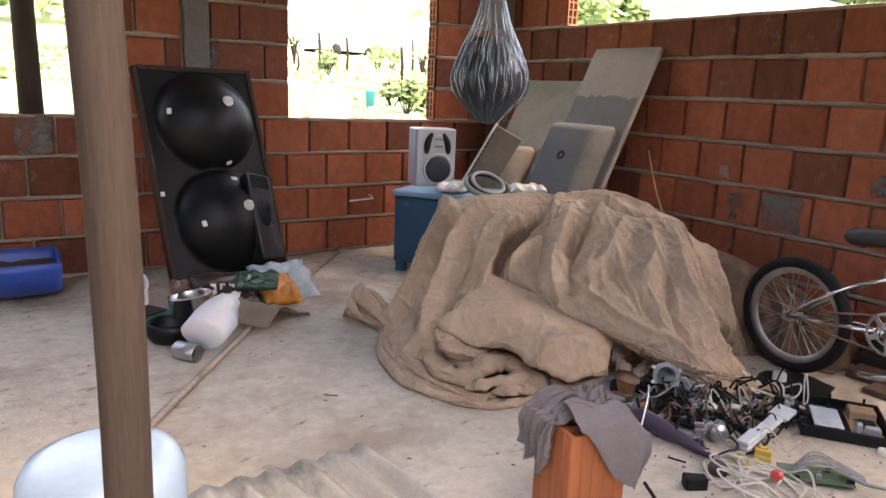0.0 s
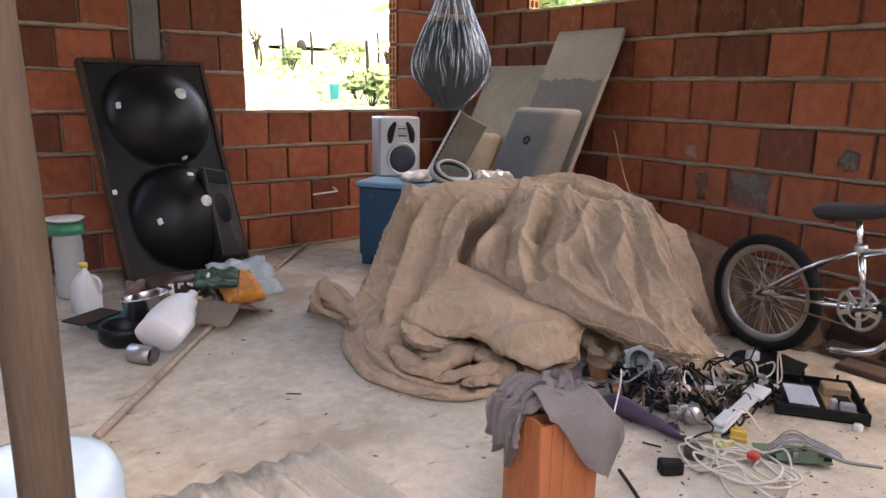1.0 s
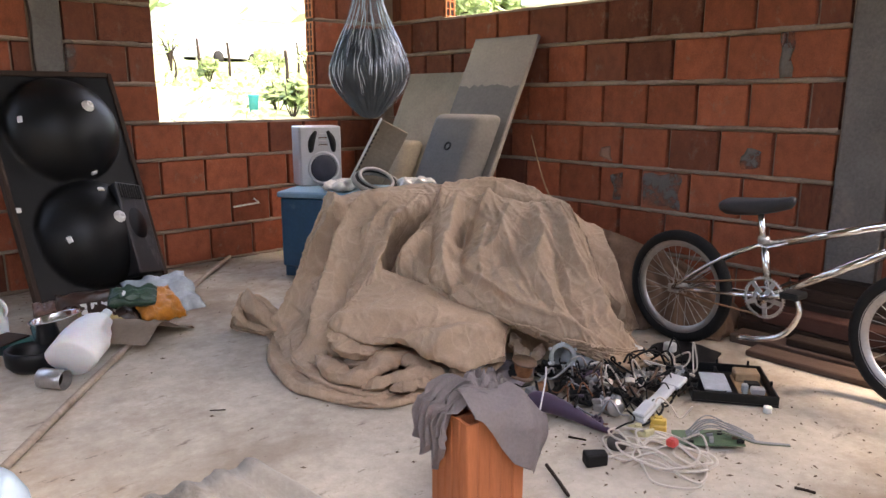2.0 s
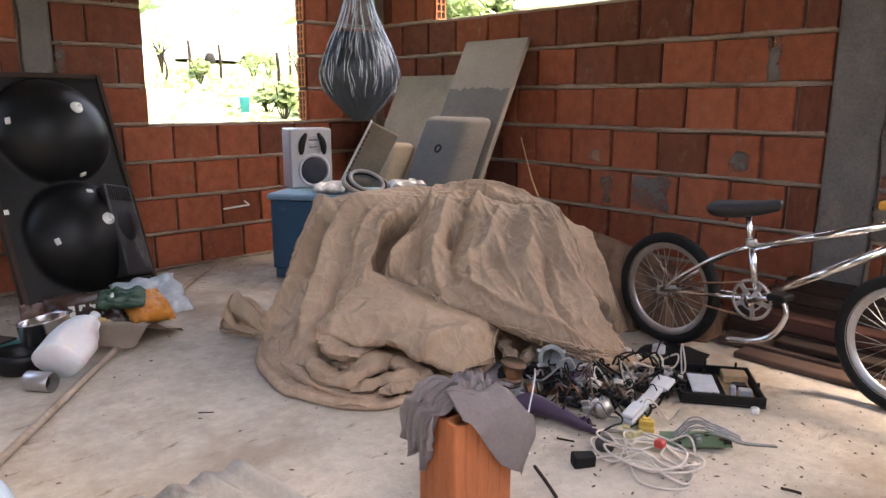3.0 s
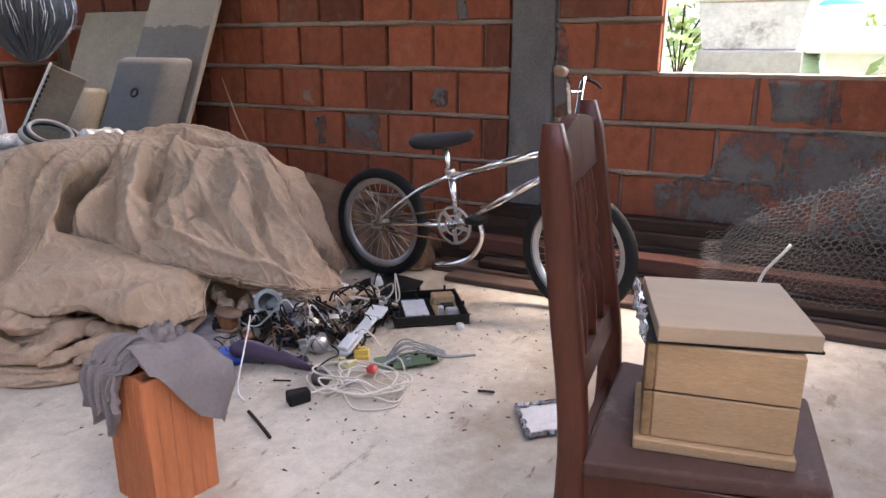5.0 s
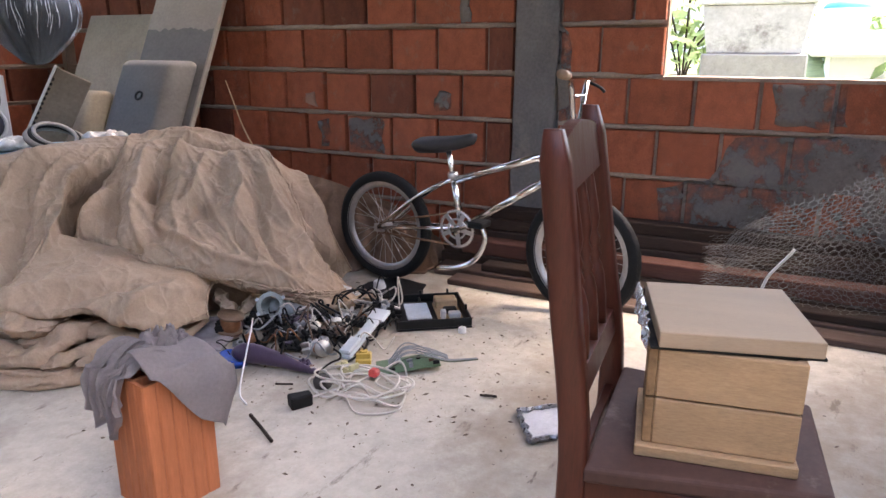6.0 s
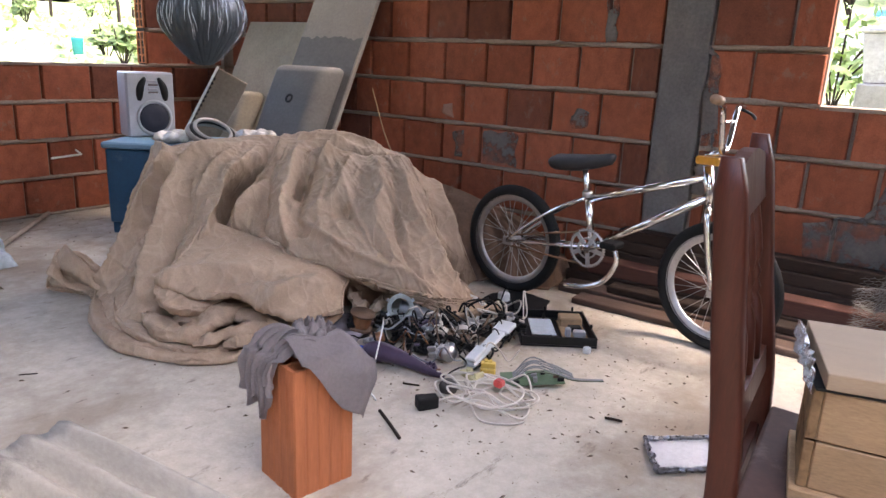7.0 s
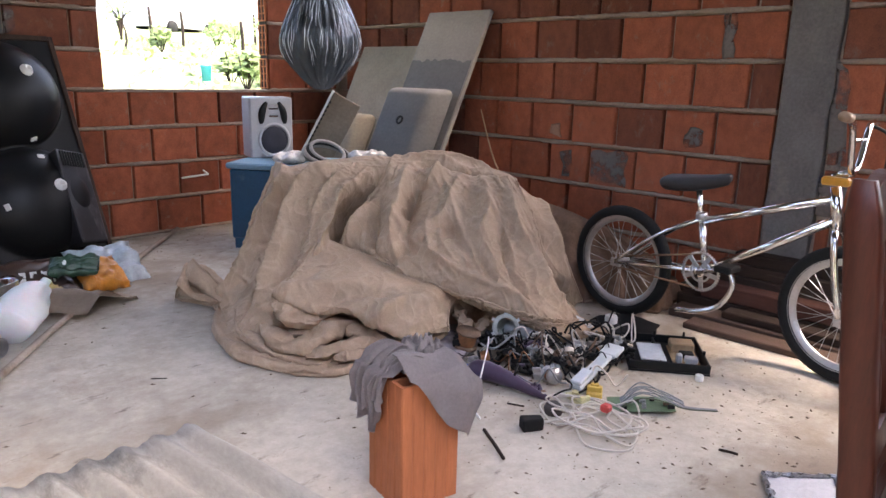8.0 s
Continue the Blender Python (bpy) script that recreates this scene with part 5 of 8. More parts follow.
bar("crossbar", [(0.873, -0.105, 0.825), (0.841, 0.105, 0.82)], 0.007)
bar("grip", [(0.9005, -0.275, 0.9055), (0.893, -0.205, 0.898)], 0.0155, mat("tan_grip", (0.25, 0.15, 0.09), 0.6), "worn tan grip")
bar("brake_lever", curve([(0.835, 0.16, 0.862), (0.865, 0.19, 0.845), (0.86, 0.26, 0.825)], 6), 0.006, BLACK)
q = bmesh.new()
tube(q, [(bb.x + 0.072 * math.cos(a), -0.035, bb.z + 0.072 * math.sin(a)) for a in [k * math.pi / 22 for k in range(44)]], 0.0045, 6, True)
for k in range(44):
    a = k * 2 * math.pi / 44
    bx(q, (0.072, -0.0365, -0.0022), (0.081, -0.0335, 0.0022), 0, pose(bb.x, 0, bb.z, 0, -math.degrees(a), 0))
for k in range(5):
    bx(q, (0.008, -0.037, -0.009), (0.07, -0.033, 0.009), 0.001, pose(bb.x, 0, bb.z, 0, 72 * k + 10, 0))
tube(q, [(bb.x + 0.04 * math.cos(a), -0.035, bb.z + 0.04 * math.sin(a)) for a in [k * math.pi / 14 for k in range(28)]], 0.004, 6, True)
part("chainring", q, STEEL, bike, smooth=False)
q = bmesh.new()
lathe(q, [(0, -0.055), (0.02, -0.055), (0.022, -0.04), (0.022, 0.04), (0.02, 0.055), (0, 0.055)], 16, pose(bb.x, 0, bb.z, 90, 0, 0))
part("bottom_bracket", q, CHROME, bike, smooth=True)
bar("crank_arm", [(bb.x, -0.06, bb.z), (0.527, -0.065, 0.335)], 0.009)
bar("crank_arm", [(bb.x, 0.06, bb.z), (0.25, 0.065, 0.235)], 0.009)
q = bmesh.new()
bx(q, (0.495, -0.15, 0.325), (0.56, -0.07, 0.350), 0.005)
part("pedal", q, BLACK, bike)
bar("kick_tube", curve([(0.535, -0.10, 0.33), (0.552, -0.105, 0.27), (0.51, -0.11, 0.19), (0.43, -0.115, 0.15), (0.345, -0.12, 0.135)], 20), 0.0105)
bar("chain", [(0.0, -0.035, RW + 0.022), (0.385, -0.035, 0.352)], 0.004, RUST)
bar("chain", [(0.0, -0.035, RW - 0.022), (0.385, -0.035, 0.212)], 0.004, RUST)

# ---- chair with the box ----
ST = 0.34
C0, C1, C2, C3 = Vector((-2.135, -4.005, 0)), Vector((-1.765, -3.98, 0)), Vector((-1.760, -4.354, 0)), Vector((-2.068, -4.386, 0))
chair = thing("chair", Matrix.Translation((-1.93, -4.18, 0)), "dark red-brown varnished wooden chair with turned spindles", "chair")
OFF = Vector((-1.93, -4.18, 0))


def loc(p):
    return Vector(p) - OFF


q = bmesh.new()
ring0 = [loc(c) for c in (C0 + Vector((-0.02, -0.02, 0)), C1 + Vector((0.02, -0.02, 0)), C2, C3)]
lo_ = [q.verts.new(c + Vector((0, 0, ST - 0.03))) for c in ring0]
hi_ = [q.verts.new(c + Vector((0, 0, ST))) for c in ring0]
q.faces.new(hi_[::-1])
q.faces.new(lo_)
for k in range(4):
    q.faces.new((lo_[k], hi_[k], hi_[(k + 1) % 4], lo_[(k + 1) % 4]))
bmesh.ops.recalc_face_normals(q, faces=q.faces[:])
bmesh.ops.bevel(q, geom=q.edges[:], offset=0.008, segments=3, affect="EDGES", profile=0.5)
part("seat", q, mat("worn_dark_seat", (0.065, 0.034, 0.027), 0.72, 0, 0.3, 6, 60, 0.2, 0.002, 0, (0.20, 0.15, 0.13), 0.12), chair, "worn dark seat")
TOPS = []
for c, tp in ((C0, Vector((-2.130, -3.945, 0.868))), (C1, Vector((-1.775, -3.905, 0.878)))):
    q = bmesh.new()
    path = curve([c + Vector((0, 0.02, 0.0)), c + Vector((0, 0.0, ST)), c.lerp(Vector((tp.x, tp.y, 0)), 0.5) + Vector((0, 0, 0.62)), tp], 16)
    rings = []
    for i, p in enumerate(path):
        p = loc(p)
        w, dd = (0.0225, 0.017)
        if i == 15:
            w, dd = 0.014, 0.011
        rings.append([q.verts.new(p + Vector((sx * dd, sy * w, 0))) for sx, sy in ((-1, -0.8), (-0.8, -1), (0.8, -1), (1, -0.8), (1, 0.8), (0.8, 1), (-0.8, 1), (-1, 0.8))])
    for a, d in zip(rings, rings[1:]):
        for k in range(8):
            q.faces.new((a[k], a[(k + 1) % 8], d[(k + 1) % 8], d[k]))
    q.faces.new(rings[0][::-1])
    q.faces.new(rings[-1])
    part("back_post", q, WOODRED, chair, smooth=True)
    TOPS.append((path, tp))


def on_back(k, z):
    """A point of the chair's back, k from the first post to the second, at height z."""
    def at_z(path):
        for a, d in zip(path, path[1:]):
            if a.z <= z <= d.z:
                return a.lerp(d, (z - a.z) / (d.z - a.z))
        return path[-1]
    return loc(at_z(TOPS[0][0]).lerp(at_z(TOPS[1][0]), k))


for name, z0, z1 in (("top_rail", 0.765, 0.845), ("lower_rail", 0.425, 0.475)):
    q = bmesh.new()
    rows_ = []
    for i in range(9):
        k = 0.045 + 0.91 * i / 8
        a, d = on_back(k, z0), on_back(k, z1 + (0.02 * math.sin(math.pi * i / 8) if z1 > 0.8 else 0))
        rows_.append([q.verts.new(a + Vector((0, -0.011, 0))), q.verts.new(d + Vector((0, -0.011, 0))), q.verts.new(d + Vector((0, 0.011, 0))), q.verts.new(a + Vector((0, 0.011, 0)))])
    for a, d in zip(rows_, rows_[1:]):
        for k in range(4):
            q.faces.new((a[k], a[(k + 1) % 4], d[(k + 1) % 4], d[k]))
    q.faces.new(rows_[0])
    q.faces.new(rows_[-1][::-1])
    bmesh.ops.recalc_face_normals(q, faces=q.faces[:])
    part(name, q, WOODRED, chair)
for k in (0.26, 0.50, 0.74):
    q = bmesh.new()
    zz = [0.47, 0.49, 0.53, 0.57, 0.59, 0.60, 0.61, 0.625, 0.64, 0.655, 0.665, 0.68, 0.72, 0.76, 0.775]
    rr_ = [0.009, 0.011, 0.014, 0.015, 0.012, 0.008, 0.013, 0.008, 0.013, 0.008, 0.012, 0.015, 0.013, 0.010, 0.008]
    tube(q, [on_back(k, z) for z in zz], rr_, 12)
    part("spindle", q, WOODRED, chair, "turned baluster spindle", True)
for c in (C2, C3):
    q = bmesh.new()
    cc = loc(c) + Vector((0.02 if c is C3 else -0.02, 0.025, 0))
    tube(q, [cc + Vector((0, 0, z)) for z in (0, 0.05, 0.2, ST - 0.03)], [0.013, 0.015, 0.018, 0.02], 12)
    part("front_leg", q, WOODRED, chair, smooth=True)
for a, d in ((C0, C1), (C1, C2), (C2, C3), (C3, C0)):
    q = bmesh.new()
    a, d = loc(a.lerp(d, 0.05)), loc(d.lerp(a, 0.05))
    ln = (d - a).length
    mm = Matrix.Translation(a) @ (d - a).to_track_quat("X", "Z").to_matrix().to_4x4()
    bx(q, (0, -0.009, ST - 0.085), (ln, 0.009, ST - 0.031), 0.002, mm)
    part("apron", q, WOODRED, chair)

u = Vector((0.04, -0.237, 0)).normalized()
v = Vector((0.237, 0.04, 0)).normalized()
m = Matrix((u, v, (0, 0, 1))).transposed().to_4x4()
m.translation = (-2.07, -4.098, ST + 0.0005)
box = thing("wooden_box", m, "small pale pine box with a loose board lid", "box")
W, D = 0.232, 0.19
q = bmesh.new()
bx(q, (-0.010, -0.012, 0), (W + 0.004, D + 0.01, 0.020), 0.002)
part("base_board", q, PINE, box)
for k, (z0, z1) in enumerate(((0.0205, 0.101), (0.104, 0.187))):
    q = bmesh.new()
    bx(q, (0.016, 0, z0), (W, 0.014, z1), 0.002)
    part("front_board", q, PINE, box)
    q = bmesh.new()
    bx(q, (0, 0.0, z0), (0.0155, D, z1), 0.002)
    part("side_board", q, mat("charred_pine", (0.20, 0.12, 0.06), 0.8, 0, 0.5, 18, 60, 0.4, 0.003, 0, (0.03, 0.018, 0.012), 0.35), box, "scorched end board")
    q = bmesh.new()
    bx(q, (W - 0.0155, 0.0145, z0), (W, D, z1), 0.002)
    part("side_board", q, PINE, box)
    q = bmesh.new()
    bx(q, (0.016, D - 0.014, z0), (W - 0.016, D, z1), 0.002)
    part("back_board", q, PINE, box)
q = bmesh.new()
LIDM = pose(0.0145, -0.0105, 0, 0, 0, 6.1)
bx(q, (-0.012, 0.004, 0.188), (0.246, 0.24, 0.193), 0.001, LIDM)
part("lining", q, BLACK, box, "black lining sheet")
q = bmesh.new()
bx(q, (0, 0, 0.1935), (0.241, 0.25, 0.220), 0.0015, LIDM)
part("lid", q, PINE_TOP, box, "pale loose plywood lid board")
q = bmesh.new()
rf = random.Random(4)
gv = [[q.verts.new(LIDM @ Vector((-0.010 - 0.012 * rf.random(), 0.02 + (D + 0.02) * i / 14, 0.172 + 0.052 * j / 7 + 0.006 * rf.random()))) for i in range(15)] for j in range(8)]
for j in range(7):
    for i in range(14):
        q.faces.new((gv[j][i], gv[j][i + 1], gv[j + 1][i + 1], gv[j + 1][i]))
FOIL = mat("crumpled_foil", (0.8, 0.8, 0.82), 0.25, 1.0, 0.1, 40, 120, 1.0, 0.01)
part("foil_strip", q, FOIL, box, "crumpled silver foil strip")

# ---- corrugated sheet, brick block ----
q = bmesh.new()
nx_, ny_ = 132, 10
X0, X1 = -2.995, -2.405
pr = []
for layer, dz in ((0, 0.0), (1, -0.006)):
    pr.append([[q.verts.new((X0 + (X1 - X0) * i / nx_ - 0.06 * j / ny_ * -1, -2.47 - 0.75 * j / ny_ + 0.006 * noise.noise(Vector((i * 0.3, j * 9, 1))),
                             0.034 + dz + (0.009 + 0.016 * min(1, j / 3)) * math.cos((X1 - (X0 + (X1 - X0) * i / nx_)) * 2 * math.pi / 0.09 - 1.95))) for i in range(nx_ + 1)] for j in range(ny_ + 1)])
for layer in (0, 1):
    g_ = pr[layer]
    for j in range(ny_):
        for i in range(nx_):
            f = (g_[j][i], g_[j + 1][i], g_[j + 1][i + 1], g_[j][i + 1])
            q.faces.new(f if layer == 0 else f[::-1])
for i in range(nx_):
    for j in (0, ny_):
        q.faces.new((pr[0][j][i], pr[0][j][i + 1], pr[1][j][i + 1], pr[1][j][i]))
for j in range(ny_):
    for i in (0, nx_):
        q.faces.new((pr[0][j][i], pr[0][j + 1][i], pr[1][j + 1][i], pr[1][j][i]))
bmesh.ops.recalc_face_normals(q, faces=q.faces[:])
tagged(part("corrugated_sheet", q, FIBRE, smooth=True), "dirty grey corrugated fibre-cement sheet lying on the floor", "roofing sheet")

b0, b1, b2 = Vector((-2.211, -2.986, 0)), Vector((-2.243, -3.144, 0)), Vector((-2.089, -3.185, 0))
u = (b1 - b0).normalized()
v = (b2 - b1)
v = (v - u * v.dot(u)).normalized()
m = Matrix((u, v, Vector((0, 0, 1)))).transposed().to_4x4()
m.translation = b0
block = thing("hollow_brick", m, "orange ribbed hollow clay brick standing on end", "brick")
q = bmesh.new()
WU, WV, HB = 0.155, 0.16, 0.315


def ribbed(q, a0, a1, fixed, axis, sign):
    """One outer wall of the block, with shallow grooves that run upright."""
    steps = []
    for k in range(5):
        s = a0 + (a1 - a0) * k / 5
        e = a0 + (a1 - a0) * (k + 1) / 5
        steps += [(s, -0.003), (s + 0.004, 0.0), (e - 0.004, 0.0)]
    steps.append((a1, -0.003))
    prev = None
    for s, d in steps:
        p = (s, fixed + sign * d) if axis == 0 else (fixed + sign * d, s)
        cur = (q.verts.new((*p, 0.0)), q.verts.new((*p, HB)))
        if prev:
            q.faces.new((prev[0], cur[0], cur[1], prev[1]))
        prev = cur


ribbed(q, 0, WU, 0, 0, -1)
ribbed(q, 0, WU, WV, 0, 1)
ribbed(q, 0, WV, 0, 1, -1)
ribbed(q, 0, WV, WU, 1, 1)
bmesh.ops.remove_doubles(q, verts=q.verts[:], dist=0.0045)
bmesh.ops.recalc_face_normals(q, faces=q.faces[:])
part("outer_shell", q, ORANGECLAY, block)
q = bmesh.new()
for k in range(4):
    bx(q, (0.004 + k * (WU - 0.018) / 3, 0.004, 0.003), (0.014 + k * (WU - 0.018) / 3, WV - 0.004, HB - 0.003))
for k in range(4):
    bx(q, (0.0045, 0.0045 + k * (WV - 0.019) / 3, 0.004), (WU - 0.0045, 0.0135 + k * (WV - 0.018) / 3, HB - 0.004))
part("web", q, ORANGECLAY, block)

# ---- pole on the floor ----
q = bmesh.new()
tube(q, curve([(-1.28, -0.02, 0.022), (-1.75, -0.55, 0.02), (-2.35, -1.28, 0.018), (-2.93, -2.02, 0.016)], 24), 0.013, 10)
tagged(part("pole", q, mat("grey_pole", (0.33, 0.27, 0.22), 0.8, 0, 0.3, 7, 60, 0.4, 0.003, 0, (0.2, 0.14, 0.1), 0.15), smooth=True), "long dusty pole lying across the floor", "pole")

# ---- rag on the block ----
rag = thing("rag", block.matrix_world.copy(), "grey cotton rag thrown over the standing brick", "cloth")
GN = 48


def rag_grid(fn, n_, m_):
    q = bmesh.new()
    gv = [[q.verts.new(fn(i / n_, j / m_)) for i in range(n_ + 1)] for j in range(m_ + 1)]
    for j in range(m_):
        for i in range(n_):
            q.faces.new((gv[j][i], gv[j][i + 1], gv[j + 1][i + 1], gv[j + 1][i]))
    bmesh.ops.solidify(q, geom=q.faces[:], thickness=0.0025)
    return q


def flap_point(a, c):
    """A stiff corner of cloth that falls over one side of the brick to a slanting hem."""
    y = 0.012 + 0.228 * c
    reach = float(np.interp(y, [0.0, 0.03, 0.11, 0.18, 0.215, 0.24], [0.0, 0.015, 0.135, 0.175, 0.12, 0.05]))
    d = -0.07 + a * (0.07 + reach)
    sag = max(0.0, y - WV)
    fold = 0.015 * math.sin(y * 42 + 0.6 + d * 9) + 0.010 * noise.noise(Vector((y * 16, d * 9, 2)))
    if d < 0:
        return Vector((WU + d, y - 0.3 * sag, HB + 0.024 + 0.03 * min(1, -d / 0.05) * (1 - c * 0.5) - 0.55 * sag + 0.4 * fold))
    k = min(1.0, d / 0.05)
    return Vector((WU + 0.008 + 0.016 * math.sin(min(1.57, d * 26)) + k * fold * (0.5 + 2.2 * d), y - 0.3 * sag, HB + 0.024 - 0.55 * sag - d * 0.985))


part("flap", rag_grid(flap_point, GN, GN), RAG, rag, smooth=True)


def strip(p0, p1, drop, lift, seed):
    """A tongue of cloth gathered on the top and hanging down one face."""
    def point(a, c):
        x = p0 + (p1 - p0) * a
        s_ = -0.085 + (0.085 + drop * (1 - 0.15 * math.sin(a * 5 + seed))) * c
        pleat = 0.013 * math.sin(a * 11 + seed + c * 2) + 0.004 * noise.noise(Vector((a * 3, c * 6, seed)))
        if s_ < 0:
            return Vector((x + 0.35 * -s_ * (0.5 - a) + 0.02 * -s_ / 0.085, -s_, HB + 0.016 + lift * math.sin(min(1, -s_ / 0.085) * 2.6) + pleat * 0.9))
        return Vector((x + 0.012 * noise.noise(Vector((c * 4, seed, 1))), -0.014 - 0.012 * min(1, s_ / 0.03) + pleat, HB + 0.016 - s_ * 0.98))
    return rag_grid(point, 22, 34)


for p0, p1, drop, lift, seed in ((-0.03, 0.022, 0.125, 0.028, 1.0), (0.008, 0.062, 0.10, 0.034, 2.7), (0.05, 0.088, 0.145, 0.030, 4.1), (0.078, 0.108, 0.075, 0.024, 6.0)):
    part("strip", strip(p0, p1, drop, lift, seed), RAG, rag, smooth=True)


def heap_point(a, c):
    x, y = -0.02 + 0.125 * a, 0.035 + 0.15 * c
    f = math.sin(math.pi * a) ** 0.5 * math.sin(math.pi * c) ** 0.5
    w = 0.30 - abs(noise.noise(Vector((x * 34 + y * 30, y * 12 - x * 14, 8)))) - 0.5 * abs(noise.noise(Vector((x * 50 - y * 40, y * 40, 3))))
    return Vector((x + 0.01 * w, y, HB + 0.008 + f * (0.036 + 0.13 * w)))


part("gathered_top", rag_grid(heap_point, 44, 44), RAG, rag, smooth=True)

# ---- clutter by the mould ----
q = bmesh.new()
lathe(q, [(0, 0.0), (0.085, 0.0), (0.092, 0.006), (0.094, 0.085), (0.098, 0.088), (0.094, 0.091), (0.089, 0.086), (0.086, 0.010), (0, 0.008)], 40)
ob = part("saucepan", q, mat("polished_aluminium", (0.72, 0.72, 0.72), 0.22, 1.0, 0.08, 9, 60, 0.1, 0.001), smooth=True)
ob.matrix_world = pose(-2.545, -1.13, 0.072, -9, -4, 20)
tagged(ob, "shiny aluminium pan without a handle among the clutter", "pan")
q = bmesh.new()
lathe(q, [(0, 0.0), (0.08, 0.0), (0.098, 0.02), (0.102, 0.055), (0.10, 0.075), (0.092, 0.078), (0.088, 0.05), (0.07, 0.015), (0, 0.012)], 36)
ob = part("black_bowl", q, BLACKPL, smooth=True)
ob.matrix_world = pose(-2.665, -1.215, 0.003, 0, 3, 0)
tagged(ob, "black plastic bowl lying on the floor", "bowl")
q = bmesh.new()
bx(q, (-0.07, -0.10, 0), (0.07, 0.10, 0.055), 0.015, seg=2)
ob = part("teal_tub", q, mat("teal_tub_plastic", (0.015, 0.10, 0.095), 0.45), smooth=True)
ob.matrix_world = pose(-2.66, -1.00, 0.0, 0, 0, 25)
tagged(ob, "dark teal plastic tub behind the bowl", "tub")
q = bmesh.new()
bx(q, (-0.10, -0.06, 0), (0.10, 0.06, 0.008), 0.002)
ob = part("board_offcut", q, OLDWOOD)
ob.matrix_world = pose(-2.74, -0.98, 0.0565, 0, 0, 30)
tagged(ob, "thin brown board offcut", "board")
can = thing("tin_can", pose(-2.665, -1.475, 0.036, 90, 0, 215), "open rusty tin can lying on its side", "can")
q = bmesh.new()
lathe(q, [(0.034, -0.05), (0.036, -0.048), (0.035, 0.0), (0.036, 0.048), (0.034, 0.05), (0, 0.05)], 24)
lathe(q, [(0.0325, -0.05), (0.0325, 0.045), (0, 0.045)], 24)
part("body", q, STEEL, can, smooth=True)
# Near-black disc just inside the mouth paints the can's inner shade.
q = bmesh.new()
lathe(q, [(0, -0.012), (0.032, -0.012)], 20)
part("residue", q, DARK, can, "near-black disc for the shade inside")


def jug(name, m, label, scale, cap_material, capped=True, grip=True):
    o = thing(name, m, label, "jug")
    p = bmesh.new()
    rows_ = []
    prof_ = [(0.0, 0.0), (0.9, 0.0), (1.0, 0.06), (1.0, 0.35), (1.02, 0.6), (0.95, 0.85), (0.78, 1.1), (0.5, 1.3), (0.28, 1.42), (0.22, 1.47), (0.22, 1.62), (0, 1.62)]
    for r_, z_ in prof_:
        rr = r_ * 0.075
        row = []
        for k in range(28):
            a = 2 * math.pi * k / 28
            sq = 1 + 0.10 * abs(math.cos(2 * a)) ** 2 - 0.05
            dent = 0.72 if 0.75 < z_ < 1.25 and abs(a - math.pi) < 0.55 else 1.0
            row.append(p.verts.new((rr * sq * dent * math.cos(a), rr * sq * 0.82 * math.sin(a), z_ * 0.155)) if r_ else None)
        rows_.append(row if r_ else [p.verts.new((0, 0, z_ * 0.155))])
    for a, c in zip(rows_, rows_[1:]):
        for k in range(28):
            f = list(dict.fromkeys([a[k % len(a)], a[(k + 1) % len(a)], c[(k + 1) % len(c)], c[k % len(c)]]))
            if len(f) > 2:
                p.faces.new(f)
    bmesh.ops.scale(p, vec=(scale,) * 3, verts=p.verts[:])
    part("body", p, MILKY, o, smooth=True)
    p = bmesh.new()
    if not grip:
        return o
    tube(p, [Vector(v_) * scale for v_ in curve([(-0.03, 0, 0.20), (-0.062, 0, 0.185), (-0.078, 0, 0.14), (-0.066, 0, 0.105)], 12)], 0.010 * scale, 8)
    part("handle", p, MILKY, o, smooth=True)
    if capped:
        p = bmesh.new()
        lathe(p, [(0, 0.268 * scale), (0.021 * scale, 0.268 * scale), (0.021 * scale, 0.243 * scale), (0.018 * scale, 0.243 * scale)], 18)
        part("cap", p, cap_material, o, smooth=True)
    return o


MILKY = mat("milky_polythene", (0.62, 0.63, 0.63), 0.38, 0, 0.06, 6, 50, 0.15, 0.002, 0, (0.55, 0.52, 0.47), 0.04)
MILKY.node_tree.nodes["Principled BSDF"].inputs["Subsurface Weight"].default_value = 0.2
YELLOW = mat("yellow_plastic", (0.62, 0.42, 0.08), 0.45, 0, 0.1)
jug("plastic_jug", pose(-2.61, -1.49, 0.098, 74, 0, 136) , "empty milky white plastic jug lying on its side", 1.22, YELLOW, False, False)
jug("plastic_jug", pose(-2.71, -0.70, 0.0, 0, 0, 150), "milky white plastic jug with a yellow cap standing", 0.86, YELLOW)
jar = thing("plastic_jar", pose(-2.72, -0.40, 0.0), "clear ribbed plastic jar with a green lid", "jar")
q = bmesh.new()
pr_ = [(0, 0.0), (0.06, 0.0)]
for k in range(12):
    pr_ += [(0.072 - 0.004 * (k % 2), 0.02 + 0.024 * k)]
pr_ += [(0.066, 0.31), (0.062, 0.33)]
lathe(q, pr_, 28)
cl = mat("clear_plastic", (0.75, 0.78, 0.78), 0.1, 0, 0.03)
cl.node_tree.nodes["Principled BSDF"].inputs["Alpha"].default_value = 0.35
part("body", q, cl, jar, smooth=True)
q = bmesh.new()
lathe(q, [(0.075, 0.315), (0.08, 0.32), (0.08, 0.365), (0, 0.37)], 28)
part("lid", q, mat("green_plastic", (0.03, 0.20, 0.10), 0.45), jar, "green screw lid", True)
q = bmesh.new()
lathe(q, [(0, 0.372), (0.06, 0.374), (0.088, 0.388), (0.088, 0.392), (0.06, 0.380), (0, 0.378)], 28)
ob = part("saucer", q, WHITEPL, smooth=True)
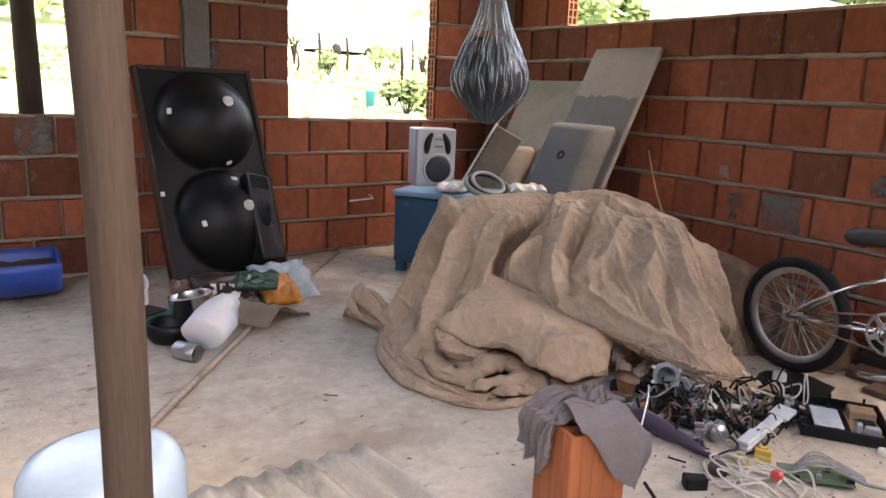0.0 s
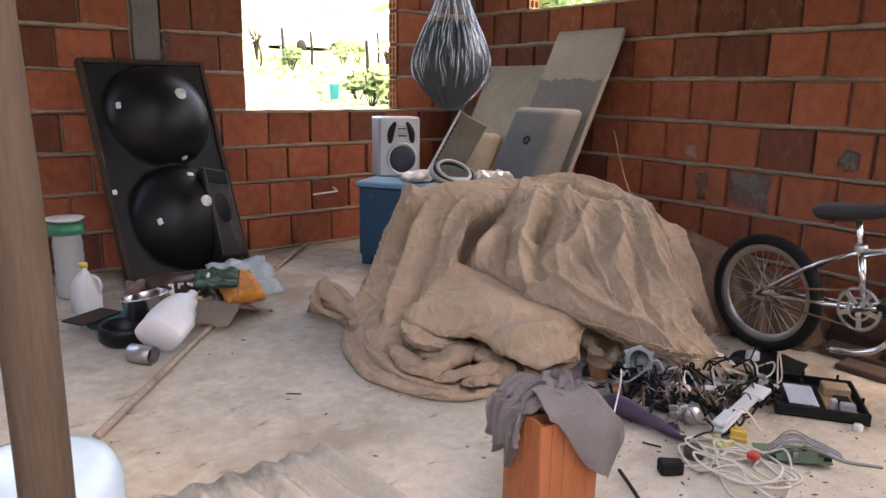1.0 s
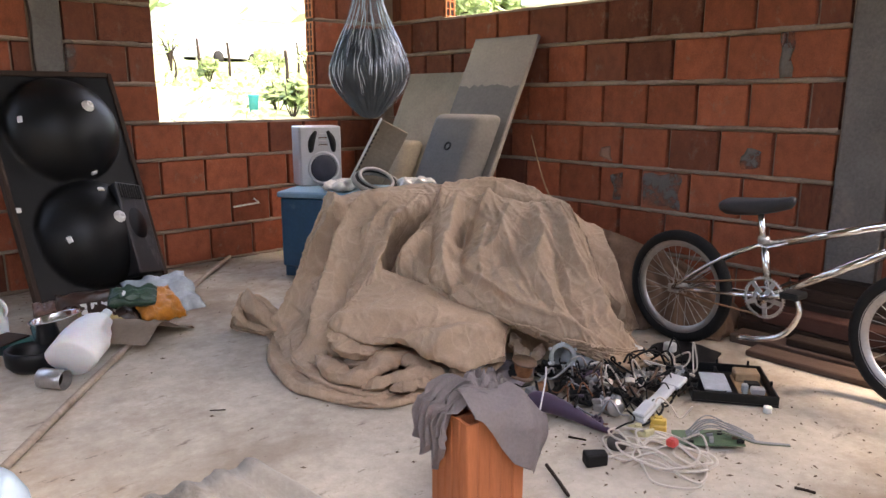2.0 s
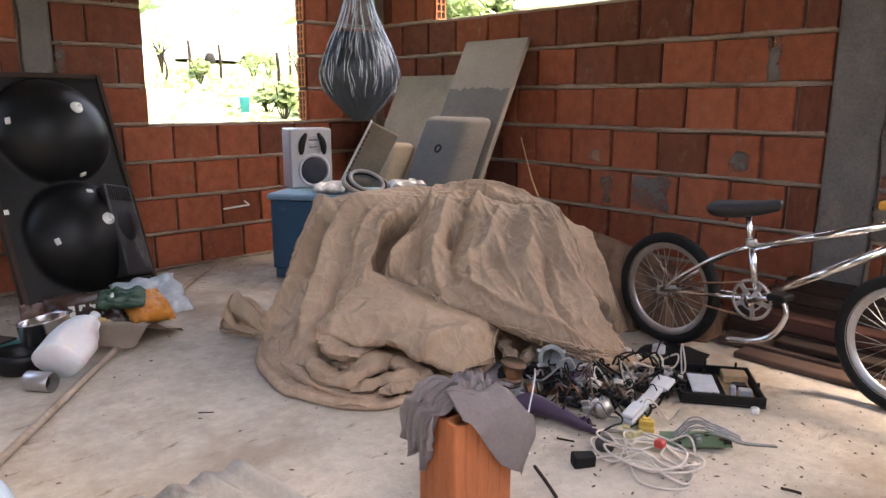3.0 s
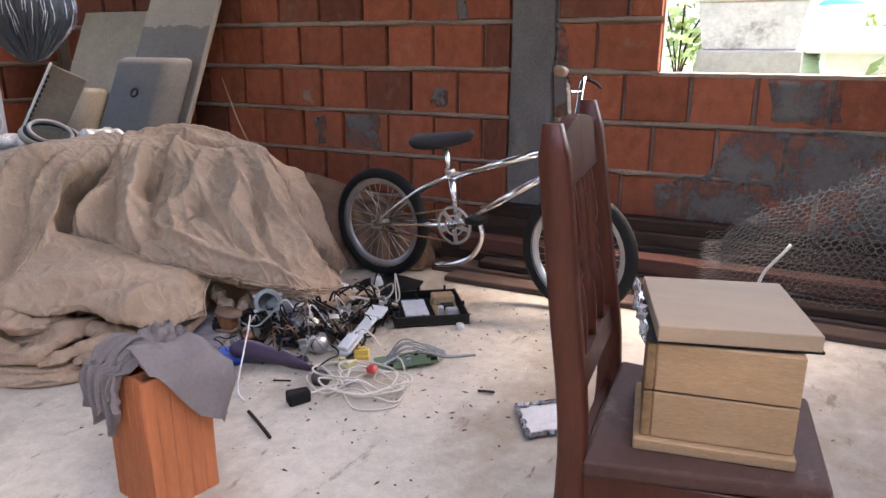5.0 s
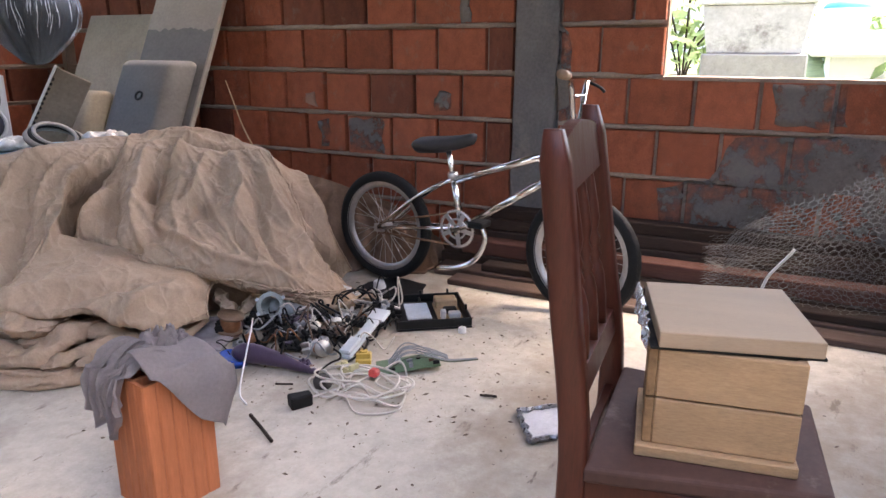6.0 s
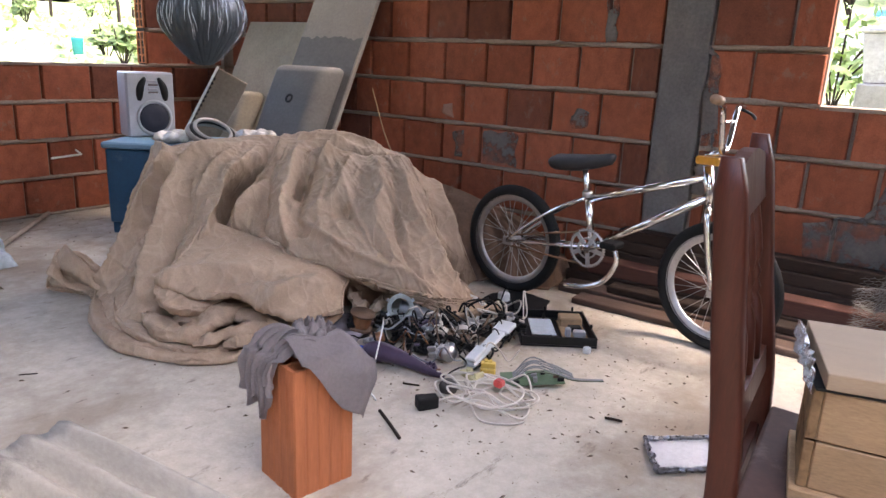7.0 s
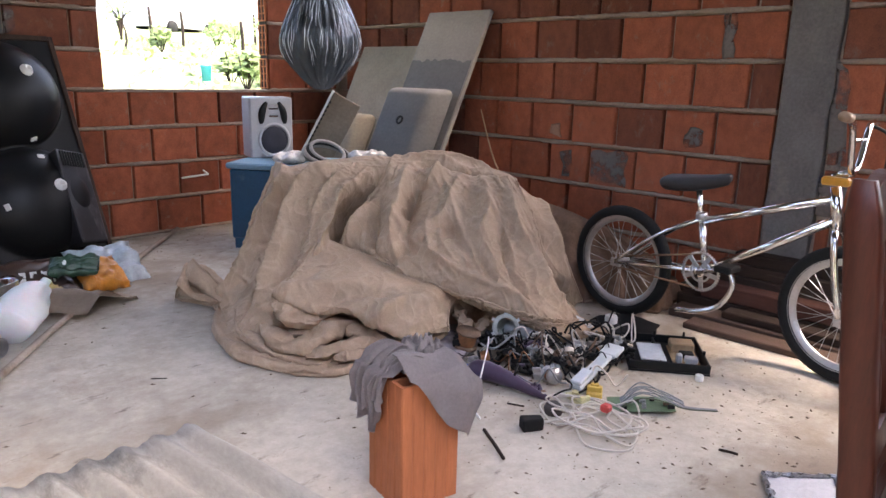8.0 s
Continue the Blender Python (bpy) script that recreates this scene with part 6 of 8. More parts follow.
ob.location = (-2.72, -0.40, 0)
tagged(ob, "pale plastic saucer resting on the jar", "saucer")


def packet(name, m, w, d, h, material, label, category, seed, bars=0):
    """A crumpled bag: a pillow with folds."""
    o = thing(name, m, label, category)
    p = bmesh.new()
    n_ = 22
    vs = {}
    for side in (1, -1):
        for j in range(n_ + 1):
            for i in range(n_ + 1):
                a, c = i / n_ * 2 - 1, j / n_ * 2 - 1
                f = max(0, 1 - a ** 4) * max(0, 1 - c ** 4)
                z = side * f ** 0.6 * h / 2
                if side < 0 and (i in (0, n_) or j in (0, n_)):
                    vs[side, i, j] = vs[1, i, j]
                    continue
                w_ = noise.noise(Vector((a * 2.2 + seed, c * 2.2, side))) * h * 0.4 + (1 - 2 * abs(noise.noise(Vector((a * 4 + seed, c * 4, side * 3))))) * h * 0.16
                vs[side, i, j] = p.verts.new((a * w / 2 * (1 + 0.06 * noise.noise(Vector((c * 3, seed, 1)))), c * d / 2 * (1 + 0.08 * noise.noise(Vector((a * 3, seed, 5)))), max(0.002, h / 2 + z + w_)))
    for side in (1, -1):
        for j in range(n_):
            for i in range(n_):
                f = [vs[side, i, j], vs[side, i + 1, j], vs[side, i + 1, j + 1], vs[side, i, j + 1]]
                p.faces.new(f if side > 0 else f[::-1])
    part("bag", p, material, o, smooth=True)
    for k in range(bars):
        p = bmesh.new()
        bx(p, (-w * 0.22 + k * w * 0.13, -d * 0.15, h * 0.98), (-w * 0.14 + k * w * 0.13, d * 0.14, h * 0.98 + 0.003), 0.001)
        part("print_mark", p, WHITEPL, o, "pale printed mark")
    return o


CARD = mat("brown_card", (0.40, 0.32, 0.25), 0.85, 0, 0.15, 6, 60, 0.3, 0.003, 0, (0.25, 0.17, 0.12), 0.08)
packet("packet", pose(-2.32, -0.86, 0.055, 42, 0, -12), 0.33, 0.22, 0.06, mat("dark_brown_film", (0.045, 0.025, 0.018), 0.3, 0, 0.4, 6), "crumpled dark brown plastic packet with pale print", "packet", 1, 4)
packet("packet", pose(-2.09, -0.90, 0.05, 38, 8, 14), 0.22, 0.20, 0.06, mat("orange_film", (0.55, 0.21, 0.03), 0.35, 0, 0.25, 6), "crumpled orange plastic packet", "packet", 4, 0)
packet("packet", pose(-2.40, -1.06, 0.045, 20, 0, 24), 0.22, 0.11, 0.06, mat("yellow_card", (0.50, 0.38, 0.15), 0.6, 0, 0.2, 6), "small dull yellow packet", "packet", 9, 0)
packet("packet", pose(-2.20, -0.97, 0.12, 24, 0, -26), 0.2, 0.12, 0.05, mat("dark_green_film", (0.03, 0.07, 0.045), 0.3, 0, 0.3, 6), "dark green plastic wrapper", "packet", 14, 1)
packet("plastic_sheet", pose(-2.00, -0.76, 0.03, 34, 0, 2), 0.32, 0.26, 0.08, mat("bluish_film", (0.42, 0.48, 0.52), 0.25, 0, 0.2, 9), "crumpled bluish clear plastic sheet", "plastic", 21)
packet("plastic_sheet", pose(-2.47, -0.80, 0.035, 44, 0, -4), 0.18, 0.20, 0.05, mat("brown_white_film", (0.16, 0.09, 0.07), 0.3, 0, 0.5, 18), "crumpled brown and white wrapper", "packet", 24)
cardf = thing("cardboard", pose(-2.225, -1.17, 0.0, 0, 0, 33), "bent piece of brown cardboard", "cardboard")
q = bmesh.new()
gv = []
for j in range(15):
    row = []
    for i in range(21):
        x, y = (i / 20 - 0.5) * 0.34, (j / 14 - 0.5) * 0.24
        z = 0.025 + 0.075 * math.exp(-((x + 0.05) / 0.09) ** 2) + 0.01 * noise.noise(Vector((x * 12, y * 12, 3)))
        row.append(q.verts.new((x, y, z - 0.02 * (i == 20))))
    gv.append(row)
for j in range(14):
    for i in range(20):
        q.faces.new((gv[j][i], gv[j][i + 1], gv[j + 1][i + 1], gv[j + 1][i]))
bmesh.ops.solidify(q, geom=q.faces[:], thickness=0.004)
part("sheet", q, CARD, cardf)

# ---- on the chest ----
u = Vector((0.60, -0.80, 0))
kb = thing("keyboard_panel", look((-0.74, -0.62, 0.70), (-0.20, -0.10, 0.95)), "tilted board with a white notched edge on the chest", "panel")
kb.matrix_world = Matrix.Translation((-0.765, -0.60, 0.50)) @ pose(0, 0, 0, 0, 0, -42) @ pose(0, 0, 0, 0, 28, 0)
q = bmesh.new()
bx(q, (0.014, 0, 0.0), (0.19, 0.03, 0.44), 0.004)
part("board", q, mat("dull_brown_board", (0.20, 0.165, 0.13), 0.85), kb, "dull brown board")
q = bmesh.new()
bx(q, (0.0, -0.004, 0.0), (0.0135, 0.034, 0.445), 0.003)
part("white_edge", q, WHITEPL, kb, "white plastic edge")
for k in range(13):
    q = bmesh.new()
    bx(q, (0.014, -0.006, 0.03 + 0.028 * k), (0.026, -0.0005, 0.045 + 0.028 * k), 0.001)
    part("notch", q, BLACK, kb)
GREYPL_HOSE = mat("pale_grey_hose", (0.26, 0.25, 0.24), 0.5)
coil = thing("hose_coil", Matrix.Translation((-0.83, -0.98, 0.4925)), "grey plastic hose coil with a dark core", "hose")
for k, (rr, rad, mt) in enumerate(((0.135, 0.016, mat("dull_grey_hose", (0.20, 0.185, 0.17), 0.5)), (0.115, 0.012, BLACK), (0.098, 0.010, GREYPL_HOSE))):
    q = bmesh.new()
    tube(q, [(rr * math.cos(a), rr * math.sin(a) * 0.8, 0.05 + 0.05 * math.sin(a) + 0.012 * k) for a in [i * math.pi / 24 for i in range(48)]], rad, 8, True)
    part("hose", q, mt, coil, smooth=True)
packet("plastic_sheet", pose(-0.93, -0.80, 0.493, 0, 0, 30), 0.26, 0.16, 0.05, mat("pale_film", (0.62, 0.60, 0.57), 0.25, 0, 0.15, 9), "crumpled pale plastic wrapping on the chest", "plastic", 31)
packet("plastic_sheet", pose(-0.66, -1.13, 0.50, 0, 0, -30), 0.22, 0.12, 0.06, mat("grey_film", (0.40, 0.39, 0.38), 0.2, 0.2, 0.25, 9), "crumpled grey foil wrapping", "plastic", 35)
packet("plastic_sheet", pose(-0.80, -0.40, 0.76, 60, 0, -20), 0.12, 0.12, 0.05, mat("white_film", (0.66, 0.66, 0.66), 0.25, 0, 0.1, 9), "white crumpled film behind the loudspeaker", "plastic", 38).matrix_world.translation.z = 0.492 + 0.27
q = bmesh.new()
tube(q, curve([(-0.62, -2.12, 0.46), (-0.675, -2.06, 0.62), (-0.72, -2.01, 0.845)], 8), [0.005, 0.0045, 0.004, 0.004, 0.0035, 0.003, 0.003, 0.002], 6)
tagged(part("stick", q, mat("pale_stick", (0.40, 0.26, 0.15), 0.8)), "thin pale stick poking out of the tarpaulin", "stick")

# ---- planks along the east wall ----
rp = random.Random(21)
DUSTWOOD = mat("dusty_boards", (0.085, 0.055, 0.043), 0.92, 0, 0.3, 6, 60, 0.5, 0.004, 0.15, (0.34, 0.27, 0.22), 0.12, (6, 0.5, 6))
for k, (x0, x1, z0, z1, y0, y1, mtl) in enumerate([(-0.155, -0.02, 0.0, 0.045, -5.3, -2.75, OLDWOOD), (-0.150, -0.025, 0.046, 0.10, -5.2, -2.82, OLDWOOD), (-0.142, -0.03, 0.101, 0.155, -5.25, -2.9, OLDWOOD),
                                                   (-0.13, -0.03, 0.156, 0.21, -5.3, -2.95, OLDWOOD), (-0.12, -0.035, 0.211, 0.262, -5.1, -3.02, OLDWOOD), (-0.29, -0.165, 0.0, 0.07, -5.2, -2.85, OLDWOOD),
                                                   (-0.275, -0.175, 0.071, 0.135, -5.3, -2.95, mat("red_plank", (0.11, 0.05, 0.038), 0.85, 0, 0.3, 6, 60, 0.5, 0.004, 0, (0.24, 0.18, 0.14), 0.1, (6, 0.5, 6))),
                                                   (-0.42, -0.30, 0.0, 0.035, -5.0, -2.88, DUSTWOOD), (-0.535, -0.43, 0.0, 0.025, -4.9, -3.0, DUSTWOOD), (-0.40, -0.31, 0.036, 0.066, -5.1, -3.1, OLDWOOD)]):
    q = bmesh.new()
    bx(q, (x0, y0, z0), (x1, y1, z1), 0.004)
    bmesh.ops.subdivide_edges(q, edges=[e for e in q.edges if abs(e.verts[0].co.y - e.verts[1].co.y) > 1], cuts=14)
    for v_ in q.verts:
        v_.co.x += 0.007 * noise.noise(Vector((k * 7, v_.co.y * 1.7, 0)))
        v_.co.z = max(z0 and v_.co.z or v_.co.z, v_.co.z + (0.003 * noise.noise(Vector((k, v_.co.y * 2.5, 5))) if v_.co.z > z0 + 0.01 else 0))
    tagged(part("plank", q, mtl), "old rough plank stacked along the wall" if mtl in (OLDWOOD, DUSTWOOD) else "reddish timber stacked along the wall", "plank", "planks along the wall")

# ---- wire netting ----
net = thing("wire_netting", Matrix.Translation((-0.30, -4.45, 0.0)), "loose roll of grey hexagonal wire netting", "netting")
GALV = mat("galvanised_wire", (0.17, 0.165, 0.16), 0.6, 0.5, 0.2)
for layer in range(3):
    q = bmesh.new()
    hx_, hz_ = 0.030, 0.026
    for j in range(24):
        for i in range(26):
            def W_(a, c):
                a2 = a - 0.36
                top_ = 0.20 + 0.42 * max(0.0, min(1.0, (0.36 - a2) / 0.72)) ** 0.7
                zz_ = 0.07 + c * top_ / 0.62
                return Vector((-0.09 + 0.07 * layer + 0.05 * math.sin(a * 6 + layer) + 0.07 * noise.noise(Vector((a * 5, c * 5, layer))), a2, zz_ + 0.06 * noise.noise(Vector((a * 4, c * 3, 8 + layer)))))
            a, c = i * hx_ + (hx_ / 2 if j % 2 else 0), j * hz_
            p0, p1, p2 = W_(a, c), W_(a + hx_ / 2, c + hz_ * 0.38), W_(a + hx_, c)
            p3 = W_(a + hx_ / 2, c + hz_)
            for s_, e_ in ((p0, p1), (p1, p2), (p1, p3)):
                tube(q, [s_, e_], 0.0008, 3, caps=False)
    part("mesh_layer", q, GALV, net)
q = bmesh.new()
tube(q, curve([(-0.14, 0.22, 0.14), (-0.15, 0.20, 0.20), (-0.14, 0.15, 0.27), (-0.13, 0.13, 0.30)], 12), 0.006, 6)
part("tie", q, WHITEPL, net, "white tie cord", True)

# ---- broken electrical parts on the floor ----
GREYPL = mat("grey_plastic", (0.26, 0.27, 0.28), 0.5, 0, 0.2, 9)
LIGHTGREY = mat("light_grey_plastic", (0.52, 0.55, 0.57), 0.45, 0, 0.1, 9)
PURPLE = mat("purple_plastic", (0.055, 0.035, 0.065), 0.35, 0, 0.2, 9)
COPPER = mat("copper_winding", (0.30, 0.14, 0.07), 0.45, 0.6, 0.3, 30)
BROWNPL = mat("brown_plastic", (0.16, 0.10, 0.065), 0.6, 0, 0.3, 9)
CREAM = mat("cream_cable", (0.62, 0.57, 0.50), 0.55, 0, 0.1, 9)
PCB = mat("circuit_green", (0.09, 0.15, 0.08), 0.5, 0, 0.25, 20)
re_ = random.Random(77)


def spool(x, y, z, r_, h_, tilt, turn, material, core, label):
    o = thing("wire_spool", pose(x, y, z, tilt, 0, turn), label, "spool", "parts of the scrap heap")
    p = bmesh.new()
    lathe(p, [(0, -h_), (r_, -h_), (r_, -h_ * 0.75), (r_ * 0.7, -h_ * 0.7)], 22)
    part("flange", p, material, o, smooth=True)
    p = bmesh.new()
    lathe(p, [(r_ * 0.7, h_ * 0.7), (r_, h_ * 0.75), (r_, h_), (0, h_)], 22)
    part("flange", p, material, o, smooth=True)
    p = bmesh.new()
    lathe(p, [(r_ * 0.72, -h_ * 0.74), (r_ * 0.82, -h_ * 0.3), (r_ * 0.8, h_ * 0.3), (r_ * 0.72, h_ * 0.74)], 22)
    part("winding", p, core, o, smooth=True)


def ringlet(x, y, z, r_, w_, tilt, turn, material):
    p = bmesh.new()
    lathe(p, [(r_ * 0.55, -w_), (r_, -w_), (r_, w_), (r_ * 0.55, w_), (r_ * 0.55, -w_)], 22)
    o = part("ring", p, material, smooth=False)
    o.matrix_world = pose(x, y, z, tilt, 0, turn)
    tagged(o, "small round plastic ring in the scrap heap", "ring", "rings of the scrap heap")


def wire(pts, r_, material, label, n_=40):
    p = bmesh.new()
    tube(p, curve(pts, n_), r_, 6)
    return tagged(part("wire", p, material, smooth=True), label, "wire", "wires of the scrap heap")


def bracket(x, y, z, sx, sy, sz, rx, ry, rz, material, label, cat="part"):
    o = thing("bracket", pose(x, y, z, rx, ry, rz), label, cat, "parts of the scrap heap")
    p = bmesh.new()
    bx(p, (-sx / 2, -sy / 2, 0), (sx / 2, sy / 2, sz), min(sx, sy, sz) * 0.18)
    part("plate", p, material, o)
    p = bmesh.new()
    bx(p, (-sx / 2 + 0.004, -sy / 2 + 0.002, sz + 0.0005), (-sx / 2 + 0.016, sy / 2 - 0.002, sz + 0.018), 0.002)
    part("lug", p, material, o)
    p = bmesh.new()
    lathe(p, [(0, sz + 0.0005), (min(sx, sy) * 0.3, sz + 0.0005), (min(sx, sy) * 0.26, sz + 0.012), (0, sz + 0.012)], 14, Matrix.Translation((sx * 0.18, 0, 0)))
    part("boss", p, material, o)


# the blender-like motor head, a wide tube on an arm
hd = thing("motor_head", pose(-1.26, -2.64, 0.085, 0, 0, -20), "grey appliance motor head with a wide open tube", "motor", "parts of the scrap heap")
q = bmesh.new()
lathe(q, [(0.034, -0.05), (0.046, -0.05), (0.050, -0.044), (0.046, -0.036), (0.040, -0.02), (0.038, 0.06), (0.03, 0.07), (0, 0.07)], 28, pose(0, 0, 0, -108, 0, -28))
lathe(q, [(0.033, -0.05), (0.030, 0.03), (0, 0.03)], 28, pose(0, 0, 0, -108, 0, -28))
part("tube", q, mat("pale_grey_green", (0.34, 0.37, 0.35), 0.45), hd, smooth=True)
q = bmesh.new()
tube(q, curve([(0.02, 0.02, -0.01), (0.06, -0.03, -0.02), (0.11, -0.10, -0.03), (0.14, -0.18, -0.045)], 14), [0.03, 0.03, 0.03, 0.028, 0.027, 0.026, 0.025, 0.024, 0.024, 0.024, 0.022, 0.02, 0.018, 0.014], 12)
part("arm", q, GREYPL, hd, smooth=True)
for k in range(6):
    q = bmesh.new()
    a = k * math.pi / 3
    bx(q, (-0.006, -0.004, 0.042), (0.006, 0.004, 0.058), 0.001, pose(0, 0, 0, -108, 0, -28) @ pose(0, 0, -0.045, 90, 0, 0) @ pose(0, 0, 0, 0, math.degrees(a), 0))
    part("lug", q, LIGHTGREY, hd)
spool(-1.40, -2.575, 0.055, 0.046, 0.032, 12, 20, BROWNPL, COPPER, "small brown spool wound with copper wire")
spool(-1.44, -2.70, 0.030, 0.030, 0.022, 80, 50, BLACKPL, COPPER, "small black wire spool lying down")
spool(-1.39, -2.95, 0.030, 0.028, 0.026, 75, -30, STEEL, COPPER, "small steel motor armature with copper winding")
spool(-1.21, -2.80, 0.055, 0.034, 0.03, 40, 80, BLACKPL, BROWNPL, "black and brown motor coil in the heap")
spool(-1.06, -2.80, 0.045, 0.03, 0.026, 60, 10, WHITEPL, STEEL, "white plastic spool in the heap")
hdl = thing("appliance_handle", pose(-1.53, -2.88, 0.0, 0, 0, -75), "dark purple curved plastic appliance housing", "housing", "parts of the scrap heap")
q = bmesh.new()
tube(q, curve([(-0.15, 0.02, 0.05), (-0.08, 0.015, 0.058), (0.0, 0.0, 0.048), (0.09, -0.02, 0.026), (0.15, -0.03, 0.016)], 22), [0.02, 0.034, 0.042, 0.046, 0.048, 0.048, 0.046, 0.044, 0.042, 0.04, 0.037, 0.034, 0.031, 0.028, 0.025, 0.022, 0.02, 0.018, 0.016, 0.015, 0.013, 0.008], 14)
for v_ in q.verts:
    v_.co.y *= 0.66
    v_.co.z *= 0.7
part("shell", q, PURPLE, hdl, smooth=True)
q = bmesh.new()
lathe(q, [(0, 0), (0.008, 0), (0.008, 0.006), (0, 0.006)], 12, Matrix.Translation((0.132, -0.027, 0.030)))
part("screw", q, CHROME, hdl)
q = bmesh.new()
lathe(q, [(0, 0.004), (0.040, 0.004), (0.046, 0.0), (0.048, 0.022), (0.044, 0.024), (0.042, 0.008), (0, 0.008)], 24)
ob = part("bottle_cap", q, mat("bright_blue_plastic", (0.01, 0.075, 0.38), 0.4), smooth=True)
ob.matrix_world = pose(-1.565, -2.735, 0.008, 12, 8, 0)
tagged(ob, "bright blue plastic jar cap", "cap")
lb = thing("grey_arm", pose(-1.275, -3.045, 0.045, 0, -14, 3), "long light grey plastic bracket lying on the heap", "bracket", "parts of the scrap heap")
q = bmesh.new()
bx(q, (-0.13, -0.022, 0), (0.12, 0.022, 0.014), 0.004)
bx(q, (0.08, -0.032, -0.001), (0.15, 0.032, 0.016), 0.004)
part("plate", q, LIGHTGREY, lb)
q = bmesh.new()
bx(q, (-0.125, -0.020, 0.0145), (-0.04, 0.020, 0.03), 0.004)
part("rib", q, LIGHTGREY, lb)
bracket(-1.36, -3.10, 0.0, 0.07, 0.05, 0.022, 0, 0, 30, YELLOW, "dull yellow plastic gear block")
bracket(-1.44, -3.09, 0.0, 0.09, 0.04, 0.016, 0, 0, 70, mat("pale_yellow_plastic", (0.55, 0.50, 0.27), 0.5), "pale yellow plastic shard")
bracket(-1.30, -2.50, 0.01, 0.08, 0.06, 0.03, 20, 10, 40, FOIL, "crumpled shiny metal scrap")
packet("plastic_sheet", pose(-1.42, -2.50, 0.001, 0, 0, 20), 0.30, 0.20, 0.02, mat("violet_clear_film", (0.30, 0.27, 0.29), 0.15, 0, 0.2, 12), "thin crumpled clear plastic film on the floor", "plastic", 51)
for k in range(52):
    a, c = re_.random(), re_.random()
    x, y = -1.43 + 0.42 * a + 0.06 * c, -2.55 - 0.36 * c - 0.13 * a
    bracket(x, y, 0.002 + 0.055 * (1 - abs(a - 0.4)) * re_.random(), re_.uniform(0.03, 0.11), re_.uniform(0.02, 0.05), re_.uniform(0.01, 0.03), re_.uniform(-25, 25), re_.uniform(-25, 25), re_.uniform(0, 180),
            re_.choice([BLACKPL, BLACKPL, BLACK, BROWNPL, STEEL, BLACKPL, BLACKPL, GREYPL]), re_.choice(["small dark plastic appliance part", "small broken plastic part in the heap", "small scrap part of an appliance"]))
for k in range(10):
    ringlet(-1.34 + 0.38 * re_.random(), -2.68 - 0.32 * re_.random(), 0.06 + 0.04 * re_.random(), re_.uniform(0.014, 0.026), re_.uniform(0.004, 0.008), re_.uniform(0, 60), re_.uniform(0, 180),
            re_.choice([WHITEPL, BLACKPL, STEEL, CREAM]))
for k in range(22):
    x, y = -1.30 + 0.34 * re_.random(), -2.72 - 0.28 * re_.random()
    pts_ = [(x, y, 0.06)]
    for _ in range(5):
        pts_.append((pts_[-1][0] + re_.uniform(-0.08, 0.08), pts_[-1][1] + re_.uniform(-0.08, 0.08), re_.uniform(0.02, 0.13)))
    pts_[-1] = (pts_[-1][0], pts_[-1][1], 0.006)
    wire(pts_, re_.choice([0.0022, 0.003, 0.004]), re_.choice([BLACK, BLACK, BLACK, BLACK, CREAM, BROWNPL]), "loose bent wire in the scrap heap")
for k in range(4):
    x, y = -1.06 + 0.05 * k, -2.80 - 0.03 * k
    wire([(x + 0.045 * math.cos(a) + 0.01 * k, y + 0.05 * math.sin(a), 0.05 + 0.02 * math.sin(2 * a + k)) for a in [i * 0.7 for i in range(10)]], 0.0035, CREAM, "loop of cream flex in the scrap heap")
wire([(-1.40, -2.68, 0.09), (-1.50, -2.76, 0.10), (-1.62, -2.84, 0.07), (-1.72, -2.90, 0.012), (-1.76, -2.96, 0.004)], 0.003, WHITEPL, "white wire trailing across the floor")
# tray chassis
ta, tb, tc = Vector((-1.10, -3.075, 0)), Vector((-0.945, -3.295, 0)), Vector((-0.86, -2.915, 0))
u = (tb - ta).normalized()
v = (tc - ta)
v = (v - u * v.dot(u)).normalized()
m = Matrix((u, v, (0, 0, 1))).transposed().to_4x4()
m.translation = ta
TW, TD = 0.275, 0.29
m2 = Matrix((v, -u, Vector((0, 0, 1)))).transposed().to_4x4()
tray = thing("player_chassis", m, "black disc player chassis with exposed circuit board", "chassis")
q = bmesh.new()
bx(q, (0, 0, 0.002), (TW, TD, 0.008), 0.001)
part("base", q, BLACKPL, tray)
for lo_, hi_ in (((0, 0, 0.0085), (TW, 0.008, 0.04)), ((0, TD - 0.008, 0.0085), (TW, TD, 0.04)), ((0, 0.0085, 0.0085), (0.008, TD - 0.0085, 0.034)), ((TW - 0.008, 0.0085, 0.0085), (TW, TD - 0.0085, 0.04)), ((0.11, 0.0085, 0.0085), (0.118, TD - 0.0085, 0.030))):
    q = bmesh.new()
    bx(q, lo_, hi_, 0.002)
    part("rim", q, BLACKPL, tray)
q = bmesh.new()
bx(q, (0.045, 0.045, 0.026), (0.135, 0.21, 0.031), 0.003)
part("plate", q, mat("pale_blue_grey_plate", (0.50, 0.55, 0.60), 0.4), tray, "pale grey metal plate")
q = bmesh.new()
bx(q, (0.16, 0.05, 0.012), (0.255, 0.24, 0.016), 0.001)
part("circuit_board", q, mat("tan_board", (0.34, 0.22, 0.12), 0.6, 0, 0.2, 20), tray, "tan circuit board")
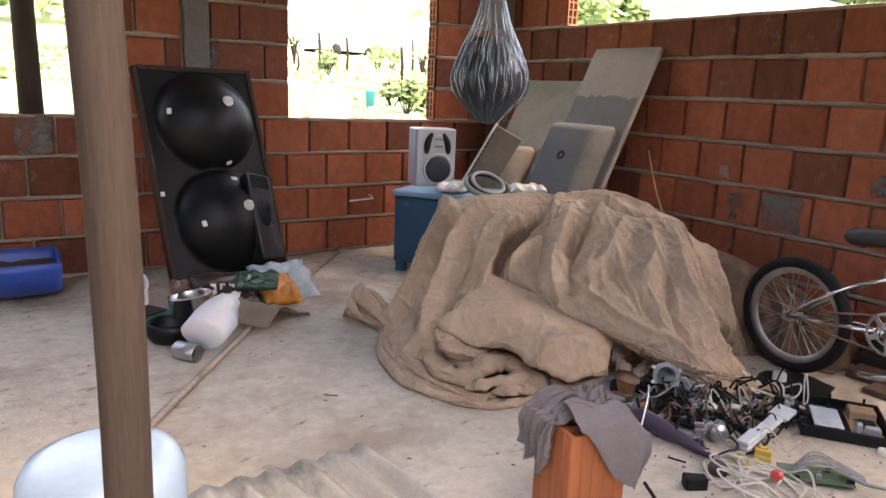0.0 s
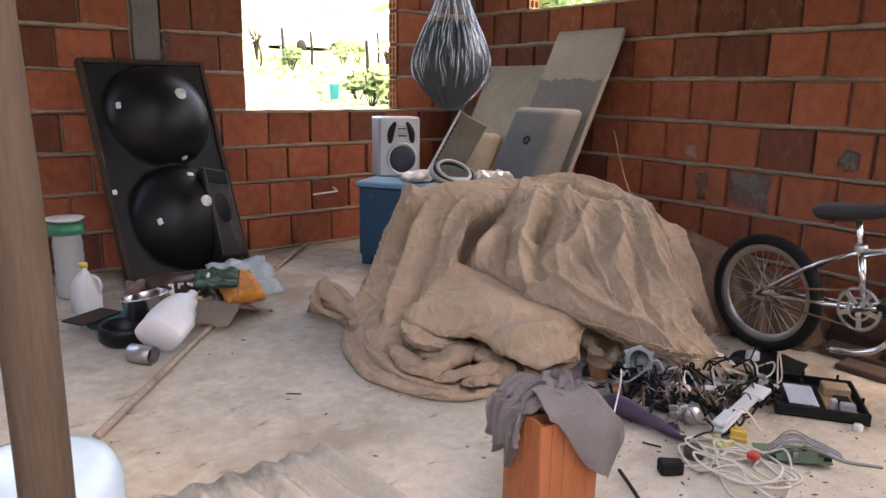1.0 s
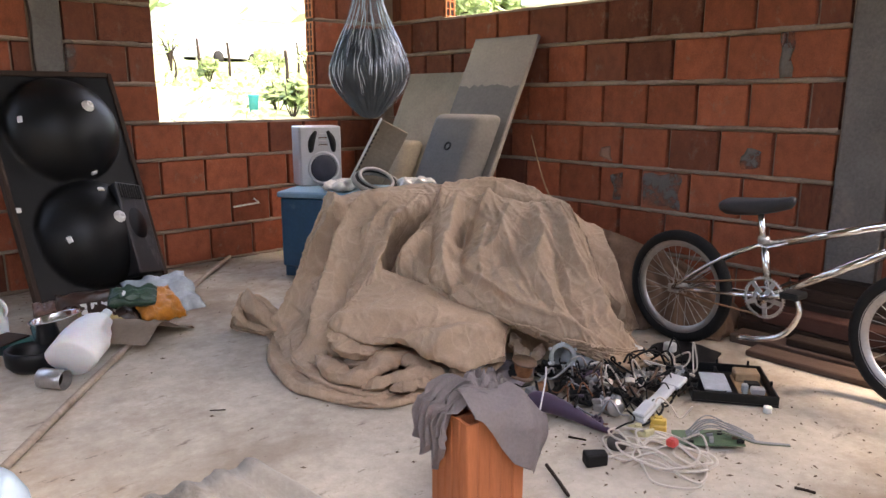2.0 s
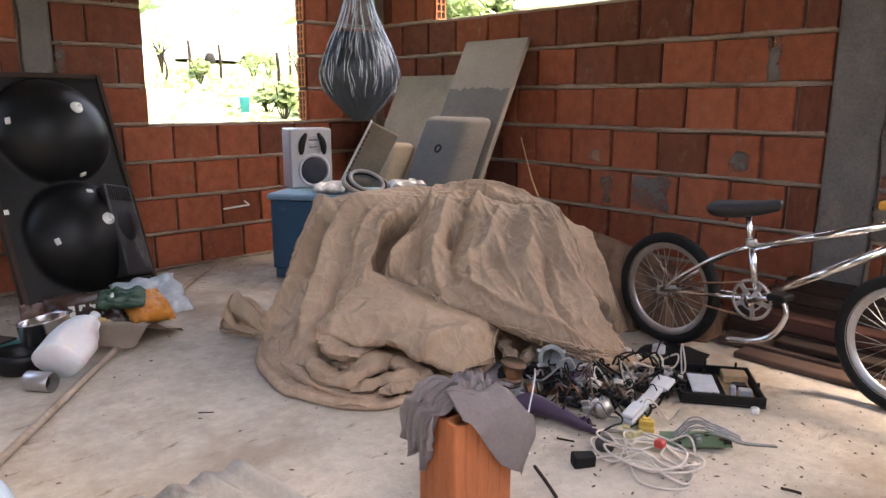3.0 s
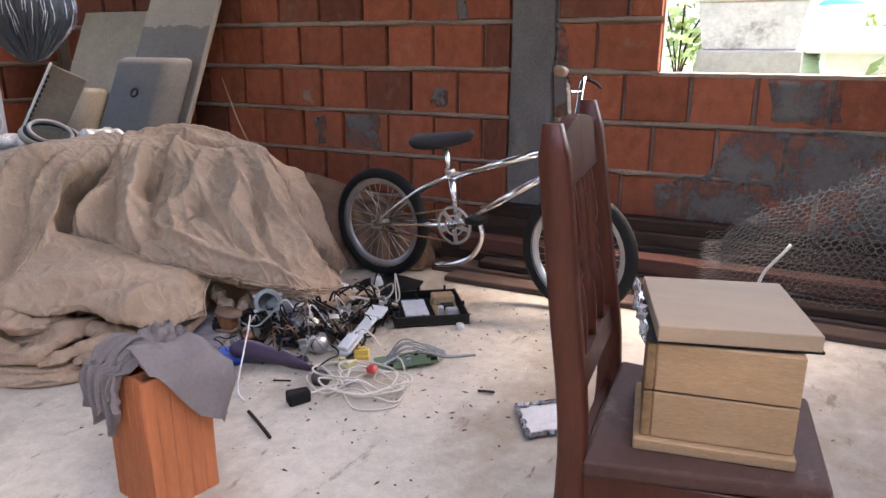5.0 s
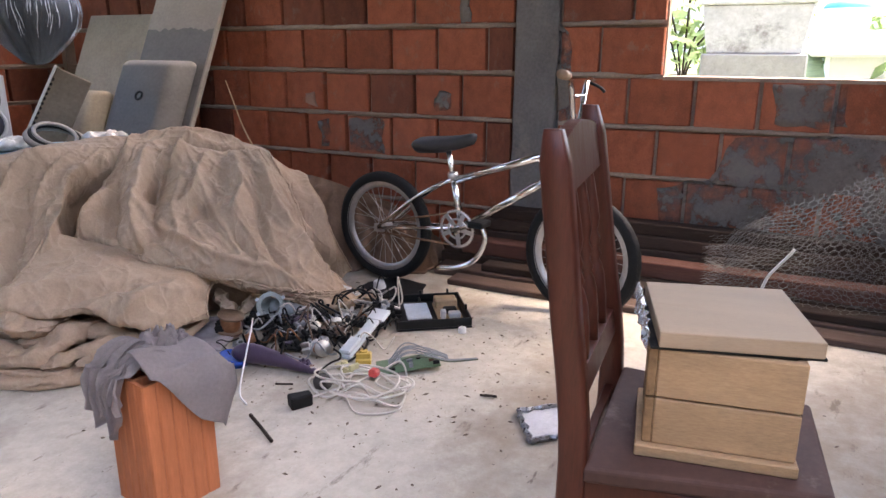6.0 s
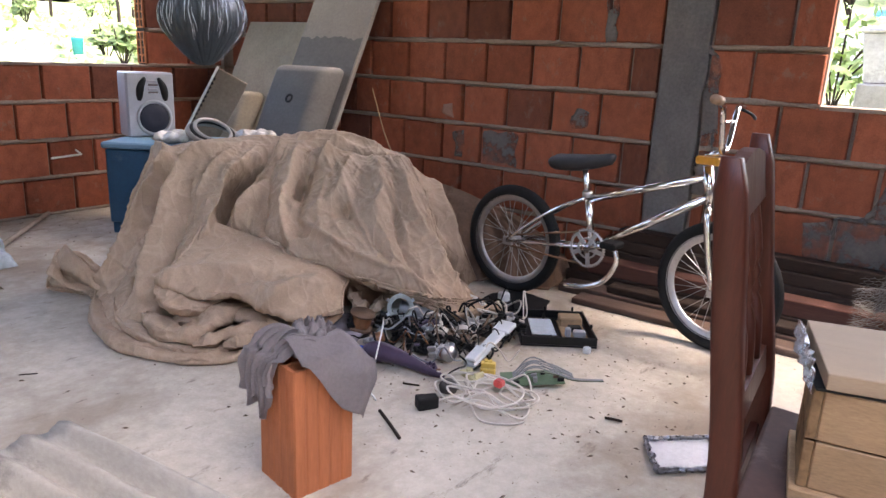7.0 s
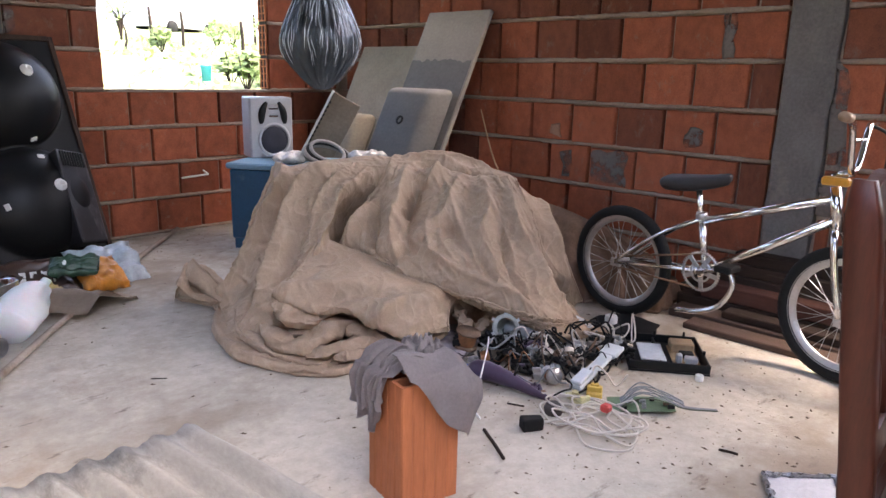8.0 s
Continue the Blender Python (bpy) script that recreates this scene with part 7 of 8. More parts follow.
for lo_, hi_, mt in (((0.165, 0.17, 0.0165), (0.25, 0.235, 0.05), mat("tan_block", (0.38, 0.26, 0.15), 0.6)), ((0.17, 0.06, 0.0165), (0.19, 0.085, 0.05), SILVERPL), ((0.20, 0.06, 0.0165), (0.245, 0.09, 0.04), SILVERPL), ((0.19, 0.11, 0.0165), (0.24, 0.15, 0.035), BLACKPL)):
    q = bmesh.new()
    bx(q, lo_, hi_, 0.004)
    part("component", q, mt, tray)
for x, y in ((0.004, 0.15), (0.12, 0.285), (0.23, 0.288), (0.27, 0.1)):
    q = bmesh.new()
    bx(q, (x - 0.004, y - 0.004, 0.035), (x + 0.004, y + 0.004, 0.056), 0.001)
    part("clip", q, BLACKPL, tray)
# white cord with a black plug
cp = []
rc = random.Random(3)
for k in range(60):
    a = k * 0.62
    rr = 0.085 + 0.05 * math.sin(k * 0.9) + 0.03 * rc.random()
    cp.append((-1.535 + rr * 0.8 * math.cos(a) + 0.02 * math.sin(k * 0.37), -3.20 + rr * 1.15 * math.sin(a), 0.008 + 0.05 * rc.random() * (1 - abs(math.cos(a * 0.5)) * 0.5)))
rs_ = random.Random(19)
for k in range(26):
    x, y = rs_.gauss(-1.26, 0.13), rs_.gauss(-2.83, 0.11)
    a0 = rs_.uniform(0, 6.28)
    pts = [(0.0, 0.0, 0.0)]
    for i in range(5):
        a0 += rs_.uniform(-1.1, 1.1)
        pts.append((pts[-1][0] + 0.035 * math.cos(a0), pts[-1][1] + 0.035 * math.sin(a0), rs_.uniform(0.0, 0.07)))
    q = bmesh.new()
    tube(q, curve(pts, 22), rs_.choice([0.0022, 0.003, 0.004]), 6)
    o = part("loose_wire", q, rs_.choice([BLACK, BLACK, BLACK, COPPER, CREAM, GREYPL]), smooth=True)
    o.location = (x, y, 0.006 + 0.05 * math.exp(-((x + 1.26) ** 2 + (y + 2.83) ** 2) / 0.02))
    tagged(o, "short bent length of wire in the scrap heap", "wire", "loose wires of the scrap heap")
for k in range(34):
    x, y = rs_.gauss(-1.27, 0.12), rs_.gauss(-2.83, 0.10)
    w, h, d = rs_.uniform(0.012, 0.035), rs_.uniform(0.012, 0.03), rs_.uniform(0.008, 0.022)
    q = bmesh.new()
    bx(q, (-w, -h, 0), (w, h, d), 0.003)
    for e in range(rs_.choice([1, 2, 3])):
        ex_, ey_ = rs_.uniform(-w, w) * 0.6, rs_.uniform(-h, h) * 0.6
        lathe(q, [(0.005, d - 0.001), (0.005, d + 0.006), (0.003, d + 0.010), (0, d + 0.010)], 8, Matrix.Translation((ex_, ey_, 0)))
    o = part("plastic_fragment", q, rs_.choice([BLACK, BLACK, BLACKPL, BLACK, BROWNPL, PURPLE, GREYPL]))
    o.matrix_world = pose(x, y, 0.008 + 0.055 * math.exp(-((x + 1.27) ** 2 + (y + 2.83) ** 2) / 0.015), rs_.uniform(-25, 25), rs_.uniform(-25, 25), rs_.uniform(0, 360))
    tagged(o, "small dark broken plastic piece in the scrap heap", "fragment", "fragments of the scrap heap")

cord = thing("power_cord", Matrix(), "tangled cream power cord with a black plug", "cord")
q = bmesh.new()
tube(q, curve([(-1.665, -3.115, 0.022), (-1.64, -3.13, 0.02)] + cp, 520), 0.0034, 6)
part("flex", q, CREAM, cord, smooth=True)
q = bmesh.new()
tube(q, curve([(-1.60, -3.19, 0.006), (-1.66, -3.27, 0.004), (-1.60, -3.36, 0.004), (-1.50, -3.33, 0.004), (-1.43, -3.30, 0.02), (-1.40, -3.26, 0.05), (-1.43, -3.22, 0.03)], 60), 0.003, 6)
part("flex", q, CREAM, cord, smooth=True)
q = bmesh.new()
vs = bx(q, (-0.035, -0.022, 0), (0.030, 0.022, 0.038), 0.006, seg=2)
for v_ in vs:
    if v_.co.x > 0:
        v_.co.y *= 0.75
bmesh.ops.transform(q, matrix=pose(-1.69, -3.10, 0.0, 0, 0, -35), verts=q.verts[:])
part("plug", q, BLACK, cord, "black moulded plug")
q = bmesh.new()
bx(q, (-1.505, -3.235, 0.03), (-1.475, -3.205, 0.055), 0.006)
ob = tagged(part("connector", q, mat("red_plastic", (0.55, 0.06, 0.05), 0.45)), "small red plastic connector in the cord", "connector")
q = bmesh.new()
lathe(q, [(0, 0), (0.026, 0.002), (0.03, 0.02), (0.022, 0.034), (0, 0.036)], 14, pose(-1.565, -3.085, 0, 0, 0, 0))
tagged(part("stone", q, mat("dark_stone", (0.09, 0.08, 0.075), 0.9, 0, 0.3, 20), smooth=True), "small dark stone beside the cord", "stone")
pcb = thing("circuit_board", pose(-1.335, -3.25, 0.012, 4, -6, -55), "green circuit board with loose wires", "circuit board")
q = bmesh.new()
bx(q, (-0.10, -0.045, 0), (0.10, 0.045, 0.003), 0.0005)
part("board", q, PCB, pcb)
for k in range(9):
    q = bmesh.new()
    x, y = re_.uniform(-0.09, 0.08), re_.uniform(-0.035, 0.03)
    bx(q, (x, y, 0.0035), (x + re_.uniform(0.008, 0.022), y + re_.uniform(0.006, 0.014), re_.uniform(0.008, 0.02)), 0.001)
    part("component", q, re_.choice([BLACKPL, SILVERPL, BROWNPL, GREYPL]), pcb)
for k in range(7):
    q = bmesh.new()
    y = -0.03 + 0.009 * k
    tube(q, curve([(-0.06, y, 0.01), (0.0, y * 1.4, 0.045 + 0.01 * (k % 3)), (0.07, y * 1.2, 0.03), (0.13, y * 0.8 - 0.01, 0.004), (0.22, y * 0.5 - 0.03, 0.002)][: 5 if k < 3 else 4], 16), 0.0022, 5)
    part("lead", q, mat("dull_green_wire", (0.10, 0.12, 0.08), 0.6) if k == 0 else GREYPL, pcb)
# foil square, caps, twigs
fc = [Vector((-1.458, -3.669, 0)), Vector((-1.33, -3.81, 0)), Vector((-1.48, -3.87, 0)), Vector((-1.592, -3.753, 0))]
fo = thing("foil_square", Matrix(), "square of clear plastic with a crumpled silver edge", "foil")
q = bmesh.new()
gv = []
for j in range(13):
    row = []
    for i in range(13):
        a, c = i / 12, j / 12
        p_ = fc[0].lerp(fc[1], a).lerp(fc[3].lerp(fc[2], a), c)
        row.append(q.verts.new(p_ + Vector((0, 0, 0.004 + 0.008 * abs(noise.noise(Vector((i * 0.9, j * 0.9, 1))))))))
    gv.append(row)
for j in range(12):
    for i in range(12):
        q.faces.new((gv[j][i], gv[j][i + 1], gv[j + 1][i + 1], gv[j + 1][i]))
part("sheet", q, mat("milky_film", (0.62, 0.60, 0.60), 0.2, 0, 0.1, 20, 80, 0.6, 0.006), fo, smooth=True)
for a, c in zip(fc, fc[1:] + fc[:1]):
    q = bmesh.new()
    tube(q, [a.lerp(c, i / 14) + Vector((0.004 * rc.uniform(-1, 1), 0.004 * rc.uniform(-1, 1), 0.008 + 0.004 * rc.random())) for i in range(15)], [0.005 + 0.004 * rc.random() for _ in range(15)], 6)
    part("edge", q, mat("dark_foil", (0.25, 0.25, 0.26), 0.3, 0.8, 0.5, 60), fo, "crumpled dark silver edge")


def capsule(x, y, r_, h_, material, name, label):
    p = bmesh.new()
    lathe(p, [(0, 0), (r_, 0), (r_ * 1.02, h_ * 0.2), (r_, h_ * 0.9), (r_ * 0.9, h_), (0, h_)], 20)
    o = part(name, p, material, smooth=True)
    o.location = (x, y, 0)
    tagged(o, label, "cap")


capsule(-0.722, -2.775, 0.026, 0.038, WHITEPL, "bottle_cap", "white plastic bottle cap on the floor")
capsule(-0.995, -3.285, 0.014, 0.02, WHITEPL, "bottle_cap", "tiny white plastic cap beside the chassis")
q = bmesh.new()
pl = []
for k in range(18):
    a = k * math.pi / 9
    rr = 0.13 * (1 + 0.25 * noise.noise(Vector((math.cos(a) * 2, math.sin(a) * 2, 9))))
    pl.append((rr * math.cos(a), rr * 1.1 * math.sin(a)))
lo_ = [q.verts.new((x, y, 0.001)) for x, y in pl]
hi_ = [q.verts.new((x, y, 0.007)) for x, y in pl]
q.faces.new(hi_)
q.faces.new(lo_[::-1])
for k in range(18):
    q.faces.new((lo_[k], lo_[(k + 1) % 18], hi_[(k + 1) % 18], hi_[k]))
ob = part("rubber_mat", q, BLACK)
ob.location = (-0.70, -2.83, 0)
tagged(ob, "torn piece of black rubber under the bicycle wheel", "rubber")
for pts_, rad in (([(-1.414, -3.534, 0.006), (-1.407, -3.56, 0.007), (-1.401, -3.582, 0.006)], 0.004), ([(-1.812, -3.02, 0.012), (-1.85, -3.09, 0.010), (-1.885, -3.153, 0.006)], 0.005), ([(-1.62, -2.95, 0.004), (-1.60, -3.0, 0.005)], 0.003),
                  ([(-2.30, -2.06, 0.002), (-2.34, -2.03, 0.002)], 0.002)):
    q = bmesh.new()
    tube(q, curve(pts_, 8), rad, 6)
    tagged(part("twig", q, POSTWOOD), "dry brown twig on the floor", "twig", "twigs on the floor")
# floor grit
q = bmesh.new()
rg_ = random.Random(13)
for k in range(1500):
    near_wall = rg_.random()
    if near_wall < 0.25:
        x, y = rg_.uniform(-3.6, -1.2), -abs(rg_.gauss(0.1, 0.35)) - 0.05
    elif near_wall < 0.65:
        x, y = rg_.gauss(-1.35, 0.35), rg_.gauss(-3.15, 0.35)
    else:
        x, y = rg_.uniform(-3.6, -0.55), rg_.uniform(-4.6, -0.3)
    s_ = rg_.choice([0.001, 0.0012, 0.0015, 0.002, 0.004])
    a = rg_.uniform(0, 6.3)
    d_ = Vector((math.cos(a), math.sin(a), 0)) * s_ * rg_.uniform(1, 3)
    e_ = Vector((-math.sin(a), math.cos(a), 0)) * s_
    c_ = Vector((x, y, 0.0012))
    vv = [q.verts.new(c_ + d_), q.verts.new(c_ + e_), q.verts.new(c_ - d_), q.verts.new(c_ - e_), q.verts.new(c_ + Vector((0, 0, s_)))]
    for i in range(4):
        q.faces.new((vv[i], vv[(i + 1) % 4], vv[4]))
tagged(part("floor_grit", q, mat("dark_grit", (0.17, 0.13, 0.10), 0.95, 0, 0.4, 30)), "scattered grit, chips and dry leaves on the floor", "grit", kind="stuff")

# ---- smears and fixings on the walls ----
def smear(wall, axis, outline, material, label, seed, thick=0.004):
    """A thin ragged skin of cement; outline in (along, height)."""
    p = bmesh.new()
    pts_ = []
    n_ = len(outline)
    for k in range(n_):
        a, c = Vector(outline[k]), Vector(outline[(k + 1) % n_])
        for i in range(9):
            w_ = a.lerp(c, i / 9)
            w_ += Vector((noise.noise(Vector((w_.x * 14, w_.y * 14, seed))), noise.noise(Vector((w_.x * 14, w_.y * 14, seed + 9))))) * 0.022
            pts_.append(w_)
    ce = sum(pts_, Vector((0, 0))) / len(pts_)

    def put(w_, d):
        return Vector((w_.x, -d, w_.y)) if axis == 0 else Vector((-d, w_.x, w_.y))
    rings_ = []
    for f, d in ((1.0, 0.003), (0.985, 0.003 + thick), (0.6, 0.004 + thick), (0.25, 0.0035 + thick)):
        rings_.append([p.verts.new(put(ce + (w_ - ce) * f, d)) for w_ in pts_])
    mid_ = p.verts.new(put(ce, 0.004 + thick))
    for a, c in zip(rings_, rings_[1:]):
        for k in range(len(a)):
            j = (k + 1) % len(a)
            p.faces.new((a[k], a[j], c[j], c[k]))
    for k in range(len(pts_)):
        p.faces.new((rings_[-1][k], rings_[-1][(k + 1) % len(pts_)], mid_))
    bmesh.ops.recalc_face_normals(p, faces=p.faces[:])
    return part("cement_smear", p, material, wall, label, True)


THINCEM = mat("thin_cement", (0.16, 0.135, 0.12), 0.92, 0, 0.3, 6, 70, 0.7, 0.006, 0, (0.24, 0.19, 0.16), 0.12)
_t = THINCEM.node_tree
_c = _t.nodes.new("ShaderNodeTexCoord")
_x = _t.nodes.new("ShaderNodeTexNoise")
_x.inputs["Scale"].default_value, _x.inputs["Detail"].default_value, _x.inputs["Roughness"].default_value = 5.5, 8.0, 0.7
_t.links.new(_c.outputs["Object"], _x.inputs["Vector"])
_k = _t.nodes.new("ShaderNodeMapRange")
_k.inputs["From Min"].default_value, _k.inputs["From Max"].default_value = 0.40, 0.54
_k.inputs["To Min"].default_value, _k.inputs["To Max"].default_value = 0.12, 0.93
_t.links.new(_x.outputs["Fac"], _k.inputs[0])
_t.links.new(_k.outputs[0], _t.nodes["Principled BSDF"].inputs["Alpha"])
PALE = mat("pale_limewash", (0.34, 0.19, 0.14), 0.95, 0, 0.2, 12, 70, 0.3, 0.003)
smear(wall_north, 0, [(-3.10, 0.66), (-2.93, 0.67), (-2.925, 0.86), (-3.10, 0.865)], THINCEM, "grey cement patch", 1)
smear(wall_east, 1, [(-5.05, 0.05), (-3.80, 0.08), (-3.76, 0.40), (-3.98, 0.45), (-4.05, 0.63), (-4.45, 0.66), (-5.05, 0.62)], THINCEM, "broad grey cement smear", 2)
smear(wall_east, 1, [(-4.44, 0.69), (-4.18, 0.69), (-4.165, 0.845), (-4.43, 0.85)], THINCEM, "grey cement patch", 3)
smear(wall_east, 1, [(-2.76, 0.69), (-2.68, 0.685), (-2.66, 0.75), (-2.70, 0.79), (-2.765, 0.77)], THINCEM, "round cement patch", 4)
smear(wall_east, 1, [(-1.97, 0.69), (-1.90, 0.69), (-1.905, 0.735), (-1.95, 0.76)], PALE, "pale lime splash", 5, 0.002)
smear(wall_east, 1, [(-2.05, 0.48), (-1.99, 0.47), (-1.98, 0.60), (-2.03, 0.63)], THINCEM, "grey cement splash", 6)
smear(wall_east, 1, [(-2.38, 0.46), (-2.17, 0.47), (-2.175, 0.63), (-2.37, 0.635)], THINCEM, "pale pinkish lime stain", 7, 0.001)
smear(wall_east, 1, [(-2.87, 1.09), (-2.81, 1.09), (-2.80, 1.29), (-2.855, 1.29)], THINCEM, "thick mortar joint", 8)
smear(wall_east, 1, [(-3.40, 0.45), (-3.29, 0.45), (-3.285, 1.10), (-3.33, 1.05)], THINCEM, "cement beside the column", 9)
smear(wall_north, 0, [(-2.12, 1.15), (-2.05, 1.17), (-2.06, 1.30), (-2.11, 1.32)], THINCEM, "cement beside the column", 10)
q = bmesh.new()
tube(q, [(-1.225, -0.006, 0.335), (-1.05, -0.012, 0.346)], 0.006, 8)
tube(q, [(-1.05, -0.012, 0.346), (-1.085, -0.014, 0.375)], 0.005, 8)
tagged(part("wall_plug", q, WHITEPL), "white plastic strip stuck in the brick wall", "plug")
# timber prop seen in the left window
q = bmesh.new()
tube(q, [(-3.01, 0.05, SILL), (-3.012, 0.052, 1.4), (-3.016, 0.05, 2.16)], [0.058, 0.053, 0.055], 14)
tagged(part("window_prop", q, GREYPOST, smooth=True), "rough round timber prop in the window opening", "prop")


def jamb_cells(wall, axis, at_, facing):
    """Open ends of hollow bricks at the side of an opening."""
    z = SILL if axis == 0 else 1.515
    z0 = z
    while z < 2.1:
        p = bmesh.new()
        for k in range(3):
            d0 = 0.008 + 0.038 * k
            lo_, hi_ = [at_, d0, z + 0.010], [at_ + facing * 0.010, d0 + 0.008, z + 0.203]
            if axis:
                lo_[0], lo_[1], hi_[0], hi_[1] = lo_[1], lo_[0], hi_[1], hi_[0]
            bx(p, [min(a, c) for a, c in zip(lo_, hi_)], [max(a, c) for a, c in zip(lo_, hi_)])
        for k in range(5):
            h0 = z + 0.010 + 0.0462 * k
            lo_, hi_ = [at_, 0.0085, h0], [at_ + facing * 0.0095, 0.0915, h0 + 0.008]
            if axis:
                lo_[0], lo_[1], hi_[0], hi_[1] = lo_[1], lo_[0], hi_[1], hi_[0]
            bx(p, [min(a, c) for a, c in zip(lo_, hi_)], [max(a, c) for a, c in zip(lo_, hi_)])
        part("brick_end", p, ORANGECLAY, wall)
        z += COURSE
    # Flat near-black sheet behind the bars paints the shade of the open cells.
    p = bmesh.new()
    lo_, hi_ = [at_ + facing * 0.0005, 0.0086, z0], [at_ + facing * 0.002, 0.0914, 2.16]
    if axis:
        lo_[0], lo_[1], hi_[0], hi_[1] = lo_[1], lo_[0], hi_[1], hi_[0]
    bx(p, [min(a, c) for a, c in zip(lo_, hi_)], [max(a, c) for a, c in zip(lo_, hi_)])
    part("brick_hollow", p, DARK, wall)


jamb_cells(wall_north, 0, W1[1], -1)
jamb_cells(wall_north, 0, W0[1], -1)
jamb_cells(wall_east, 1, W3[1], -1)


def sill_cap(wall, axis, a0, a1, z):
    """A thin uneven bed of mortar along the bottom of an opening."""
    p = bmesh.new()
    prev_ = None
    n_ = int((a1 - a0) / 0.03)
    for i in range(n_ + 1):
        a = a0 + (a1 - a0) * i / n_
        h = z + 0.003 + 0.004 * noise.noise(Vector((a * 11, z, 5)))
        f_ = -0.003 + 0.003 * noise.noise(Vector((a * 9, z, 9)))
        row_ = [p.verts.new((a, d_, h_) if axis == 0 else (d_, a, h_)) for d_, h_ in ((f_, z - 0.014), (f_, h - 0.003), (0.004, h), (0.096, h), (0.099, z - 0.014))]
        if prev_:
            for k in range(4):
                p.faces.new((prev_[k], row_[k], row_[k + 1], prev_[k + 1]))
        prev_ = row_
    bmesh.ops.recalc_face_normals(p, faces=p.faces[:])
    part("sill", p, MORTAR, wall, "rough mortar sill")


sill_cap(wall_north, 0, W0[0], W0[1], SILL)
sill_cap(wall_north, 0, W1[0], W1[1], SILL)
sill_cap(wall_east, 1, W2[0], W2[1], SILL)
sill_cap(wall_east, 1, W3[0], W3[1], 1.515)


def mortar_lines(wall, axis, spans, holes, seed):
    """Squeezed-out mortar along each bed joint, uneven in width."""
    z = SILL - 4 * COURSE
    k = 0
    while z < 2.0:
        p = bmesh.new()
        for s0, s1 in spans:
            n_ = int((s1 - s0) / 0.018)
            prev_ = None
            for i in range(n_ + 1):
                a = s0 + (s1 - s0) * i / n_
                if any(h0 - 0.01 < a < h1 + 0.01 and z0 - 0.05 < z < z1 + 0.05 for h0, h1, z0, z1 in holes):
                    prev_ = None
                    continue
                w_ = 0.006 + 0.008 * (0.5 + noise.noise(Vector((a * 7, z * 9, seed)))) + 0.006 * noise.noise(Vector((a * 31, z * 9, seed + 4)))
                c_ = z + 0.003 + 0.006 * noise.noise(Vector((a * 4, z * 5, seed + 8)))
                d_ = 0.0035 + 0.004 * noise.noise(Vector((a * 15, z, seed + 2)))
                row_ = []
                for dz_, dd in ((-w_, -0.0045), (-w_ * 0.6, d_), (w_ * 0.5, d_), (w_, -0.0045)):
                    row_.append(p.verts.new((a, -dd, c_ + dz_) if axis == 0 else (-dd, a, c_ + dz_)))
                if prev_:
                    for j in range(3):
                        p.faces.new((prev_[j], row_[j], row_[j + 1], prev_[j + 1]))
                prev_ = row_
        bmesh.ops.recalc_face_normals(p, faces=p.faces[:])
        part("mortar_bed", p, MORTAR, wall, smooth=True)
        z += COURSE
        k += 1


mortar_lines(wall_north, 0, [(-4.6, -2.27), (-2.10, -0.02)], [W0, W1], 3.0)
mortar_lines(wall_east, 1, [(-5.2, -3.30), (-3.07, -0.05)], [W2, W3], 7.0)

# ---- bricks of the two walls ----
def brick_mesh(name, material):
    q = bmesh.new()
    c = 0.006
    outer = [(-0.5, 0), (0.5, 0), (0.5, 1), (-0.5, 1)]
    y1 = 0.088
    back = [q.verts.new((x, y1, z * 0.193)) for x, z in outer]
    mid = [q.verts.new((x, c, z * 0.193)) for x, z in outer]
    fr = [q.verts.new((x * 0.965, 0, 0.005 + z * 0.183)) for x, z in outer]
    q.faces.new(fr)
    q.faces.new(back[::-1])
    for k in range(4):
        j = (k + 1) % 4
        q.faces.new((mid[k], mid[j], fr[j], fr[k]))
        q.faces.new((back[k], back[j], mid[j], mid[k]))
    bmesh.ops.recalc_face_normals(q, faces=q.faces[:])
    me = bpy.data.meshes.new(name)
    q.to_mesh(me)
    q.free()
    me.materials.append(material)
    return me


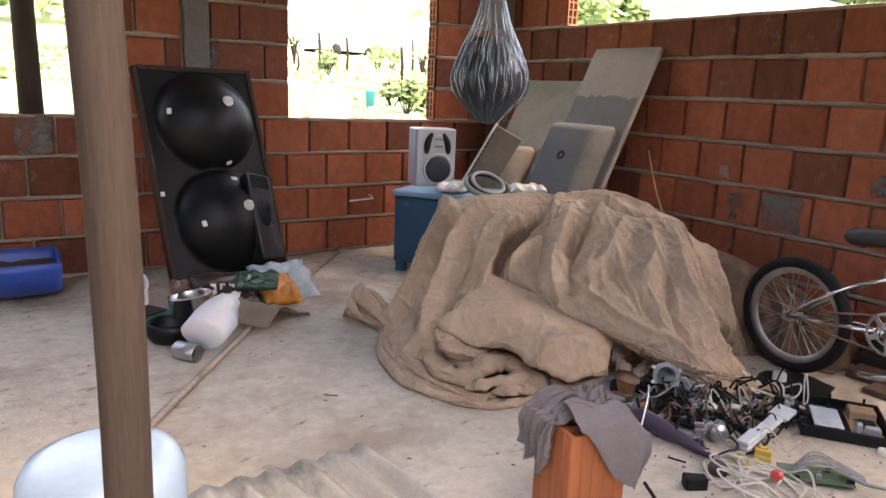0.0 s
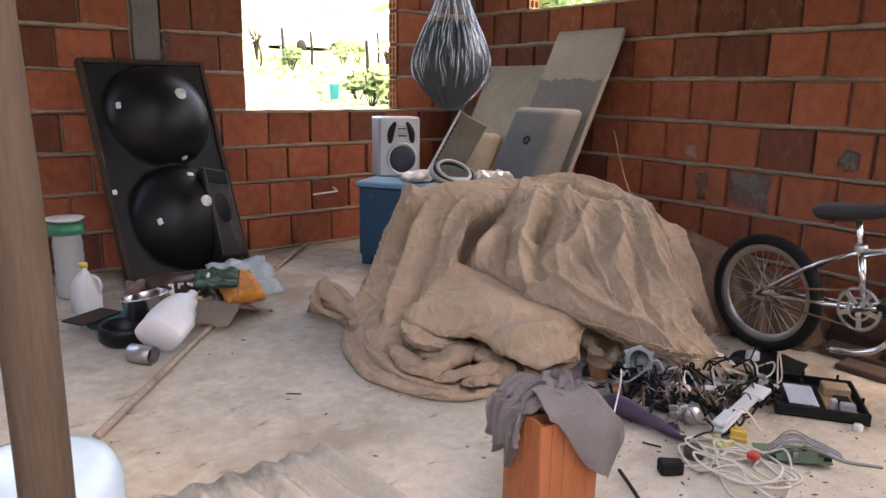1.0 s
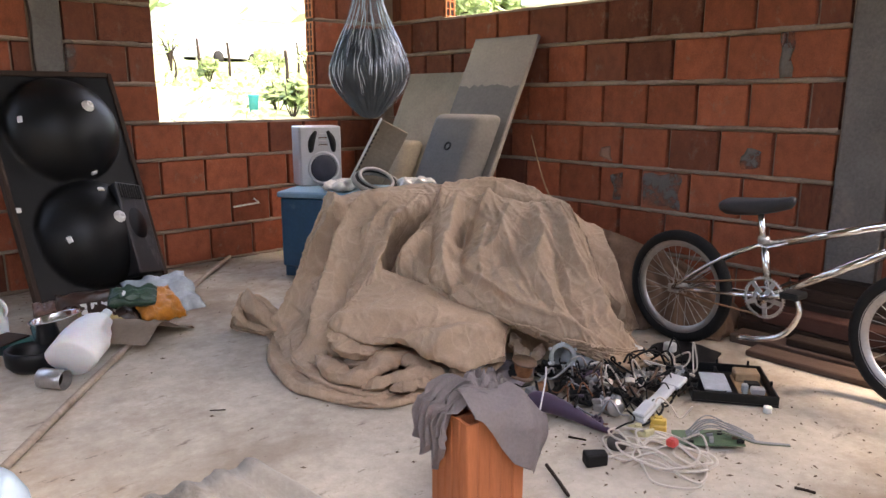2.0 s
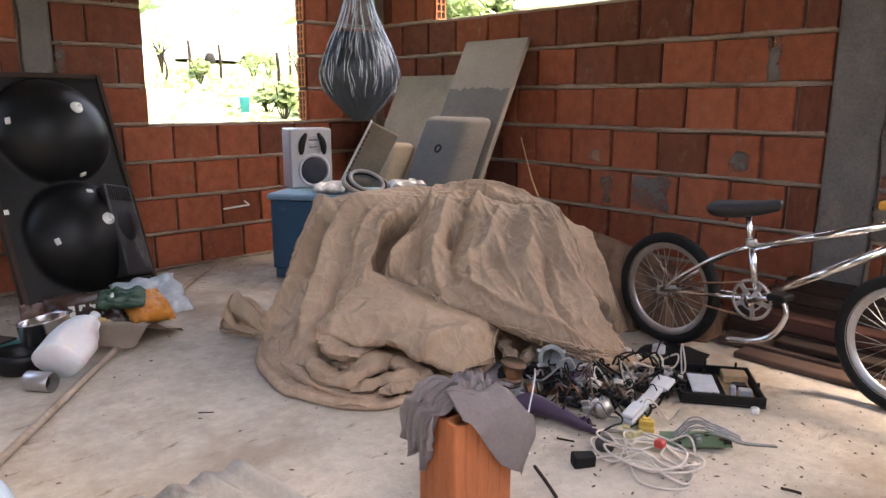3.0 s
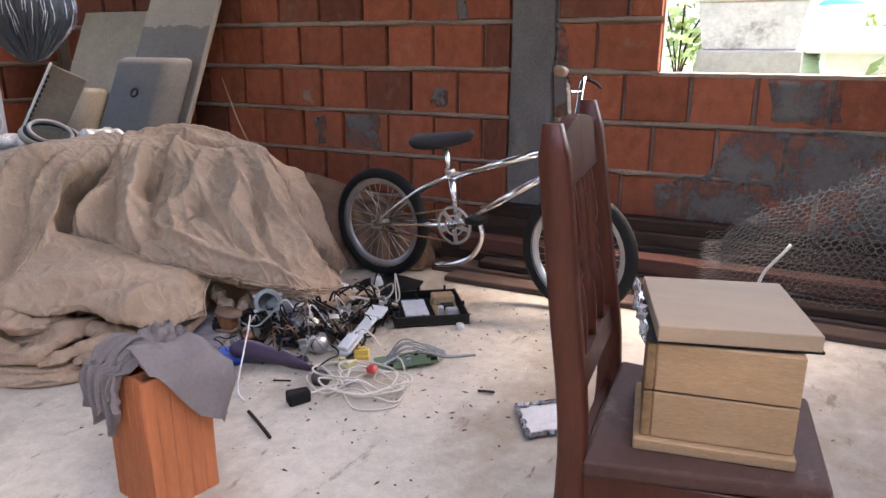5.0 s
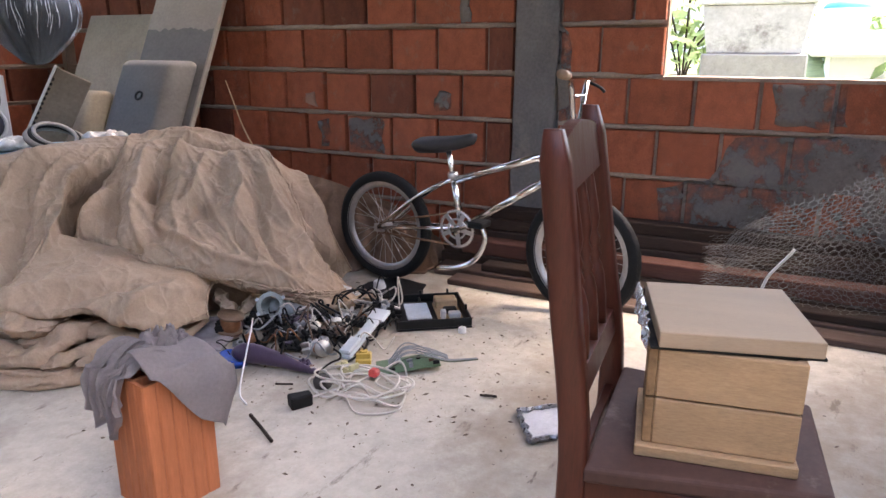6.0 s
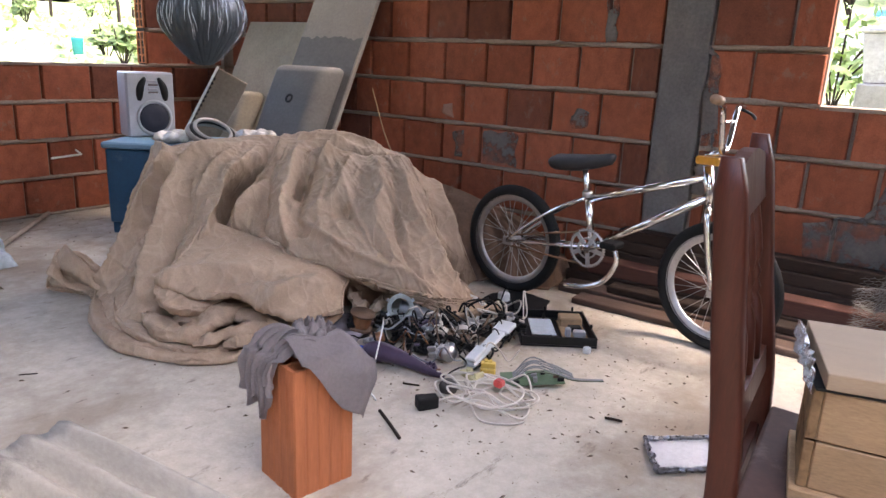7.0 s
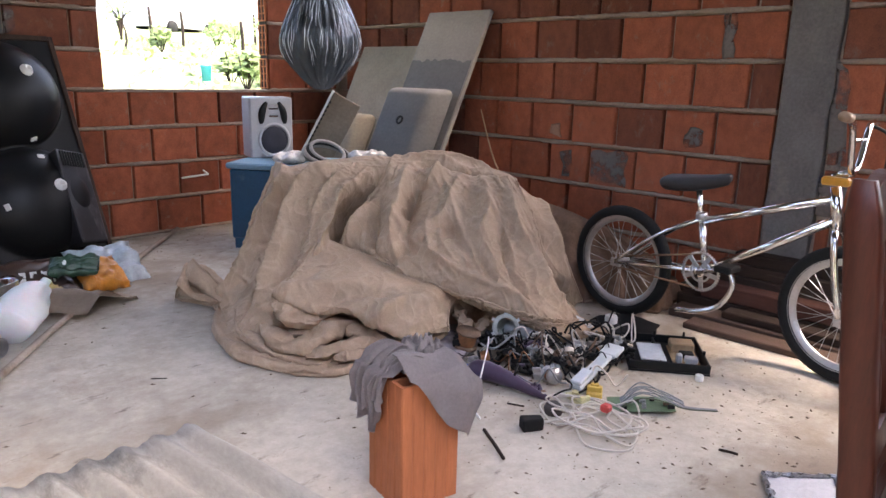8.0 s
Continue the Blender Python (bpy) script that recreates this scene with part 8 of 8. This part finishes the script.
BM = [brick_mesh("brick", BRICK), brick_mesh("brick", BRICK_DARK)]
rb = random.Random(9)


def lay(wall, spans, period, first, holes, place, dark):
    """Courses of bricks along one wall; place(a, z, length) gives the pose."""
    k = 0
    z = SILL - 4 * COURSE
    while z < HEIGHT - 0.1:
        off = first[k % 2]
        for s0, s1 in spans:
            cuts = [s0]
            n0 = math.floor((s0 - off) / period)
            a = off + n0 * period
            while a < s1:
                a += period
                j = a + rb.uniform(-0.008, 0.008)
                if s0 + 0.05 < j < s1 - 0.05:
                    cuts.append(j)
            cuts.append(s1)
            for h0, h1, z0, z1 in holes:
                if z0 - 0.02 < z + 0.1 < z1:
                    cuts = [c for c in cuts if not (h0 - 0.04 < c < h1 + 0.04)] + [e for e in (h0, h1) if s0 < e < s1]
            cuts.sort()
            for c0, c1 in zip(cuts, cuts[1:]):
                if any(h0 - 0.01 < (c0 + c1) / 2 < h1 + 0.01 and z0 - 0.02 < z + 0.1 < z1 for h0, h1, z0, z1 in holes):
                    continue
                g = rb.uniform(0.011, 0.020)
                ln = c1 - c0 - g
                if ln < 0.03:
                    continue
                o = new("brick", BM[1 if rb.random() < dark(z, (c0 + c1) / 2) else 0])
                o.parent = wall
                o.matrix_basis = place((c0 + c1) / 2, z + 0.010 + rb.uniform(-0.003, 0.003), ln)
        z += COURSE
        k += 1


# Upper courses take more dark bricks: brick tone plus painted shade below the ceiling.
lay(wall_north, [(-4.9, -2.262), (-2.108, -0.004)], 0.279, (-1.105, -1.234), [W0, W1],
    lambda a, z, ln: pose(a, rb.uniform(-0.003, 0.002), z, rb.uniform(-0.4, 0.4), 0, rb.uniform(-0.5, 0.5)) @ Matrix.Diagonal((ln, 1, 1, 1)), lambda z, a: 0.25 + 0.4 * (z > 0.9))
lay(wall_east, [(-5.3, -3.292), (-3.078, -0.10)], 0.263, (-2.157, -2.03), [W2, W3],
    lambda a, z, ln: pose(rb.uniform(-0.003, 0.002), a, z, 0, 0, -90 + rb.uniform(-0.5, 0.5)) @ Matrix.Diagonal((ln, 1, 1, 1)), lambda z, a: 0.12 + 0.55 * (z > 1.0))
